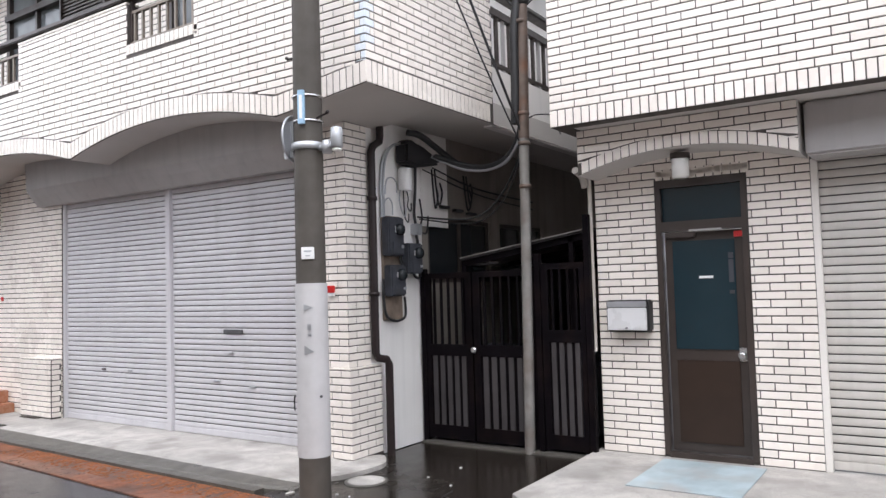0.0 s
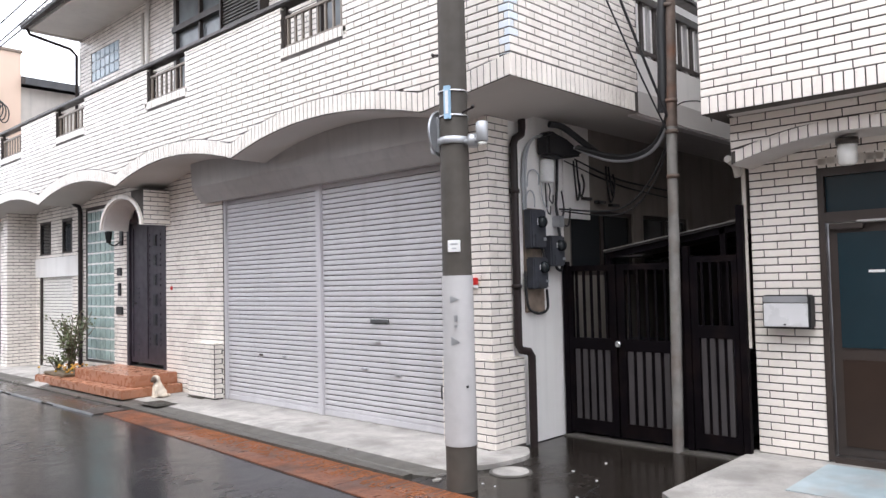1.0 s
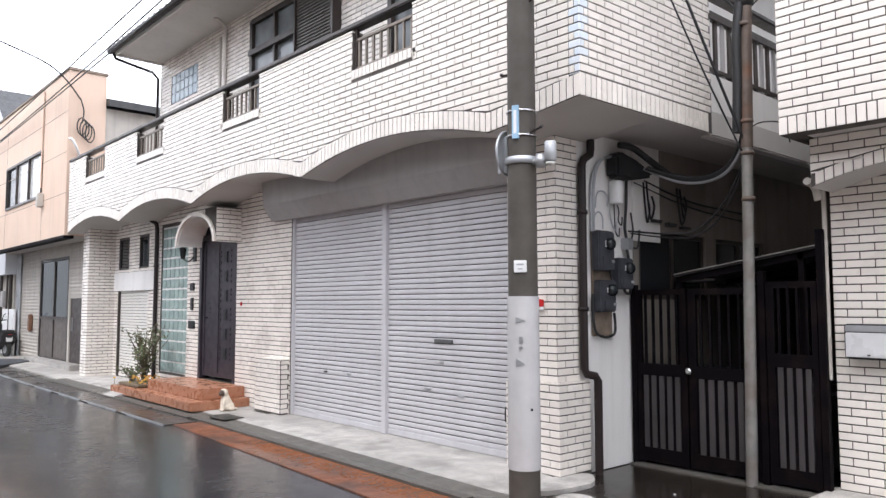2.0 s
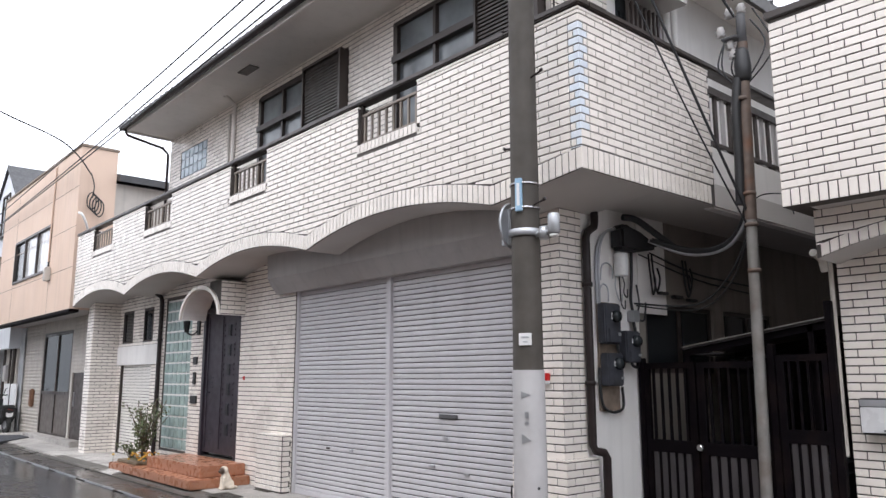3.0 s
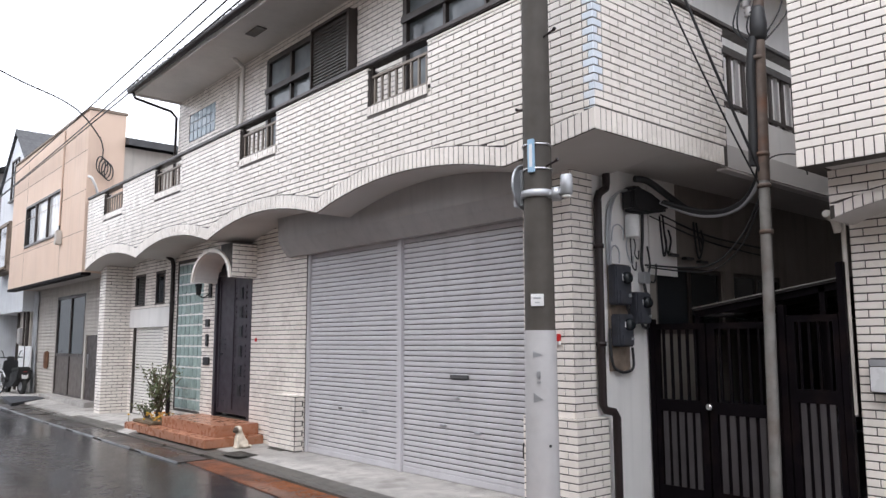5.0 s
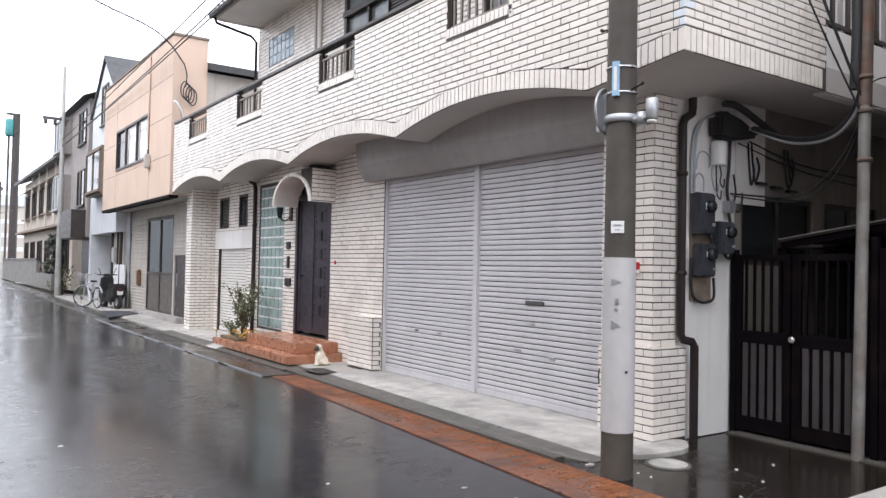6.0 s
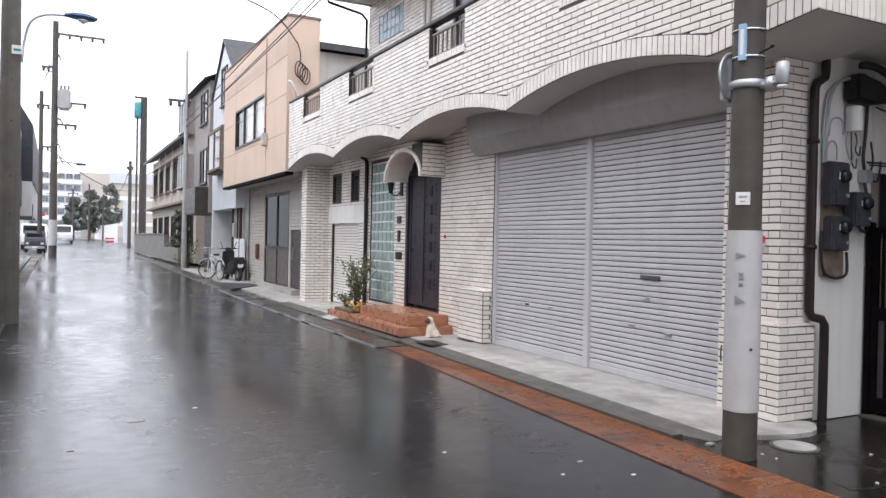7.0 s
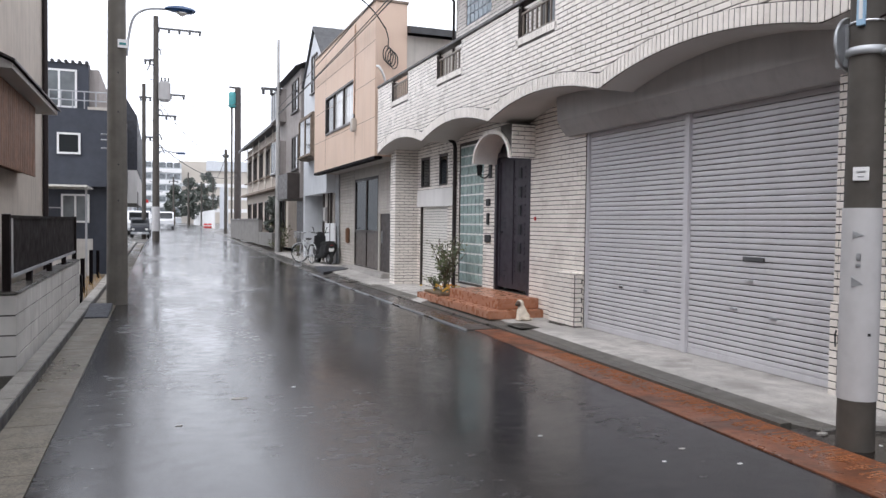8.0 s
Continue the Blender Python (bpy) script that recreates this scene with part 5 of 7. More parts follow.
cable([(6.70, 4.77, 2.40), (6.93, 4.2, 2.33), (6.88, 3.8, 2.56), (6.68, 3.48, 2.96)], 0.008, "thin black service cable to the pole")
cable([(7.0, 4.79, 3.0), (8.0, 4.79, 2.85), (9.5, 4.79, 2.8)], 0.012, "thin cable fixed along the passage wall")
cable([(6.8, 4.79, 2.96), (8.0, 4.79, 2.78), (9.5, 4.79, 2.70)], 0.010, "thin cable fixed along the passage wall")
# pale conduits down to the meters
for i, x in enumerate((6.03, 6.07)):
    cable([(6.42, 4.72, 3.17 + 0.02 * i), (6.22, 4.75, 3.14), (x + 0.05, 4.77, 3.0), (x, 4.77, 2.75), (x, 4.77, 2.55), (x, 4.77, 2.38)], 0.014, "pale grey conduit rising from the meters", GALV)
cable([(6.02, 4.76, 1.75), (6.02, 4.76, 1.6), (6.04, 4.75, 1.40), (6.12, 4.74, 1.33), (6.26, 4.74, 1.32), (6.36, 4.74, 1.37), (6.35, 4.74, 1.56)], 0.014, "black conduit looping under the meters")
mb = solid("meter_board", box(B(), 6.04, 6.35, 4.765, 4.798, 1.33, 2.40, 0.006), BOARD, "weathered wooden meter board on the white wall", "board")


def meter(x, z, w, h, label):
    m = thing("electric_meter", (x, 4.70, z), label, "meter", "electric meters")
    part("case", box(B(), x - w / 2, x + w / 2, 4.66, 4.764, z - h / 2, z + h / 2, 0.014), METER, m)
    bm = lathe(B(), [(0.06, 0), (0.06, 0.03), (0.05, 0.05), (0.02, 0.06)], (0, 0, 0), 18)
    bmesh.ops.transform(bm, matrix=Matrix.Translation((x + 0.03, 4.66, z + h * 0.18)) @ Matrix.Rotation(radians(90), 4, "X"), verts=bm.verts)
    part("dial_dome", bm, WINDOW, m, "glass dome over the dial")
    part("dial", box(B(), x - 0.03, x + 0.07, 4.652, 4.662, z + h * 0.10, z + h * 0.26), WHITE, m)
    part("terminal_cover", box(B(), x - w * 0.35, x + w * 0.35, 4.645, 4.66, z - h / 2 + 0.01, z - h * 0.12, 0.008), METER, m)
    part("seal", box(B(), x + 0.05, x + 0.09, 4.637, 4.647, z - h * 0.30, z - h * 0.22), GALV, m)
    return m


meter(6.14, 2.18, 0.26, 0.40, "grey electric meter on the wooden board")
meter(6.47, 1.96, 0.25, 0.32, "grey electric meter beside the board")
meter(6.16, 1.73, 0.25, 0.32, "grey electric meter low on the board")
bm = lathe(B(), [(0.07, -0.12), (0.075, -0.1), (0.075, 0.1), (0.06, 0.12)], (6.39, 4.72, 2.80), 14)
solid("junction_can", bm, WHITE, "white junction can under the soffit", "junction box")
solid("junction_box", box(B(), 6.56, 6.66, 4.70, 4.80, 2.22, 2.34, 0.01), GALV, "small grey junction box above the meters", "junction box")
# single wires: two arcs over the first meter, drops from the can, loops on the plaster
for x0, x1, z0, top in ((6.04, 6.20, 2.38, 2.58), (6.08, 6.28, 2.62, 2.80)):
    cable([(x0, 4.755, z0), (x0 + 0.02, 4.75, (z0 + top) / 2 + 0.05), ((x0 + x1) / 2, 4.745, top), (x1 - 0.01, 4.75, (z0 + top) / 2 + 0.05), (x1, 4.755, z0 + 0.03)], 0.008, "thin grey wire arching over a meter", GALV, 5, "wire_loop")
for k, (x, z) in enumerate(((6.34, 2.46), (6.39, 2.40), (6.44, 2.52))):
    cable([(x, 4.75, 2.70), (x + 0.03 * (k - 1), 4.745, (2.70 + z) / 2), (x + 0.02, 4.75, z), (x + 0.07, 4.745, z - 0.05), (x + 0.09, 4.75, z + 0.04)], 0.007, "thin wire hanging from the junction can", BLACKRUB if k else GALV, 5, "wire_loop")
cable([(6.62, 4.75, 2.95), (6.60, 4.745, 2.7), (6.57, 4.745, 2.45), (6.60, 4.74, 2.30)], 0.016, "black cable running down to the meters", name="meter_cable")
cable([(6.60, 4.75, 2.24), (6.61, 4.73, 2.10), (6.62, 4.72, 1.86), (6.58, 4.71, 1.76), (6.50, 4.71, 1.78), (6.49, 4.71, 1.84)], 0.016, "black cable looping under a meter", name="meter_cable")
cable([(6.70, 4.76, 2.62), (6.71, 4.74, 2.42), (6.66, 4.74, 2.28), (6.76, 4.73, 2.24), (6.82, 4.74, 2.36), (6.84, 4.75, 2.44)], 0.010, "black wires bunched at the wall edge", name="meter_cable")
cable([(6.28, 4.74, 2.0), (6.30, 4.72, 1.88), (6.33, 4.72, 1.80)], 0.014, "short black cable between two meters", name="meter_cable")
for x, z, w in ((6.98, 2.60, 0.10), (7.04, 2.64, 0.13), (7.66, 2.62, 0.16), (7.72, 2.70, 0.12)):
    cable([(x, 4.78, 2.98), (x + 0.01, 4.77, z + 0.15), (x + w * 0.4, 4.765, z - 0.06), (x + w, 4.77, z + 0.08), (x + w * 0.7, 4.775, z + 0.2)], 0.011, "hanging loop of black cable on the wall", name="hanging_cable")
for i in range(3):
    solid("wall_bracket", box(B(), 7.12 + i * 0.3, 7.28 + i * 0.3, 4.74, 4.80, 2.55 - 0.02 * i, 2.58 - 0.02 * i), BLACKRUB, "short dark bracket on the passage wall", "bracket")
man = thing("manhole_cover", (5.05, 4.24, 0), "round pale iron manhole cover in wet paving", "manhole")
part("rim", lathe(B(), [(0.19, 0.0), (0.19, 0.012), (0.165, 0.014)], (5.05, 4.24, 0.0), 28), KERB, man)
part("lid", lathe(B(), [(0.16, 0.0), (0.16, 0.016), (0.15, 0.018)], (5.05, 4.24, 0.0), 28), SLAB, man)
rng = random.Random(12)
for i in range(6):
    x, y = rng.uniform(4.5, 6.4), rng.uniform(2.95, 4.3)
    s = rng.uniform(0.008, 0.016)
    bm = prism(B(), [(x + s * math.cos(a) * rng.uniform(0.6, 1.5), y + s * math.sin(a)) for a in (0, 1.2, 2.3, 3.5, 4.9)], "z", 0.003, 0.012)
    solid("litter_scrap", bm, WHITE, "tiny pale scrap lying on wet paving", "litter", "scraps on the ground")
for x, y, r in ((0.42, 7.07, 0.05), (0.95, 7.4, 0.015), (-0.1, 6.3, 0.018), (2.4, 5.2, 0.012), (3.2, 4.6, 0.02), (3.35, 4.2, 0.015), (2.9, 4.4, 0.012), (4.45, 4.55, 0.035)):
    bm = prism(B(), [(x + r * 1.5 * math.cos(a), y + r * 0.8 * math.sin(a)) for a in (0, 1.0, 2.2, 3.3, 4.6, 5.5)], "z", -0.002, 0.004 if x < 4 else 0.018)
    solid("litter_scrap", bm, SLAB if r > 0.016 else WHITE, "small pale scrap lying on the ground", "litter", "scraps on the ground")

# ---- neighbouring tiled house with the teal door ----
nb = thing("neighbour_house", (7.5, 0, 0), "white tiled house with a teal glass door and overhanging storey", "house")
NX, NU = 6.82, 6.05
NY = 2.78
bm = B()
for y0, y1, z0, z1 in ((2.20, NY, 0, 3.3), (1.40, 2.20, 2.55, 3.3), (0.90, 1.40, 0, 3.3), (-1.9, 0.90, 2.62, 3.3), (-8, -1.9, 0, 3.3)):
    box(bm, NX, NX + 0.2, y0, y1, z0, z1)
nwall = part("front_wall", bm, MORTAR, nb, "white tiled ground-floor wall")
tile_wall(nwall, (NX, 0.90, 0), (0, 1, 0), (-1, 0, 0), NY - 0.90, 0.07, 3.03, holes=[(0.50, 1.30, 0, 2.55)], near=(0, 1.9, 0, 3.1), limit=300)
# this side of the passage carries the same painted shade
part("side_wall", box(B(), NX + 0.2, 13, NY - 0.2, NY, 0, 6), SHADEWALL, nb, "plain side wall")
bm = box(B(), NU, NU + 0.15, -8, 2.86, 3.03, 4.68)
box(bm, NU + 0.15, 9.0, 2.72, 2.86, 3.03, 4.68)
nup = part("upper_wall", bm, MORTAR, nb, "white tiled upper wall")
tile_wall(nup, (NU, 2.86, 0), (0, -1, 0), (-1, 0, 0), 4.6, 3.185, 4.675, near=(0, 1.9, 3.2, 4.8), limit=150)
tile_wall(nup, (NU, 2.86, 0), (1, 0, 0), (0, 1, 0), 2.8, 3.185, 4.675)
soldiers(nup, (NU, 2.86, 0), (0, -1, 0), (-1, 0, 0), [((i * 0.0745, 3.03), (i * 0.0745 + 0.0635, 3.03)) for i in range(62)], 0.145)
soldiers(nup, (NU, 2.86, 0), (1, 0, 0), (0, 1, 0), [((i * 0.0745, 3.03), (i * 0.0745 + 0.0635, 3.03)) for i in range(36)], 0.145)
part("coping", box(B(), NU - 0.03, NU + 0.18, -8, 2.89, 4.68, 4.75, 0.008), BROWN, nb, "dark brown coping")
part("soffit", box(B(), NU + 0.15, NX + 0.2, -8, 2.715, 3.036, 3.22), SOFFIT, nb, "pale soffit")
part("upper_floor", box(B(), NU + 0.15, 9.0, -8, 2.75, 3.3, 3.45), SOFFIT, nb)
# set-back top storey
bm = box(B(), 7.5, 12, -8, 2.55, 4.3, 8.2)
ntop = part("top_storey", bm, MORTAR, nb, "tiled set-back top storey")
tile_wall(ntop, (7.5, 2.55, 0), (0, -1, 0), (-1, 0, 0), 3.0, 4.8, 6.2, holes=[(0.45, 1.6, 5.2, 6.2)])
part("top_window", box(B(), 7.46, 7.5, 1.05, 2.20, 5.2, 6.3), WOOD, nb, "brown window frame")
part("top_pipe", cyl(B(), (7.44, 2.62, 4.3), (7.44, 2.62, 8), 0.045, seg=12), WHITE, nb, "white rain pipe")
# tiled eyebrow arch over the door
AY0, AY1 = 0.91, 2.75
def brow(y):
    m, h = (AY0 + AY1) / 2, (AY1 - AY0) / 2
    return 2.62 + 0.16 * (1 - ((y - m) / h) ** 2)
ys = [AY0 + (AY1 - AY0) * i / 24 for i in range(25)]
bm = prism(B(), [(y, brow(y)) for y in ys] + [(AY1, 3.034), (AY0, 3.034)], "x", 6.37, NX - 0.003)
arch_part = part("door_canopy", bm, SOFFIT, nb, "arched tiled canopy over the door")
tile_wall(arch_part, (6.362, AY0, 0), (0, 1, 0), (-1, 0, 0), AY1 - AY0, 2.62, 3.03, floor_line=lambda u: brow(u + AY0) + 0.115)
part("canopy_mortar", prism(B(), [(y, brow(y) + 0.004) for y in ys] + [(AY1, 3.03), (AY0, 3.03)], "x", 6.362, 6.3695), MORTAR, arch_part)
n = 24
soldiers(arch_part, (6.362, AY0, 0), (0, 1, 0), (-1, 0, 0), [((i * 0.0755, brow(AY0 + i * 0.0755)), (i * 0.0755 + 0.066, brow(AY0 + i * 0.0755 + 0.066))) for i in range(n)], 0.105)
# door
dr = part("door", box(B(), NX + 0.05, NX + 0.09, 1.46, 2.14, 0.12, 2.08, 0.004), BROWN, nb, "brown door with teal glass and dark lower panel")
part("glass_panel", box(B(), NX + 0.035, NX + 0.052, 1.53, 2.07, 1.03, 2.0), DOORFILM, dr, "teal glass panel")
part("kick_panel", box(B(), NX + 0.035, NX + 0.052, 1.53, 2.07, 0.20, 0.93, 0.004), DOORBROWN, dr, "dark brown lower panel")
bm = lathe(B(), [(0.012, 0), (0.012, 0.03), (0.03, 0.035), (0.032, 0.065), (0.02, 0.075)], (0, 0, 0), 14)
bmesh.ops.transform(bm, matrix=Matrix.Translation((NX + 0.05, 1.50, 0.985)) @ Matrix.Rotation(radians(-90), 4, "Y"), verts=bm.verts)
part("knob", bm, CHROME, dr, "round steel knob")
part("knob_plate", box(B(), NX + 0.044, NX + 0.05, 1.47, 1.53, 0.93, 1.05, 0.003), CHROME, dr)
part("closer", box(B(), NX + 0.0, NX + 0.05, 1.86, 2.12, 2.03, 2.08, 0.006), BROWN, dr, "door closer")
part("closer_arm", box(B(), NX - 0.02, NX + 0.0, 1.62, 1.90, 2.085, 2.10), HOOD, dr)
part("red_label", box(B(), NX + 0.03, NX + 0.05, 1.46, 1.53, 2.015, 2.065), RED, dr, "small red label")
part("white_tag", box(B(), NX + 0.028, NX + 0.036, 1.72, 1.84, 1.66, 1.682), WHITE, dr, "small white tag, marks unreadable")
for z0, z1 in ((1.62, 1.82), (1.83, 1.88), (1.52, 1.55)):
    part("glass_sticker", box(B(), NX + 0.030, NX + 0.036, 1.545, 1.585, z0, z1), METER, dr, "faded sticker on the glass")
bm = B()
for y0, y1, z0, z1 in ((1.40, 1.45, 0.08, 2.55), (2.15, 2.20, 0.08, 2.55), (1.45, 2.15, 2.49, 2.55), (1.45, 2.15, 2.09, 2.18), (1.45, 2.15, 0.06, 0.11)):
    box(bm, NX - 0.015, NX + 0.10, y0, y1, z0, z1)
part("door_frame", bm, BROWN, nb, "brown aluminium door frame")
part("transom_pane", box(B(), NX + 0.04, NX + 0.05, 1.45, 2.15, 2.18, 2.49), DOORFILM, nb, "teal transom pane")
soldiers(nwall, (NX, 1.38, 0), (0, 1, 0), (-1, 0, 0), [((i * 0.0745, 2.56), (i * 0.0745 + 0.0635, 2.56)) for i in range(11)], 0.10)
cl = thing("ceiling_lamp", (6.55, 1.88, 2.7), "frosted glass lamp under the arched canopy", "lamp")
part("lamp_base", lathe(B(), [(0.085, 0), (0.085, 0.05)], (6.55, 1.88, 2.70), 18), BROWN, cl)
part("lamp_glass", lathe(B(), [(0.05, -0.17), (0.072, -0.15), (0.075, 0)], (6.55, 1.88, 2.70), 18), MILK, cl, "frosted glass cylinder")
mbx = thing("mailbox", (NX, 2.46, 1.2), "brushed steel mailbox with dark lid on tiles", "mailbox")
part("body", box(B(), NX - 0.15, NX - 0.008, 2.255, 2.655, 1.19, 1.48, 0.015), BLACKRUB, mbx)
part("front", box(B(), NX - 0.165, NX - 0.151, 2.27, 2.64, 1.205, 1.41, 0.006), STEELSHEET, mbx, "brushed steel front")
part("flap", box(B(), NX - 0.168, NX - 0.151, 2.27, 2.64, 1.415, 1.47, 0.006), GALV, mbx, "grey letter flap")
part("lock", lathe(B(), [(0.012, 0), (0.012, 0.01)], (NX - 0.166, 2.46, 1.222), 10), BLACKRUB, mbx)
roller_shutter(NX + 0.06, -1.85, 0.845, 0.08, 2.62, SHUTTER_OLD, "closed greyish roller shutter", nb, 0.072)
part("shutter_guide", box(B(), NX - 0.01, NX + 0.10, 0.845, 0.896, 0.06, 2.62, 0.006), SHUTTER_WARM, nb, "pale guide rail")
part("shutter_hood", box(B(), 6.48, NX - 0.003, -1.9, 0.88, 2.60, 3.03, 0.02), HOOD, nb, "grey shutter hood")
mat = solid("door_mat", box(B(), 5.70, 6.70, 1.32, 2.18, 0.0625, 0.070, 0.003), material("blue_paint", (0.33, 0.40, 0.43), 0.5, spots=0.2, stain=(0.33, 0.32, 0.31), stain_amount=0.8, stain_scale=2.5, bump=0.2), "worn pale-blue mat on the concrete", "mat")
pp = thing("rain_pipe", (6.72, 2.84, 0), "pale rain pipe at the house corner", "pipe")
part("pipe", tube(B(), [(6.76, 2.81, 3.05), (6.76, 2.81, 2.62), (6.76, 2.81, 1.0)], 0.02, 10), SIDING, pp)
part("elbow", tube(B(), bend([(6.50, 2.84, 2.70), (6.66, 2.84, 2.66), (6.72, 2.84, 2.56)], 4), 0.034, 10), SIDING, pp)
cable([(6.3, 2.95, 3.10), (6.5, 3.05, 3.25), (6.65, 3.3, 3.32), (6.66, 3.42, 3.28)], 0.006, "thin wire from the house to the service pole")
cable([(6.45, 2.95, 3.05), (6.52, 3.02, 3.22), (6.6, 3.1, 3.2)], 0.006, "loose end of thin wire")

# ---- peach house ----
OX, OY0, OY1 = 4.80, 18.5, 26.2
oh = thing("peach_house", (8, 22, 0), "peach panelled house with overhanging upper storey", "house")
bm = B()
for y0, y1, z0, z1 in ((OY0, 20.55, 3.19, 7.0), (20.55, 24.3, 3.19, 4.27), (20.55, 24.3, 5.46, 7.0), (24.3, OY1, 3.19, 7.0)):
    box(bm, OX, OX + 0.2, y0, y1, z0, z1)
part("upper_wall", bm, ORANGE, oh, "peach panel wall")
part("return_wall", box(B(), OX + 0.2, 5.62, OY0, OY0 + 0.2, 3.19, 7.0), ORANGE, oh, "peach end wall")
part("far_return_wall", box(B(), OX + 0.2, 5.62, OY1 - 0.2, OY1, 3.19, 7.0), ORANGE, oh)
part("floor", box(B(), OX + 0.2, 12, OY0 + 0.2, OY1 - 0.2, 3.19, 3.35), SOFFIT, oh)
part("parapet_back", box(B(), 5.50, 5.62, OY0 + 0.2, OY1 - 0.2, 5.8, 7.0), ORANGE, oh)
part("rear_wall", box(B(), 5.62, 12, OY0 + 0.05, OY1 - 0.05, 3.19, 6.25), SIDING, oh, "pale rear wall")
part("rear_roof", prism(B(), [(OY0 - 0.25, 6.25), (22.5, 7.35), (OY1 + 0.2, 6.25), (OY1 + 0.2, 6.42), (22.5, 7.52), (OY0 - 0.25, 6.42)], "x", 5.63, 12.3), ROOFTILE, oh, "dark tiled rear roof")
for z in (4.15, 5.1, 6.05):
    part("panel_joint", box(B(), OX - 0.003, OX + 0.001, OY0, OY1, z, z + 0.012), BOARD, oh)
for y in (20.5, 24.36):
    part("panel_joint", box(B(), OX - 0.003, OX + 0.001, y, y + 0.012, 3.2, 7.0), BOARD, oh)
part("coping", box(B(), OX - 0.03, 5.65, OY0 - 0.03, OY1 + 0.03, 7.0, 7.07, 0.01), BOARD, oh, "brown metal coping")
part("flashing", box(B(), OX - 0.015, OX + 0.2, OY0 - 0.01, OY1, 3.12, 3.19), GATE, oh)
bm = B()
for y0, y1, z0, z1 in ((20.55, 24.3, 4.27, 4.33), (20.55, 24.3, 5.40, 5.46), (20.55, 20.61, 4.33, 5.40), (24.24, 24.3, 4.33, 5.40), (21.82, 21.88, 4.33, 5.40), (23.1, 23.16, 4.33, 5.40)):
    box(bm, OX - 0.03, OX + 0.08, y0, y1, z0, z1)
ow = part("window", bm, BROWN, oh, "wide dark-framed window")
for y0, y1, mm in ((20.61, 21.82, CURTAIN), (21.88, 23.1, CURTAIN), (23.16, 24.24, WINDOW)):
    part("pane", box(B(), OX + 0.03, OX + 0.04, y0, y1, 4.33, 5.40), mm, ow)
part("meter_box", box(B(), OX - 0.14, OX - 0.002, 20.32, 20.52, 4.0, 4.35, 0.02), SIDING, oh, "small white box on the wall")
part("conduit", tube(B(), [(OX - 0.03, 20.55, 4.5), (OX - 0.03, 20.5, 6.9)], 0.02, 6), ORANGE, oh)
part("bracket", tube(B(), bend([(OX + 0.25, OY0 - 0.02, 5.05), (OX + 0.15, OY0 - 0.16, 5.2), (OX + 0.05, OY0 - 0.2, 5.35), (OX + 0.0, OY0 - 0.14, 5.38)], 4), 0.03, 8), WHITE, oh, "short white vent pipe")
OL = 5.62
bm = B()
for y0, y1, z0, z1 in ((OY0, 19.70, 0, 3.19), (19.70, 20.85, 1.78, 3.19), (20.85, 21.0, 0, 3.19), (21.0, 23.75, 2.88, 3.19), (23.75, OY1, 0, 3.19)):
    box(bm, OL, OL + 0.15, y0, y1, z0, z1)
lw = part("lower_wall", bm, SIDING, oh, "pale corrugated lower wall")
z = 0.15
while z < 3.1:
    for y0, y1, zt in ((OY0, 19.70, 0), (19.70, 20.85, 1.79), (23.75, OY1, 0)):
        if z >= zt:
            part("siding_rib", prism(B(), [(OL, z), (OL - 0.014, z + 0.012), (OL - 0.014, z + 0.05), (OL, z + 0.062)], "y", y0 + 0.01, y1 - 0.01), SIDING, lw)
    z += 0.095
part("lower_door", box(B(), OL + 0.03, OL + 0.07, 19.72, 20.83, 0.05, 1.77), BROWN, oh, "dark service door")
part("service_bar", box(B(), OL + 0.005, OL + 0.03, 20.62, 20.66, 0.95, 1.30), GALV, oh, "pale upright handle")
part("door_step", box(B(), OL - 0.30, OL + 0.02, 19.6, 24.0, 0.0, 0.17, 0.02), SLAB, oh, "worn concrete door step")
bm = B()
for y0, y1, z0, z1 in ((21.02, 21.10, 0.05, 2.87), (23.65, 23.73, 0.05, 2.87), (22.30, 22.38, 0.05, 2.87), (21.10, 23.65, 2.79, 2.87), (21.10, 23.65, 1.22, 1.30), (21.10, 23.65, 0.05, 0.22)):
    box(bm, OL + 0.0, OL + 0.08, y0, y1, z0, z1)
gd = part("glass_door", bm, BROWN, oh, "dark framed double glass door")
for y0, y1 in ((21.10, 22.30), (22.38, 23.65)):
    part("pane", box(B(), OL + 0.03, OL + 0.04, y0, y1, 1.30, 2.79), WINDOW, gd)
    part("lower_panel", box(B(), OL + 0.025, OL + 0.045, y0, y1, 0.22, 1.22), DOORPANEL, gd)
part("wall_valve", box(B(), OL - 0.12, OL - 0.01, 24.3, 24.5, 0.85, 1.35, 0.03), WOOD, oh, "rusty valve box")
part("interior", box(B(), OL + 0.6, OL + 0.7, OY0, OY1, 0, 3.1), GATE, oh)
for y in (25.75, 25.92, 26.08):
    part("drain_pipe", cyl(B(), (OL - 0.06, y, 0.05), (OL - 0.06, y, 3.15), 0.04, seg=10), SIDING if y < 25 else GALV, oh)

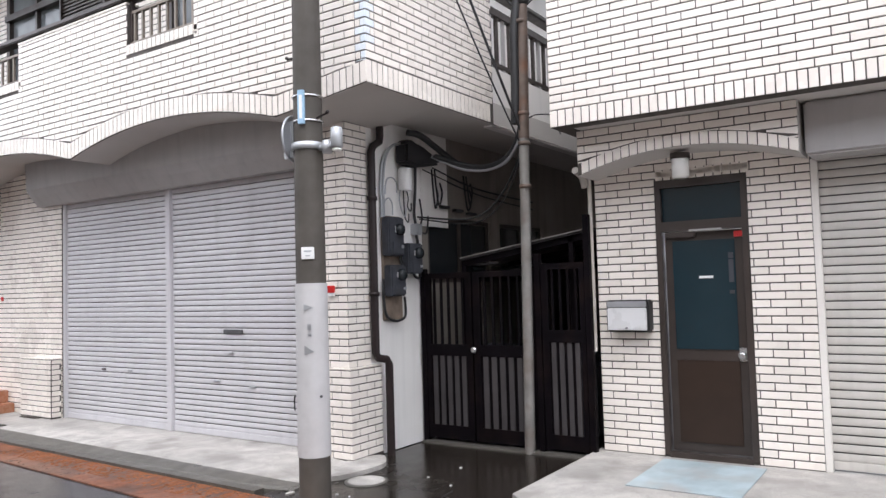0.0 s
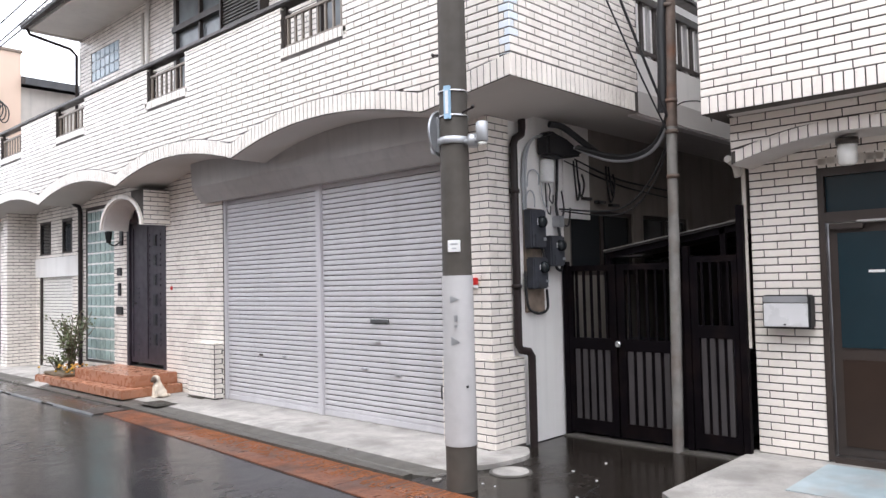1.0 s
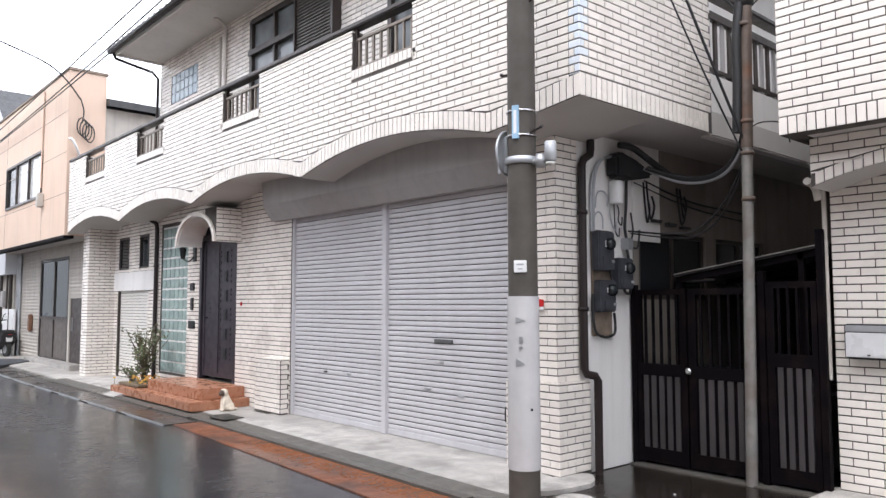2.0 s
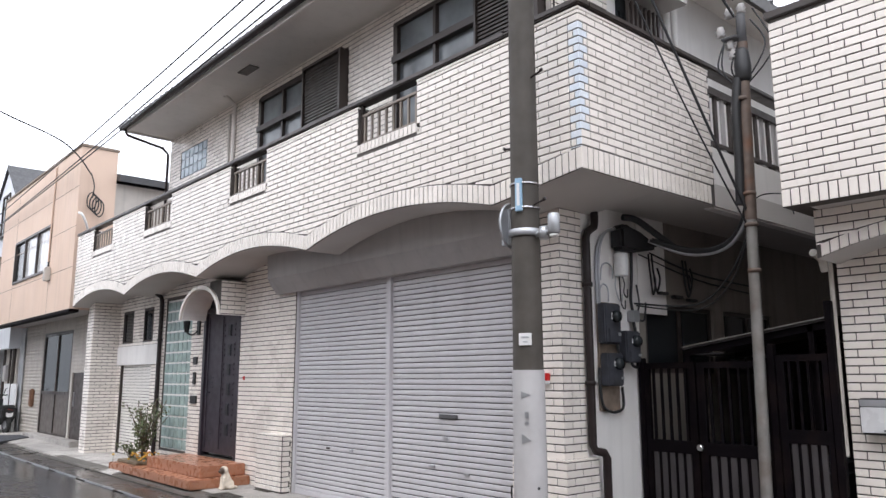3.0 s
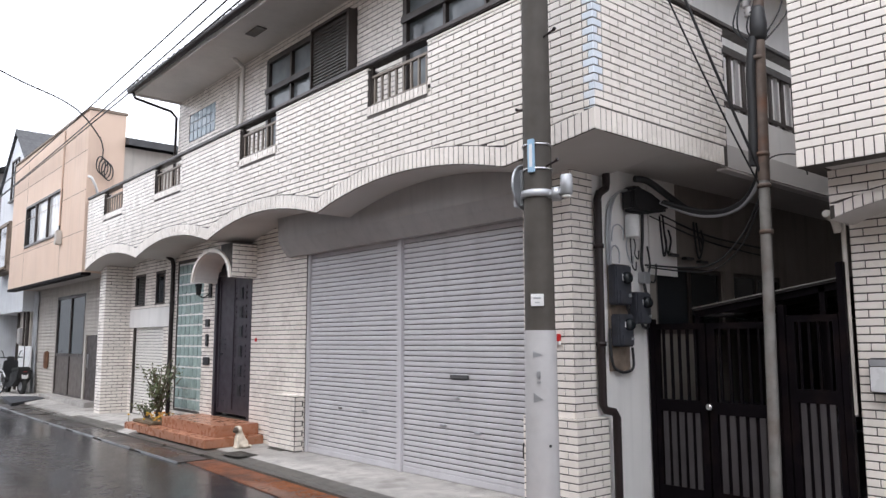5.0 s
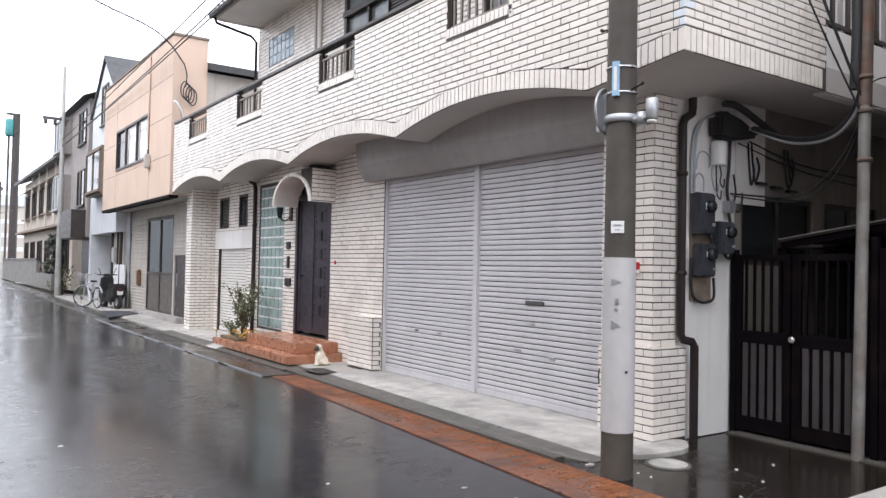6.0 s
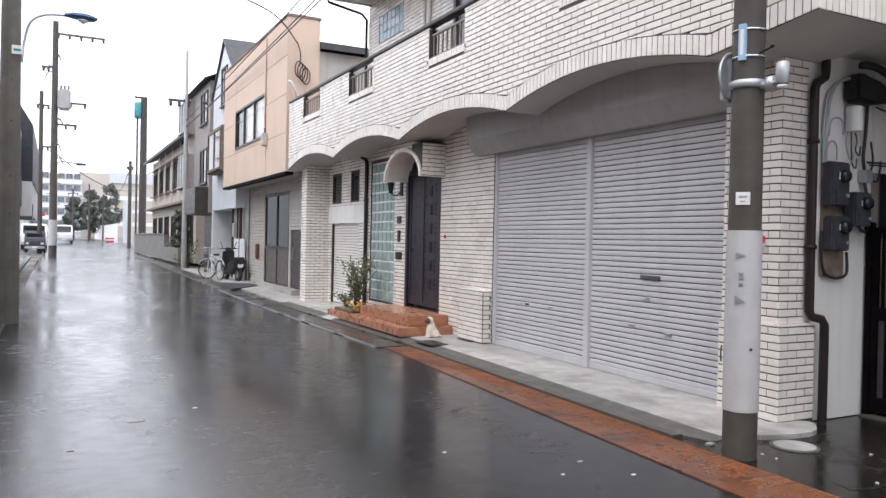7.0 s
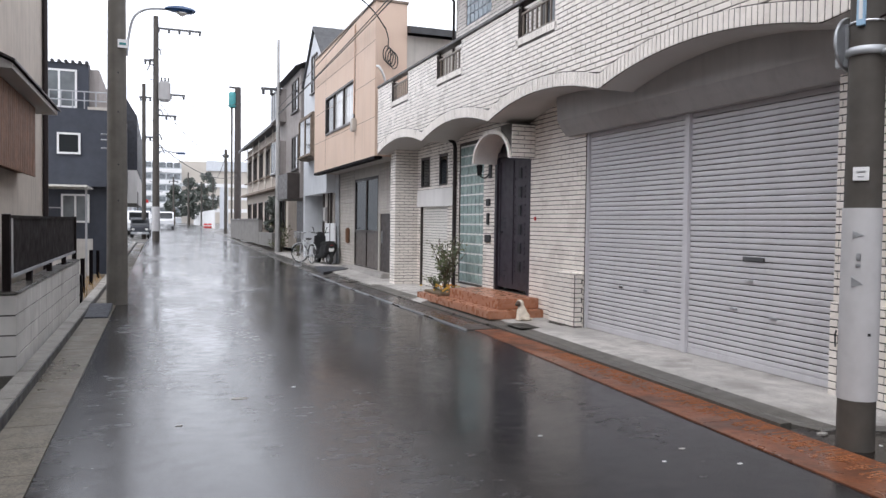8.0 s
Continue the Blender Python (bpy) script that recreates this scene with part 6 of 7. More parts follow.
# ---- houses further on ----
def window_set(parent, x, y0, y1, z0, z1, frame=None, out=0.05, sill=True):
    bm = B()
    f = 0.05
    for a, b, c, d in ((y0, y1, z0, z0 + f), (y0, y1, z1 - f, z1), (y0, y0 + f, z0, z1), (y1 - f, y1, z0, z1), ((y0 + y1) / 2 - f / 2, (y0 + y1) / 2 + f / 2, z0, z1)):
        box(bm, x - out, x - 0.002, a, b, c, d)
    w = part("window", bm, frame or GALV, parent)
    part("pane", box(B(), x - 0.02, x - 0.006, y0 + f, y1 - f, z0 + f, z1 - f), WINDOW, w)
    if sill:
        part("sill", box(B(), x - out - 0.05, x - 0.002, y0 - 0.05, y1 + 0.05, z0 - 0.05, z0), frame or GALV, w)


dh = thing("gabled_house", (7, 28.5, 0), "narrow pale three-storey house with a steep grey gable", "house")
DX = 5.25
bm = B()
prism(bm, [(26.3, 2.5), (30.7, 2.5), (30.7, 6.9), (28.6, 8.6), (26.3, 6.9)], "x", DX, 10)
box(bm, DX, 10, 30.4, 30.7, 0, 2.5)
box(bm, 7.0, 7.2, 26.3, 30.4, 0, 2.5)
part("wall", bm, PALEBLUE, dh)
part("front_wall", box(B(), DX + 0.25, DX + 0.4, 26.3, 27.9, 0, 2.5), SIDING, dh, "pale ground-floor wall")
part("garage_door", box(B(), DX + 0.75, DX + 0.8, 27.9, 30.1, 0.05, 2.45), GREYWALL, dh, "grey garage door")
for i in range(9):
    part("door_slat", box(B(), DX + 0.735, DX + 0.75, 27.92, 30.08, 0.1 + i * 0.26, 0.34 + i * 0.26, 0.006), GREYWALL, dh)
part("meter_box", box(B(), DX + 0.1, DX + 0.25, 27.0, 27.35, 1.5, 2.0, 0.02), HOOD, dh, "grey meter box")
for y, r in ((26.45, 0.05), (26.9, 0.03), (27.7, 0.04)):
    part("drain_pipe", cyl(B(), (DX + 0.2, y, 0.05), (DX + 0.2, y, 2.5), r, seg=10), BROWN, dh)
part("roof", prism(B(), [(26.2, 6.8), (28.6, 8.65), (30.8, 6.8), (30.8, 6.9), (28.6, 8.77), (26.2, 6.9)], "x", DX - 0.08, 10.2), ROOFTILE, dh, "steep dark grey roof")
window_set(dh, DX, 28.0, 29.0, 6.3, 7.7, BROWN)
window_set(dh, DX - 0.35, 27.2, 29.6, 3.9, 5.3, BOARD)
part("bay", box(B(), DX - 0.35, DX, 27.15, 29.65, 3.8, 5.4), BOARD, dh, "brown bay window")
eh = thing("grey_house", (7, 33.5, 0), "narrow grey three-storey house with bay windows", "house")
EXX = 5.15
part("wall", box(B(), EXX, 11, 30.9, 36.3, 2.4, 7.6), GREYWALL, eh)
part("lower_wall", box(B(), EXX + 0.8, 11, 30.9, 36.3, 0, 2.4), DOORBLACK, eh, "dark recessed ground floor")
part("roof", prism(B(), [(EXX - 0.3, 7.6), (8, 9.0), (11.3, 7.6), (8, 8.85)], "y", 30.4, 36.8), ROOFTILE, eh)
for z0, z1 in ((6.0, 7.3), (3.6, 5.0)):
    part("bay", box(B(), EXX - 0.4, EXX, 34.6, 36.2, z0 - 0.1, z1 + 0.05), GREYWALL, eh, "projecting bay window")
    window_set(eh, EXX - 0.4, 34.7, 36.1, z0, z1, GALV)
    window_set(eh, EXX, 31.3, 32.8, z0, z1, BROWN)
part("balcony", box(B(), EXX - 0.5, EXX, 31.0, 33.6, 2.35, 3.4), BROWN, eh, "dark balcony front")
fh = thing("apartment_house", (8, 48, 0), "weathered two-storey wooden apartment house", "house")
FX = 5.9
part("wall", box(B(), FX, 14, 38.5, 57, 0, 6.3), BEIGE, fh)
part("roof", prism(B(), [(FX - 0.6, 6.25), (9.5, 8.0), (14.5, 6.25), (14.5, 6.4), (9.5, 8.2), (FX - 0.6, 6.4)], "y", 38.0, 57.5), ROOFTILE, fh, "dark tiled roof")
part("ledge", box(B(), FX - 0.5, FX, 38.5, 57, 3.0, 3.12), BOARD, fh, "long rusty ledge")
for i in range(6):
    y = 39.2 + i * 3.0
    window_set(fh, FX, y, y + 1.7, 3.9, 5.5, BROWN, 0.07)
    window_set(fh, FX, y, y + 1.7, 0.9, 2.5, BROWN, 0.07)
    part("window_rail", box(B(), FX - 0.30, FX - 0.002, y - 0.1, y + 1.8, 3.86, 3.92), BOARD, fh)
    part("window_hood", prism(B(), [(FX - 0.45, 5.50), (FX - 0.002, 5.72), (FX - 0.002, 5.76), (FX - 0.45, 5.54)], "y", y - 0.15, y + 1.85), BOARD, fh)
    part("eaves_strut", box(B(), FX - 0.35, FX - 0.3, y - 0.5, y - 0.42, 3.1, 6.25), SIDING, fh)
gw = thing("garden_wall", (5.1, 52, 0), "grey block garden wall along the street", "wall")
part("wall", box(B(), 5.05, 5.25, 43.4, 60.5, 0, 1.36), GARDENWALL, gw)
part("wall_cap", box(B(), 5.0, 5.3, 43.35, 60.5, 1.36, 1.43), KERB, gw)
part("planter_wall", box(B(), 5.05, 5.25, 38.2, 43.35, 0, 0.7), GARDENWALL, gw)


def tree(name, at, trunk_h, crown_r, crown_h, label, seed, clumps=60, per=60, leaf=0.16, mat=None, group=""):
    rng = random.Random(seed)
    t = thing(name, at, label, "tree", group)
    bm = B()
    top = Vector(at) + Vector((0, 0, trunk_h + crown_h * 0.6))
    cyl(bm, Vector(at), top, crown_r * 0.09, crown_r * 0.03, 8)
    lv = B()
    for i in range(clumps):
        a, r, h = rng.uniform(0, 6.283), crown_r * math.sqrt(rng.random()), rng.random()
        r *= math.sin(math.pi * (0.12 + 0.83 * h)) ** 0.7
        c = Vector(at) + Vector((r * math.cos(a), r * math.sin(a), trunk_h + h * crown_h))
        if i % 5 == 0:
            s = Vector(at) + Vector((0, 0, trunk_h + h * crown_h * 0.6))
            cyl(bm, s, c, crown_r * 0.025, crown_r * 0.008, 5)
        cr = crown_r * rng.uniform(0.16, 0.30)
        for k in range(per):
            d = Vector((rng.gauss(0, 1), rng.gauss(0, 1), rng.gauss(0, 0.8))).normalized() * cr * rng.random() ** 0.4
            p = c + d
            n = Vector((rng.uniform(-1, 1), rng.uniform(-1, 1), rng.uniform(-1, 1))).normalized() * leaf
            s = n.orthogonal().normalized() * leaf * 0.45
            lv.faces.new([lv.verts.new(v) for v in (p, p + n * 0.5 + s, p + n, p + n * 0.5 - s)])
    part("trunk", bm, TWIG, t)
    tagged(part("crown", lv, mat or LEAFHAZE, t), kind="stuff")
    return t


tree("clipped_tree", (5.6, 40.6, 0.0), 0.7, 0.65, 2.0, "small clipped evergreen tree behind the planter wall", 31, 40, 60, 0.11)
for i, (x, y, r, h) in enumerate(((2.4, 130, 1.5, 6.2), (7.4, 131, 1.9, 8.5), (4.8, 134, 1.8, 7.6))):
    tree("street_tree", (x, y, 0), 1.2, r, h - 1.2, "ragged dark-green tree at the end of the street", 40 + i, 60, 60, 0.30, group="trees at the street end")
leafy_bush("potted_plant", (5.0, 34.8, 0.05), 1.3, 0.5, 18, 8, "tall weedy plant before the grey house", 14, 0.12)
leafy_bush("potted_plant", (5.1, 31.0, 0.05), 0.7, 0.35, 14, 8, "small potted plant beside the wall", 15, 0.09)
leafy_bush("potted_plant", (4.9, 35.8, 0.05), 0.5, 0.35, 14, 8, "small potted plant beside the pole", 16, 0.09)

# ---- poles and lines along the street ----
def street_pole(at, h, r0, r1, mat, label, arms=(), name="street_pole"):
    p = thing(name, at, label, "pole")
    part("shaft", cyl(B(), (at[0], at[1], -0.2), (at[0], at[1], h), r0, r1, 18), mat, p)
    for z, length, off in arms:
        arm = part("crossarm", box(B(), at[0] + off, at[0] + off + length, at[1] - 0.05, at[1] + 0.05, z - 0.055, z + 0.055), ARM, p)
        k = max(3, int(length / 0.45))
        for i in range(k):
            part("insulator", lathe(B(), [(0.04, 0), (0.085, 0.05), (0.05, 0.1), (0.085, 0.15), (0.03, 0.24)], (at[0] + off + 0.1 + (length - 0.2) * i / (k - 1), at[1], z - 0.26), 8), ARM, arm)
    return p


gp = street_pole((4.80, 34.6, 0), 9.5, 0.125, 0.06, PALEPIPE, "pale slim pole with wires at its top", ((7.3, 0.9, -0.75),))
fp = street_pole((-0.32, 50, 0), 13.7, 0.22, 0.15, POLE, "tall dark utility pole with transformer and crossarms", ((13.0, 2.6, 0.05), (9.0, 1.7, 0.0), (7.7, 1.2, 0.0), (11.0, 0.7, -0.7)))
tf = part("transformer", box(B(), -0.18, 0.52, 49.55, 50.2, 8.55, 9.75, 0.09), HOOD, fp, "grey transformer box")
for i in range(3):
    part("bushing", lathe(B(), [(0.05, 0), (0.07, 0.06), (0.04, 0.12), (0.06, 0.18), (0.02, 0.26)], (0.0 + 0.2 * i, 49.85, 9.75), 8), ARM, tf)
for i in range(16):
    s = 1 if i % 2 else -1
    z = 2.4 + 0.62 * i
    part("step_bolt", cyl(B(), (-0.32, 50, z), (-0.32 + s * 0.36, 49.95, z), 0.022, seg=6), ARM, fp)
for z, dx in ((10.6, -0.5), (7.9, 0.45), (6.4, 0.35), (5.6, 0.5), (11.6, 0.3)):
    part("bracket", tube(B(), bend([(-0.32, 49.85, z), (-0.32 + dx * 0.6, 49.8, z + 0.12), (-0.32 + dx, 49.8, z - 0.25)], 4), 0.035, 6), ARM, fp)
part("pale_wrap", cyl(B(), (-0.32, 50, 0.6), (-0.32, 50, 2.1), 0.235, 0.23, 18), POLEBAND, fp)
sp = street_pole((-1.1, 56, 0), 10.5, 0.15, 0.12, POLE, "second dark pole behind the tall one", ((9.6, 0.8, -0.3), (6.9, 0.8, 0.0)))
rp = street_pole((5.62, 72, 0), 7.6, 0.16, 0.13, POLE, "dark pole beyond the garden wall", ((7.1, 0.6, -0.3),))
tw = thing("steel_column", (9.2, 92, 0), "tall dark steel column with a teal unit", "column")
part("column", cyl(B(), (8.6, 92, -0.2), (8.6, 92, 16.5), 0.42, 0.36, 18), BROWN, tw)
part("thin_post", cyl(B(), (7.92, 92, -0.2), (7.92, 92, 15.2), 0.11, seg=10), POLE, tw)
part("teal_unit", lathe(B(), [(0.35, 0), (0.42, 0.15), (0.42, 1.6), (0.3, 1.8)], (7.97, 92, 14.15), 14), TEAL, tw, "teal housing")
part("arm", box(B(), 7.6, 8.9, 91.9, 92.1, 16.4, 16.6), BROWN, tw)
LX, LY = -0.94, 15.33
lp = thing("lamp_pole", (LX, LY, 0), "concrete pole carrying a curved street lamp arm", "pole")
part("shaft", cyl(B(), (LX, LY, -0.2), (LX, LY, 10.5), 0.185, 0.125, 26), LAMPPOLE, lp)
part("lamp_arm", tube(B(), bend([(LX + 0.17, LY, 4.55), (LX + 0.20, LY, 4.9), (LX + 0.30, LY, 5.28), (LX + 0.55, LY, 5.44), (LX + 0.95, LY, 5.47)], 6), 0.022, 10), GALV, lp, "curved steel arm")
bm = B()
prof = [(LX + 0.82, 0.04, 5.46, 5.50), (LX + 0.95, 0.10, 5.44, 5.53), (LX + 1.15, 0.13, 5.42, 5.535), (LX + 1.30, 0.11, 5.43, 5.51), (LX + 1.36, 0.03, 5.46, 5.49)]
rings = []
for x, w, z0, z1 in prof:
    rings.append([bm.verts.new(v) for v in ((x, LY - w, (z0 + z1) / 2), (x, LY - w * 0.6, z1), (x, LY + w * 0.6, z1), (x, LY + w, (z0 + z1) / 2), (x, LY + w * 0.6, z0), (x, LY - w * 0.6, z0))])
for a, b in zip(rings, rings[1:]):
    for k in range(6):
        bm.faces.new((a[k], a[(k + 1) % 6], b[(k + 1) % 6], b[k]))
bm.faces.new(rings[0])
bm.faces.new(rings[-1])
part("lamp_head", bm, LAMPBLUE, lp, "blue lamp head")
bm = B()
lathe(bm, [(0.02, -0.06), (0.085, -0.02), (0.095, 0.0)], (LX + 1.12, LY, 5.425), 14)
part("lamp_glass", bm, MILK, lp, "milky lamp bowl")
part("number_plate", box(B(), LX + 0.02, LX + 0.19, LY - 0.185, LY - 0.168, 4.65, 4.80), WHITE, lp, "pale plate, marks unreadable")
part("plate_mark", box(B(), LX + 0.05, LX + 0.16, LY - 0.190, LY - 0.184, 4.70, 4.74), TEAL, lp)
for z in (4.2, 3.5, 2.55, 1.9, 0.7):
    part("bolt_hole", cyl(B(), (LX + 0.03, LY - 0.175, z), (LX + 0.03, LY - 0.150, z), 0.014, seg=8), BLACKRUB, lp)
for z in (2.85, 3.0, 3.1):
    part("step_bolt", cyl(B(), (LX - 0.15, LY, z), (LX - 0.27, LY, z), 0.012, seg=8), GALV, lp)
street_lamp = thing("far_street_lamp", (0.9, 62, 0), "far street lamp on a curved arm", "lamp")
part("arm", tube(B(), bend([(-0.3, 50.2, 5.0), (0.0, 51, 5.5), (0.4, 52, 5.6), (1.0, 53, 5.6)], 4), 0.04, 8), GALV, street_lamp)
part("head", box(B(), 0.9, 1.5, 52.9, 53.2, 5.52, 5.66, 0.04), LAMPBLUE, street_lamp)

# overhead lines
def line(a, b, drop, r, label):
    solid("overhead_line", tube(B(), sag(a, b, drop), r, 5), BLACKRUB, label, "cable", "overhead lines")
for a, b, d in ((7.2, 6.6, 0.1), (6.65, 6.3, 0.1), (6.95, 6.35, 0.2)):
    line((4.36, 4.30, a), (4.80, 34.6, b), d, 0.014, "black overhead line running along the street")
line((6.62, 3.44, 3.15), (4.42, 4.20, 8.1), 0.12, 0.014, "black service line rising to the utility pole")
line((6.62, 3.46, 3.05), (4.45, 4.18, 7.4), 0.2, 0.009, "thin service line rising to the utility pole")
line((6.58, 3.42, 5.1), (4.42, 4.20, 8.4), 0.1, 0.014, "black line from insulators to the utility pole")
line((6.62, 3.44, 5.3), (4.42, 4.20, 8.6), 0.1, 0.008, "thin line from insulators to the utility pole")
solid("overhead_line", tube(B(), bend([(5.02, 18.40, 6.36), (4.6, 18.15, 6.72), (4.05, 17.9, 6.95), (2.7, 17.3, 7.15), (0.8, 16.2, 7.6), (LX, LY, 8.2)], 6), 0.016, 6), BLACKRUB, "black line crossing the street to the lamp pole", "cable", "overhead lines")
line((4.80, 34.6, 7.3), (-0.3, 50, 9.0), 0.6, 0.012, "thin line across the far street")
line((5.62, 72, 7.5), (9, 140, 8.8), 0.8, 0.03, "far line along the street")
line((-0.3, 50, 9.0), (5.62, 72, 7.5), 1.0, 0.02, "far line across the street")
coil = thing("cable_coil", (5.1, 18.3, 5.5), "coils of black cable hanging from a bracket", "cable")
for i in range(4):
    pts = [(5.05 + 0.06 * i + 0.10 * math.cos(a), 18.34, 5.72 + 0.20 * math.sin(a) - 0.05 * i) for a in (2 * math.pi * k / 14 for k in range(15))]
    part("loop", tube(B(), pts, 0.014, 6), BLACKRUB, coil)
part("lead", tube(B(), bend([(5.02, 18.42, 6.40), (5.10, 18.40, 6.1), (5.06, 18.36, 5.8)], 4), 0.014, 6), BLACKRUB, coil)

# ---- left side of the street ----
gut = thing("left_gutter", (-1.2, 8, 0), "pale concrete gutter slabs along the left wall", "gutter", kind="structure")
y = -12.0
while y < 46:
    part("gutter_slab", box(B(), -1.319, -0.955, y + 0.004, y + 0.596, -0.2, 0.008 + rise(y)), GUTTERSLAB, gut)
    part("kerb_stone", box(B(), -1.50, -1.335, y + 0.001, y + 0.599, -0.2, 0.10 + rise(y), 0.006), GUTTERKERB, gut)
    part("kerb_face", box(B(), -1.3345, -1.320, y, y + 0.6, -0.2, 0.088 + rise(y)), BLACKRUB, gut, "dark wet kerb face")
    y += 0.6
solid("iron_plate", prism(B(), [(13.2, 0.009), (14.6, 0.009), (14.6, 0.10), (14.4, 0.10), (13.2, 0.03)], "x", -1.35, -0.98), METER, "dark rubber ramp plate on the gutter", "plate")
WY0, WY1 = 8.58, 15.02
bwall = thing("block_wall", (-1.62, 11.6, 0), "low weathered concrete block wall with a dark fence", "wall")
part("core", box(B(), -1.70, -1.545, WY0 + 0.01, WY1 - 0.01, 0, 0.80), MORTAR, bwall)
rng = random.Random(2)
for r in range(4):
    y = WY0 - (0.2 if r % 2 else 0)
    while y < WY1:
        a, b = max(y + 0.006, WY0), min(y + 0.394, WY1)
        if b - a > 0.05:
            part("block", box(B(), -1.71, -1.535 + rng.uniform(-0.002, 0.003), a, b, 0.022 + r * 0.2, 0.211 + r * 0.2, 0.005), BLOCK, bwall)
        y += 0.4
part("wall_footing", box(B(), -1.70, -1.50, WY0 - 0.02, WY1, -0.1, 0.03, 0.008), KERB, bwall, "dark rough footing")
for r in range(4):
    for k in range(7):
        part("block", box(B(), -4.5 + k * 0.4 - (0.2 if r % 2 else 0), -4.106 + k * 0.4 - (0.2 if r % 2 else 0), WY0, WY0 + 0.15, 0.02 + r * 0.2, 0.214 + r * 0.2, 0.004), BLOCK, bwall)
part("wall_cap", box(B(), -1.725, -1.525, WY0 - 0.02, WY1 + 0.02, 0.822, 0.850, 0.006), KERB, bwall, "thin dark concrete cap")
fen = thing("fence", (-1.62, 11.6, 0.85), "dark brown slatted fence on the block wall", "fence")
for y in (WY0 + 0.03, WY1 - 0.03):
    part("post", box(B(), -1.655, -1.585, y - 0.035, y + 0.035, 0.850, 1.60), FENCE, fen)
part("end_trim", box(B(), -1.60, -1.575, WY0 + 0.09, WY0 + 0.12, 1.00, 1.56), PALEPIPE, fen, "pale end trim")
for y in (10.0, 11.7, 13.4):
    part("foot", box(B(), -1.65, -1.59, y - 0.05, y + 0.05, 0.850, 0.965), FENCE, fen)
part("rail", box(B(), -1.645, -1.595, WY0 + 0.065, WY1 - 0.065, 1.555, 1.59), FENCE, fen)
part("rail", box(B(), -1.645, -1.595, WY0 + 0.065, WY1 - 0.065, 0.965, 1.00), GALV, fen, "grey lower rail")
y = WY0 + 0.10
while y < WY1 - 0.08:
    part("slat", box(B(), -1.626, -1.612, y, y + 0.058, 1.00, 1.555), FENCE, fen)
    y += 0.060
solid("stub_post", box(B(), -1.68, -1.52, 15.2, 15.45, -0.05, 0.55, 0.01), GATE, "short dark post at the end of the wall", "post")
bh = thing("beige_house", (-4.5, 11, 0), "beige plastered house with wooden shutter case", "house")
BX = -2.12
part("wall", box(B(), -9, BX, 8.2, 15.1, -0.05, 7.5), BEIGE, bh)
part("corner_pipe", cyl(B(), (BX + 0.05, 15.05, 0), (BX + 0.05, 15.05, 7.5), 0.045, seg=12), DARKPIPE, bh, "dark downpipe")
part("pale_pipe", cyl(B(), (-1.95, 9.05, 0), (-1.95, 9.05, 4.0), 0.06, seg=12), SIDING, bh, "pale rain pipe")
part("pipe_bracket", box(B(), -2.12, -1.88, 9.0, 9.12, 3.35, 3.40), DARKPIPE, bh)
bm = prism(B(), [(-2.12, 3.42), (-1.70, 3.22), (-1.70, 3.16), (-2.12, 3.16)], "y", 9.5, 13.4)
part("window_hood", bm, SOFFIT, bh, "pale plaster hood")
part("hood_roof", prism(B(), [(-2.12, 3.46), (-1.66, 3.245), (-1.66, 3.222), (-2.12, 3.425)], "y", 9.4, 13.5), DARKPIPE, bh, "dark metal hood roof")
case = part("shutter_case", box(B(), -2.115, -1.90, 9.7, 12.5, 2.20, 3.14), WOOD, bh, "weathered wooden shutter case")
y = 9.7
while y < 12.48:
    part("board", box(B(), -1.905, -1.885, y + 0.004, y + 0.136, 2.15, 3.14, 0.003), WOOD, case)
    y += 0.14
part("window_frame", box(B(), -2.10, -1.96, 8.7, 9.65, 2.15, 3.1), BROWN, bh)

nh = thing("navy_house", (-5, 27, 0), "dark navy three-storey house with white windows", "house", level=True)
part("wall", box(B(), -9, -1.25, 24, 31, 2.48, 4.68), NAVY, nh)
part("lower_wall", box(B(), -9, -1.45, 24.35, 31, -0.05, 2.48), NAVY, nh, "recessed dark lower wall")
part("roof_room", box(B(), -7, -2.12, 24.6, 31, 4.68, 6.05), NAVY, nh, "dark rooftop room")
part("room_side", box(B(), -2.118, -1.85, 24.9, 31, 4.68, 5.95), GREYWALL, nh)
bm = B()
for i in range(14):
    cyl(bm, (-4.5 + i * 0.18, 24.5, 6.07), (-4.5 + i * 0.18, 25.2, 6.09), 0.05, seg=8)
part("eaves_tiles", bm, ROOFTILE, nh)
def white_window(x0, x1, z0, z1, y, mull=True):
    bm = B()
    f = 0.055
    for a, b, c, d in ((x0, x1, z0, z0 + f), (x0, x1, z1 - f, z1), (x0, x0 + f, z0 + f, z1 - f), (x1 - f, x1, z0 + f, z1 - f)) + ((((x0 + x1) / 2 - f / 2, (x0 + x1) / 2 + f / 2, z0 + f, z1 - f),) if mull else ()):
        box(bm, a, b, y - 0.06, y - 0.002, c, d)
    w = part("window", bm, WHITE, nh, "white framed window")
    part("pane", box(B(), x0 + f, x1 - f, y - 0.03, y - 0.012, z0 + f, z1 - f), WINDOW_MILK if mull else WINDOW, w)
white_window(-2.88, -2.28, 3.38, 3.98, 24, False)
white_window(-3.35, -2.42, 4.75, 5.85, 24.6)
white_window(-2.82, -2.08, 1.45, 2.27, 24.35)
bm = B()
for z in (4.9, 5.15):
    box(bm, -3.4, -1.3, 24.03, 24.06, z, z + 0.03)
rl = part("roof_rail", bm, GALV, nh, "thin roof railing")
for i in range(8):
    part("rail_post", box(B(), -3.4 + i * 0.3, -3.37 + i * 0.3, 24.03, 24.06, 4.68, 5.17), GALV, rl)
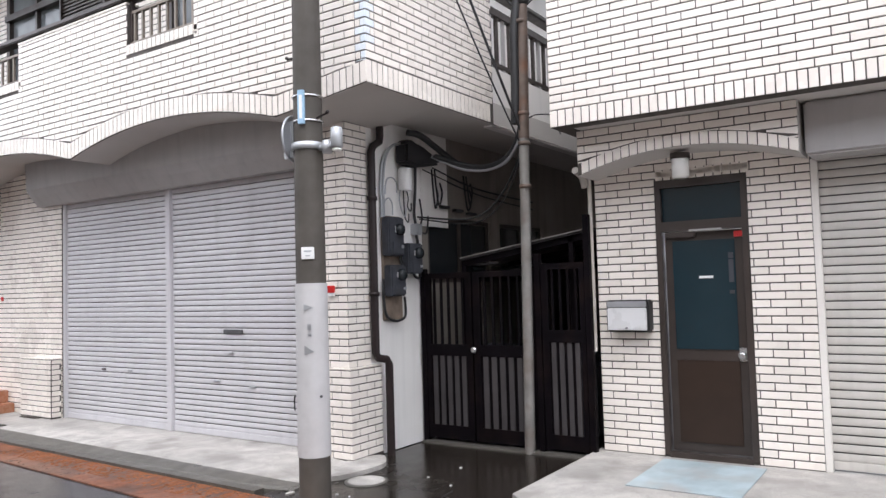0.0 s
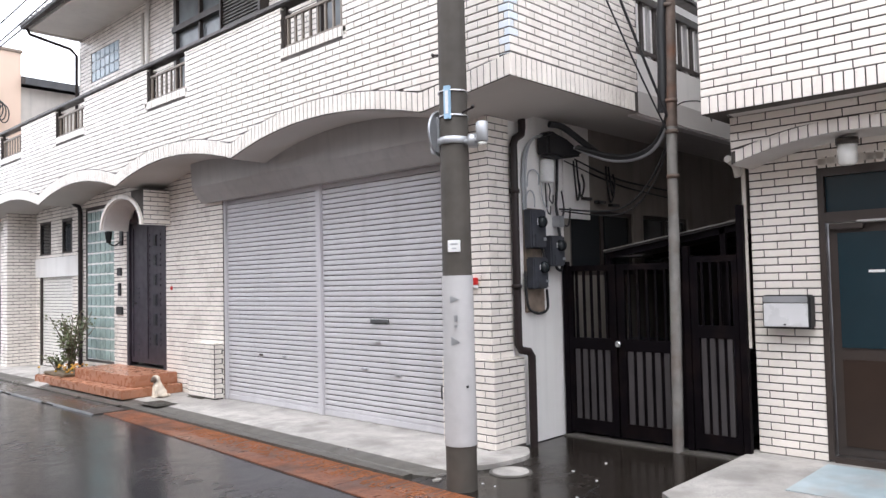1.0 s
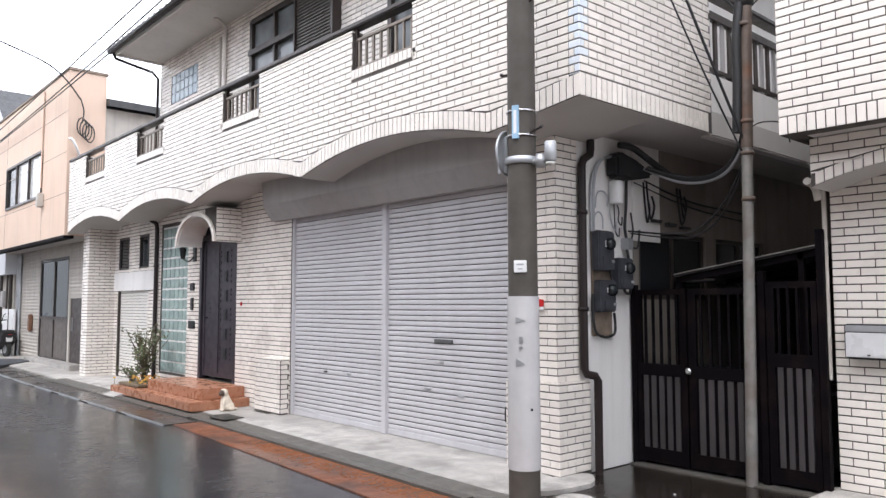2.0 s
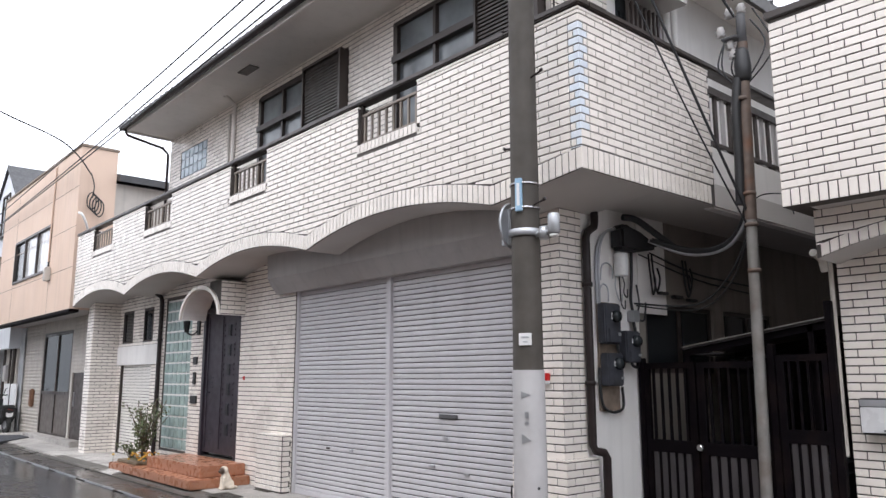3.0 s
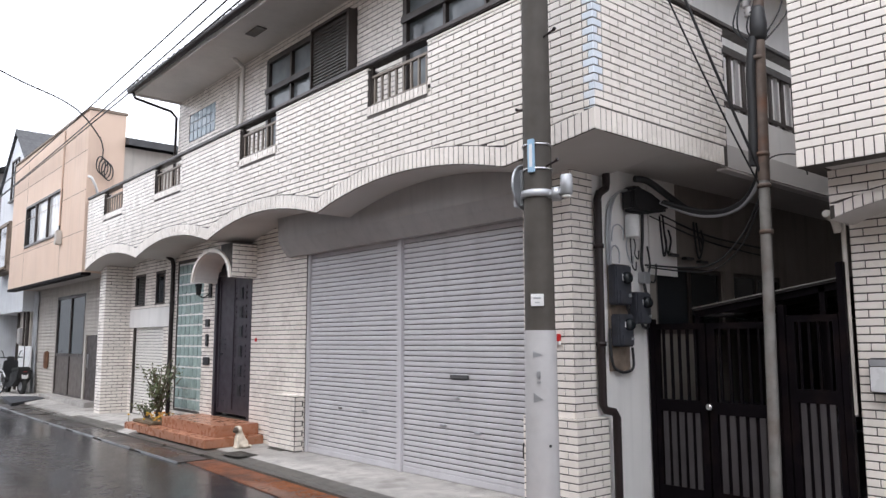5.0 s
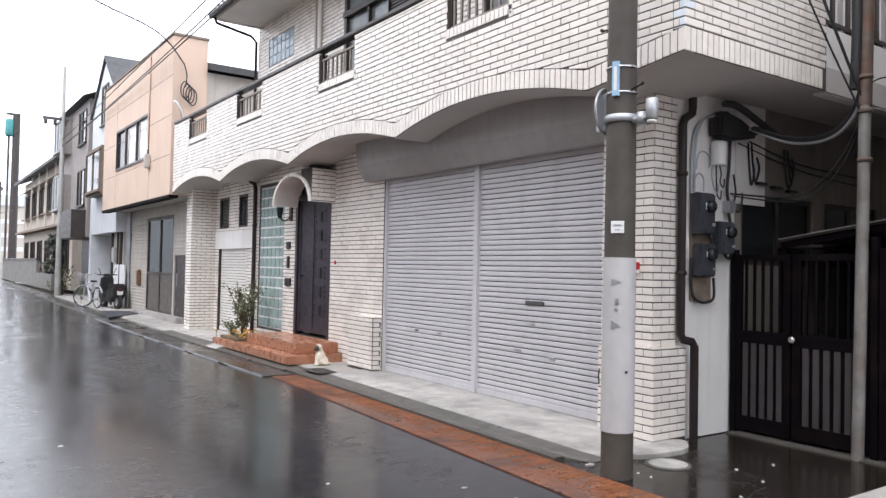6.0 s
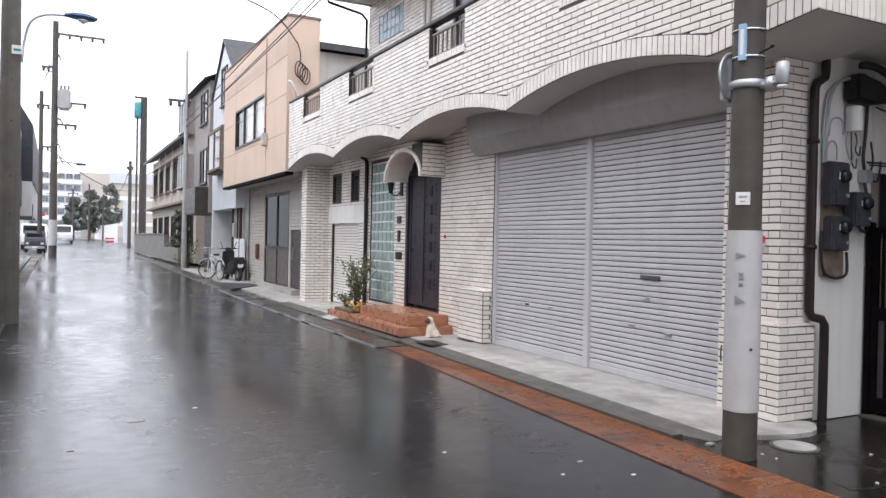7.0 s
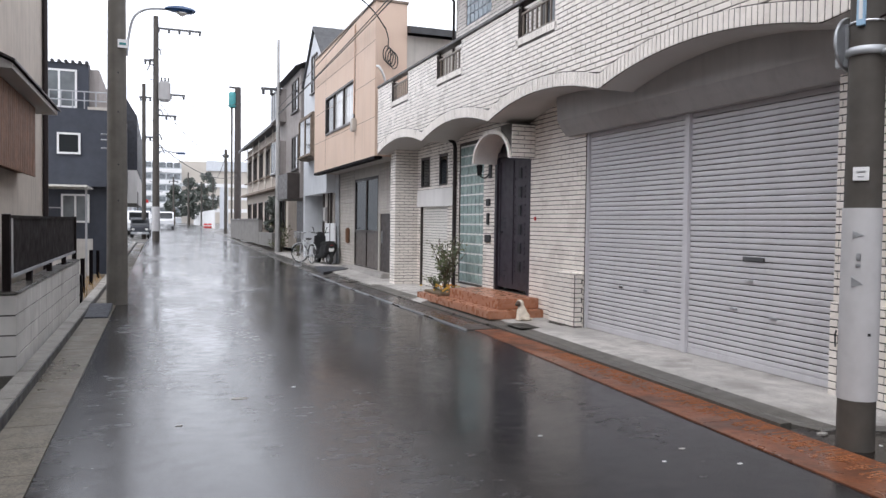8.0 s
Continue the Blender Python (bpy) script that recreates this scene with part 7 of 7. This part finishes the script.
part("parapet", box(B(), -1.85, -1.27, 24.2, 31, 4.68, 5.0), GREYWALL, nh)
part("pale_coping", box(B(), -2.1, -1.25, 23.98, 24.2, 4.66, 4.74), SIDING, nh)
wh = thing("white_house", (-3, 36, 0), "white-walled house with dark sloping upper storey", "house", level=True)
part("lower_wall", box(B(), -9, -0.95, 30, 40, 2.15, 3.35), STUCCO, wh)
part("recessed_wall", box(B(), -9, -3.2, 30.5, 40, -0.05, 2.15), SIDING, wh, "pale wall set back under the upper floors")
for py in (30.6, 39.4):
    part("post", box(B(), -2.9, -2.7, py, py + 0.2, -0.05, 2.15), SIDING, wh)
part("upper_storey", prism(B(), [(-9, 3.35), (-0.93, 3.35), (-0.93, 5.3), (-1.45, 6.2), (-9, 6.2)], "y", 30, 40), METER, wh, "dark sheet-metal upper storey")
part("small_window", box(B(), -0.96, -0.935, 31, 32, 1.9, 2.6), BROWN, wh)
# unseen houses added behind the camera to close the street and block low sky
for y0, y1, h, mm, lab in ((-2.2, 7.7, 6.2, BEIGE, "unseen plain beige house added across the street"), (-14, -2.6, 6.8, GREYWALL, "unseen plain grey house added across the street"), (-30, -14.4, 6.2, BEIGE, "unseen plain beige house added further back")):
    ph = thing("facing_house", (-6, (y0 + y1) / 2, 0), lab, "house")
    part("wall", box(B(), -10, -2.3, y0, y1, -0.05, h), mm, ph)
    part("roof", prism(B(), [(-10.4, h), (-2.0, h), (-2.0, h + 0.1), (-6, h + 1.5), (-10.4, h + 0.1)], "y", y0 - 0.2, y1 + 0.2), ROOFTILE, ph)
    n = int((y1 - y0) / 3)
    for i in range(n):
        yy = y0 + 0.8 + i * 3
        for z in (1.0, 3.9):
            w = part("window", box(B(), -2.33, -2.26, yy, yy + 1.6, z, z + 1.2), GALV, ph)
            part("pane", box(B(), -2.262, -2.25, yy + 0.06, yy + 1.54, z + 0.06, z + 1.14), WINDOW, w)
# yard between the wall and the navy house
bm = box(B(), -9, -1.52, 15.2, 23.9, -0.3, -0.02)
solid("yard", bm, EARTH, "bare yard with dry grass", kind="structure")
yf = thing("yard_fence", (-1.7, 20, 0), "low weathered yard fence with timber posts", "fence")
for i in range(3):
    part("post", box(B(), -1.78, -1.70, 18 + i * 2.2, 18.08 + i * 2.2, -0.05, 0.7 + 0.1 * (i % 2)), GATE, yf)
part("panel", box(B(), -6, -1.9, 22.9, 23.0, -0.05, 1.0), BLOCK, yf)
cp = thing("carport_frame", (-2.6, 22, 0), "thin pale pipe frame before the navy house", "frame")
for x in (-3.3, -2.05):
    part("post", box(B(), x, x + 0.05, 22.5, 22.55, -0.05, 2.35), GALV, cp)
part("roof_sheet", box(B(), -3.5, -1.95, 21.8, 23.9, 2.35, 2.40), MILK, cp)
for z in (1.0, 1.4, 1.8):
    part("rung", box(B(), -3.3, -2.6, 22.5, 22.53, z, z + 0.03), GALV, cp)
rng = random.Random(77)
bm = B()
for i in range(900):
    x, y = rng.uniform(-5, -1.6), rng.uniform(15.3, 23)
    h = rng.uniform(0.05, 0.22)
    d = Vector((rng.uniform(-0.06, 0.06), rng.uniform(-0.06, 0.06), h))
    p = Vector((x, y, -0.03))
    bm.faces.new([bm.verts.new(v) for v in (p, p + Vector((0.02, 0.01, 0)), p + d)])
solid("dry_grass", bm, material("dry_grass", (0.33, 0.22, 0.10), 0.8, spots=0.3, bump=0.0, per_piece=0.6), "dry yellow grass tufts in the yard", "grass", kind="stuff")

# ---- parked vehicles ----
def van(at, length, label, s=1.0, name="van"):
    x, y, z = at
    v = thing(name, at, label, "van")
    h, w = 1.9 * s, 1.65 * s
    prof = [(0, 0.35), (0, 1.0), (0.12, 1.12), (0.75, 1.82), (0.95, 1.88), (length - 0.15, 1.88), (length, 1.7), (length, 0.35)]
    bm = B()
    prism(bm, [(y + p * s, z + q * s) for p, q in prof], "x", x - w / 2, x + w / 2)
    bmesh.ops.bevel(bm, geom=list(bm.edges), offset=0.05, segments=2, affect="EDGES")
    body = part("body", bm, CARWHITE, v, "white painted body")
    part("rear_window", box(B(), x - w * 0.40, x + w * 0.40, y - 0.012 + 0.30 * s, y + 0.36 * s, z + 1.2 * s, z + 1.7 * s), CARGLASS, body)
    bm = prism(B(), [(y + 0.17 * s, z + 1.15 * s), (y + 0.66 * s, z + 1.74 * s), (y + 0.60 * s, z + 1.76 * s), (y + 0.10 * s, z + 1.16 * s)], "x", x - w * 0.42, x + w * 0.42)
    part("windscreen", bm, CARGLASS, body)
    for sx in (-1, 1):
        part("side_window", box(B(), x + sx * (w / 2 - 0.01), x + sx * (w / 2 + 0.008), y + 0.95 * s, y + (length - 0.5) * s, z + 1.15 * s, z + 1.68 * s), CARGLASS, body)
        part("lamp", box(B(), x + sx * w * 0.36 - 0.1, x + sx * w * 0.36 + 0.1, y - 0.02, y + 0.05, z + 0.72 * s, z + 0.92 * s, 0.02), MILK if sx > 0 else MILK, body)
        for dy in (0.65, length - 0.75):
            wheel = part("wheel", cyl(B(), (x + sx * (w / 2 - 0.16), y + dy * s, z + 0.29 * s), (x + sx * (w / 2 + 0.01), y + dy * s, z + 0.29 * s), 0.29 * s, seg=18), TYRE, v)
            part("rim", cyl(B(), (x + sx * (w / 2), y + dy * s, z + 0.29 * s), (x + sx * (w / 2 + 0.02), y + dy * s, z + 0.29 * s), 0.17 * s, seg=14), GALV, wheel)
    part("bumper", box(B(), x - w * 0.48, x + w * 0.48, y - 0.06, y + 0.1, z + 0.36 * s, z + 0.58 * s, 0.03), GALV, v)
    part("plate", box(B(), x - 0.16, x + 0.16, y - 0.075, y - 0.06, z + 0.42 * s, z + 0.55 * s), WHITE, v)
    return v


van((-1.55, 62, 0), 3.9, "white minivan parked at the roadside")
van((0.55, 84, 0), 3.6, "white van standing far down the street")
van((-1.35, 55.5, 0), 3.2, "dark small car parked beside the white van", 0.72, "small_car").children[0].data.materials[0] = METER
aw = solid("awning", prism(B(), [(-2.45, 3.9), (-0.95, 3.2), (-0.95, 3.0), (-2.45, 3.0)], "y", 69, 72), RED, "faded red awning over a shop", "awning")
solid("shop_block", box(B(), -9, -2.4, 66, 80, 0.2, 6.0), FARGREY, "pale shop building far down the street", "house")
solid("site_hoarding", box(B(), 6.2, 6.35, 96, 150, 0.55, 2.85), WHITE, "white construction hoarding along the street", "fence")
bar = thing("barrier", (5.4, 100, 0), "red and white road barrier before the hoarding", "barrier")
for i in range(2):
    part("barrier_block", box(B(), 5.25 + i * 0.5, 5.70 + i * 0.5, 100, 100.4, -0.1, 0.5, 0.05), RED, bar)
    part("stripe", box(B(), 5.25 + i * 0.5, 5.70 + i * 0.5, 99.98, 99.995, 0.15, 0.3), WHITE, bar)
solid("site_screen", box(B(), 6.9, 7.9, 96.2, 96.3, 0.55, 5.6), PALEBLUE, "tall pale sheet screening the building site", "screen")
ob = thing("office_block", (10, 200, 0), "long pale office block at the street end", "building")
part("wall", box(B(), -14, 5.6, 205, 230, -0.05, 15.2), FARGREY, ob)
part("wall_high", box(B(), 5.2, 26, 215, 240, -0.05, 16.6), FARBEIGE, ob, "beige upper block")
part("roof", box(B(), 12.2, 26, 214.5, 240, 14.2, 16.9), PALEBLUE, ob, "bluish sheet-clad roof")
for r in range(5):
    part("band", box(B(), -14, 5.6, 204.8, 205, 1.2 + r * 2.9, 2.2 + r * 2.9), WHITE, ob)
    for i in range(11):
        part("window", box(B(), -13.4 + i * 1.72, -12.0 + i * 1.72, 204.9, 205.1, 2.5 + r * 2.9, 3.8 + r * 2.9), WINDOW_MILK, ob)
for r in range(3):
    part("band", box(B(), 5.7, 26, 214.8, 215, 3.0 + r * 3.4, 4.0 + r * 3.4), WHITE, ob)
for k in range(4):
    street_pole((1.8 + 2.1 * k, 108 + 6 * k, 0), 6.6 + (k % 2), 0.12, 0.09, POLE, "thin grey pole far down the street", ((6.0, 1.2, -0.6),))
line((1.8, 108, 6.9), (9, 150, 7.4), 0.4, 0.03, "far line along the street")
line((-0.3, 50, 6.3), (8.6, 92, 6.9), 1.1, 0.03, "sagging line across the far street")

# ---- bicycle and scooter ----
def wheel_ring(bm, c, r, tube_r, d, seg=22):
    tube(bm, [c + d * (r * math.cos(a)) + Vector((0, 0, r * math.sin(a))) for a in (2 * math.pi * i / seg for i in range(seg + 1))], tube_r, 6)


BIKE = material("silver_paint", (0.55, 0.56, 0.57), 0.3, metal=0.4, spots=0.05, bump=0.0)
bike = thing("bicycle", (4.6, 26.5, 0.06), "silver city bicycle with a front basket on its stand", "bicycle", "two-wheelers by the pale house")
c0, c1 = Vector((4.46, 26.95, 0.39)), Vector((4.70, 25.95, 0.39))
bu = (c1 - c0).normalized()
for c, d in ((c0, Vector((0.80, -0.60, 0))), (c1, bu)):
    bm = B()
    wheel_ring(bm, c, 0.32, 0.018, d)
    w = part("wheel", bm, TYRE, bike)
    rim = B()
    wheel_ring(rim, c, 0.295, 0.011, d)
    part("rim", rim, CHROME, w)
    sp = B()
    for i in range(10):
        a = math.pi * i / 10
        v = d * math.cos(a) * 0.30 + Vector((0, 0, math.sin(a) * 0.30))
        cyl(sp, c - v, c + v, 0.003, seg=4)
    part("spokes", sp, CHROME, w)
    guard = B()
    tube(guard, [c + d * (0.355 * math.cos(a)) + Vector((0, 0, 0.355 * math.sin(a))) for a in (0.5 + 2.2 * i / 12 for i in range(13))], 0.022, 6)
    part("mudguard", guard, BIKE, bike)
bb = c0.lerp(c1, 0.52) + Vector((0, 0, -0.08))
seat = c0.lerp(c1, 0.70) + Vector((0, 0, 0.48))
head = c0.lerp(c1, 0.16) + Vector((0, 0, 0.50))
bm = B()
for a, b in ((c1, bb), (c1, seat), (bb, seat), (bb, head), (seat - Vector((0, 0, 0.15)), head), (c0, head), (head, head + Vector((0, 0, 0.22)))):
    cyl(bm, a, b, 0.020, seg=8)
part("frame", bm, BIKE, bike)
part("saddle", box(B(), seat.x - 0.11, seat.x + 0.11, seat.y - 0.07, seat.y + 0.07, seat.z, seat.z + 0.06, 0.025), BLACKRUB, bike)
bm = tube(B(), bend([head + Vector((0.25, -0.25, 0.26)), head + Vector((0, 0, 0.22)), head + Vector((-0.22, 0.28, 0.26))], 4), 0.012)
part("handlebar", bm, CHROME, bike)
bk = head - bu * 0.22 + Vector((0, 0, 0.02))
bm = B()
for k in range(5):
    box(bm, bk.x - 0.17, bk.x + 0.17, bk.y - 0.14, bk.y + 0.14, bk.z + 0.05 * k, bk.z + 0.05 * k + 0.012)
for px in (-0.17, -0.06, 0.05, 0.158):
    for py in (-0.14, 0.128):
        box(bm, bk.x + px, bk.x + px + 0.012, bk.y + py, bk.y + py + 0.012, bk.z, bk.z + 0.21)
part("basket", bm, BIKE, bike, "wire basket")
solid("white_board", box(B(), 5.42, 5.47, 25.75, 27.3, 0.12, 1.52, 0.01), WHITE, "plain white board leaning beside the scooter", "board")

part("stand", cyl(B(), c1 + Vector((0, 0, 0)), c1 + Vector((0.12, -0.1, -0.32)), 0.01, seg=6), CHROME, bike)

sc = thing("scooter", (5.15, 26.0, 0.05), "black motor scooter parked facing the wall", "scooter", "two-wheelers by the pale house")
su = Vector((0.15, -0.99, 0)).normalized()
s0 = Vector((5.05, 26.7, 0.05))
for k, name in ((0.0, "wheel"), (1.15, "wheel")):
    c = s0 + su * k + Vector((0, 0, 0.23))
    n = Vector((-su.y, su.x, 0)) * 0.05
    w = part(name, cyl(B(), c - n, c + n, 0.23, seg=18), TYRE, sc)
    part("rim", cyl(B(), c - n * 1.1, c + n * 1.1, 0.13, seg=14), GALV, w)
def along(prof, half, mat, name, label=""):
    """A body of the scooter: a side outline with rounded edges."""
    bm = B()
    prism(bm, prof, "y", -half, half)
    bmesh.ops.bevel(bm, geom=list(bm.edges), offset=0.025, segments=2, affect="EDGES")
    bmesh.ops.transform(bm, matrix=Matrix.Translation(s0) @ Matrix.Rotation(math.atan2(su.y, su.x), 4, "Z"), verts=bm.verts)
    return part(name, bm, mat, sc, label)
along([(0.0, 0.35), (0.05, 0.62), (0.16, 0.98), (0.24, 0.98), (0.20, 0.55), (0.30, 0.30), (0.65, 0.30), (0.72, 0.62), (1.35, 0.72), (1.30, 0.45), (0.95, 0.22), (0.25, 0.18)], 0.20, BLACKRUB, "body", "glossy black body")
along([(0.66, 0.64), (0.70, 0.76), (1.25, 0.80), (1.30, 0.70)], 0.17, TYRE, "seat")
along([(0.12, 0.95), (0.10, 1.08), (0.22, 1.10), (0.26, 0.98)], 0.10, BLACKRUB, "headset")
along([(1.30, 0.45), (1.30, 0.62), (1.32, 0.62), (1.32, 0.45)], 0.09, WHITE, "plate")
along([(1.28, 0.63), (1.28, 0.70), (1.34, 0.70), (1.34, 0.63)], 0.08, RED, "tail_lamp")
for sgn in (-1, 1):
    p = s0 + su * 0.18 + Vector((0, 0, 1.05))
    n = Vector((-su.y, su.x, 0)) * sgn
    part("handle", cyl(B(), p + n * 0.08, p + n * 0.32 + Vector((0, 0, 0.02)), 0.016, seg=8), TYRE, sc)
    part("mirror", tube(B(), bend([p + n * 0.2, p + n * 0.25 + Vector((0, 0, 0.18)), p + n * 0.30 + Vector((0, 0, 0.22))], 3), 0.012), TYRE, sc)
solid("ramp_plate", prism(B(), [(4.20, 21.7), (5.30, 23.2), (5.30, 24.2), (4.55, 24.8)], "z", 0.03, 0.125), METER, "dark steel ramp plate on the concrete", "plate")

lay_tiles()
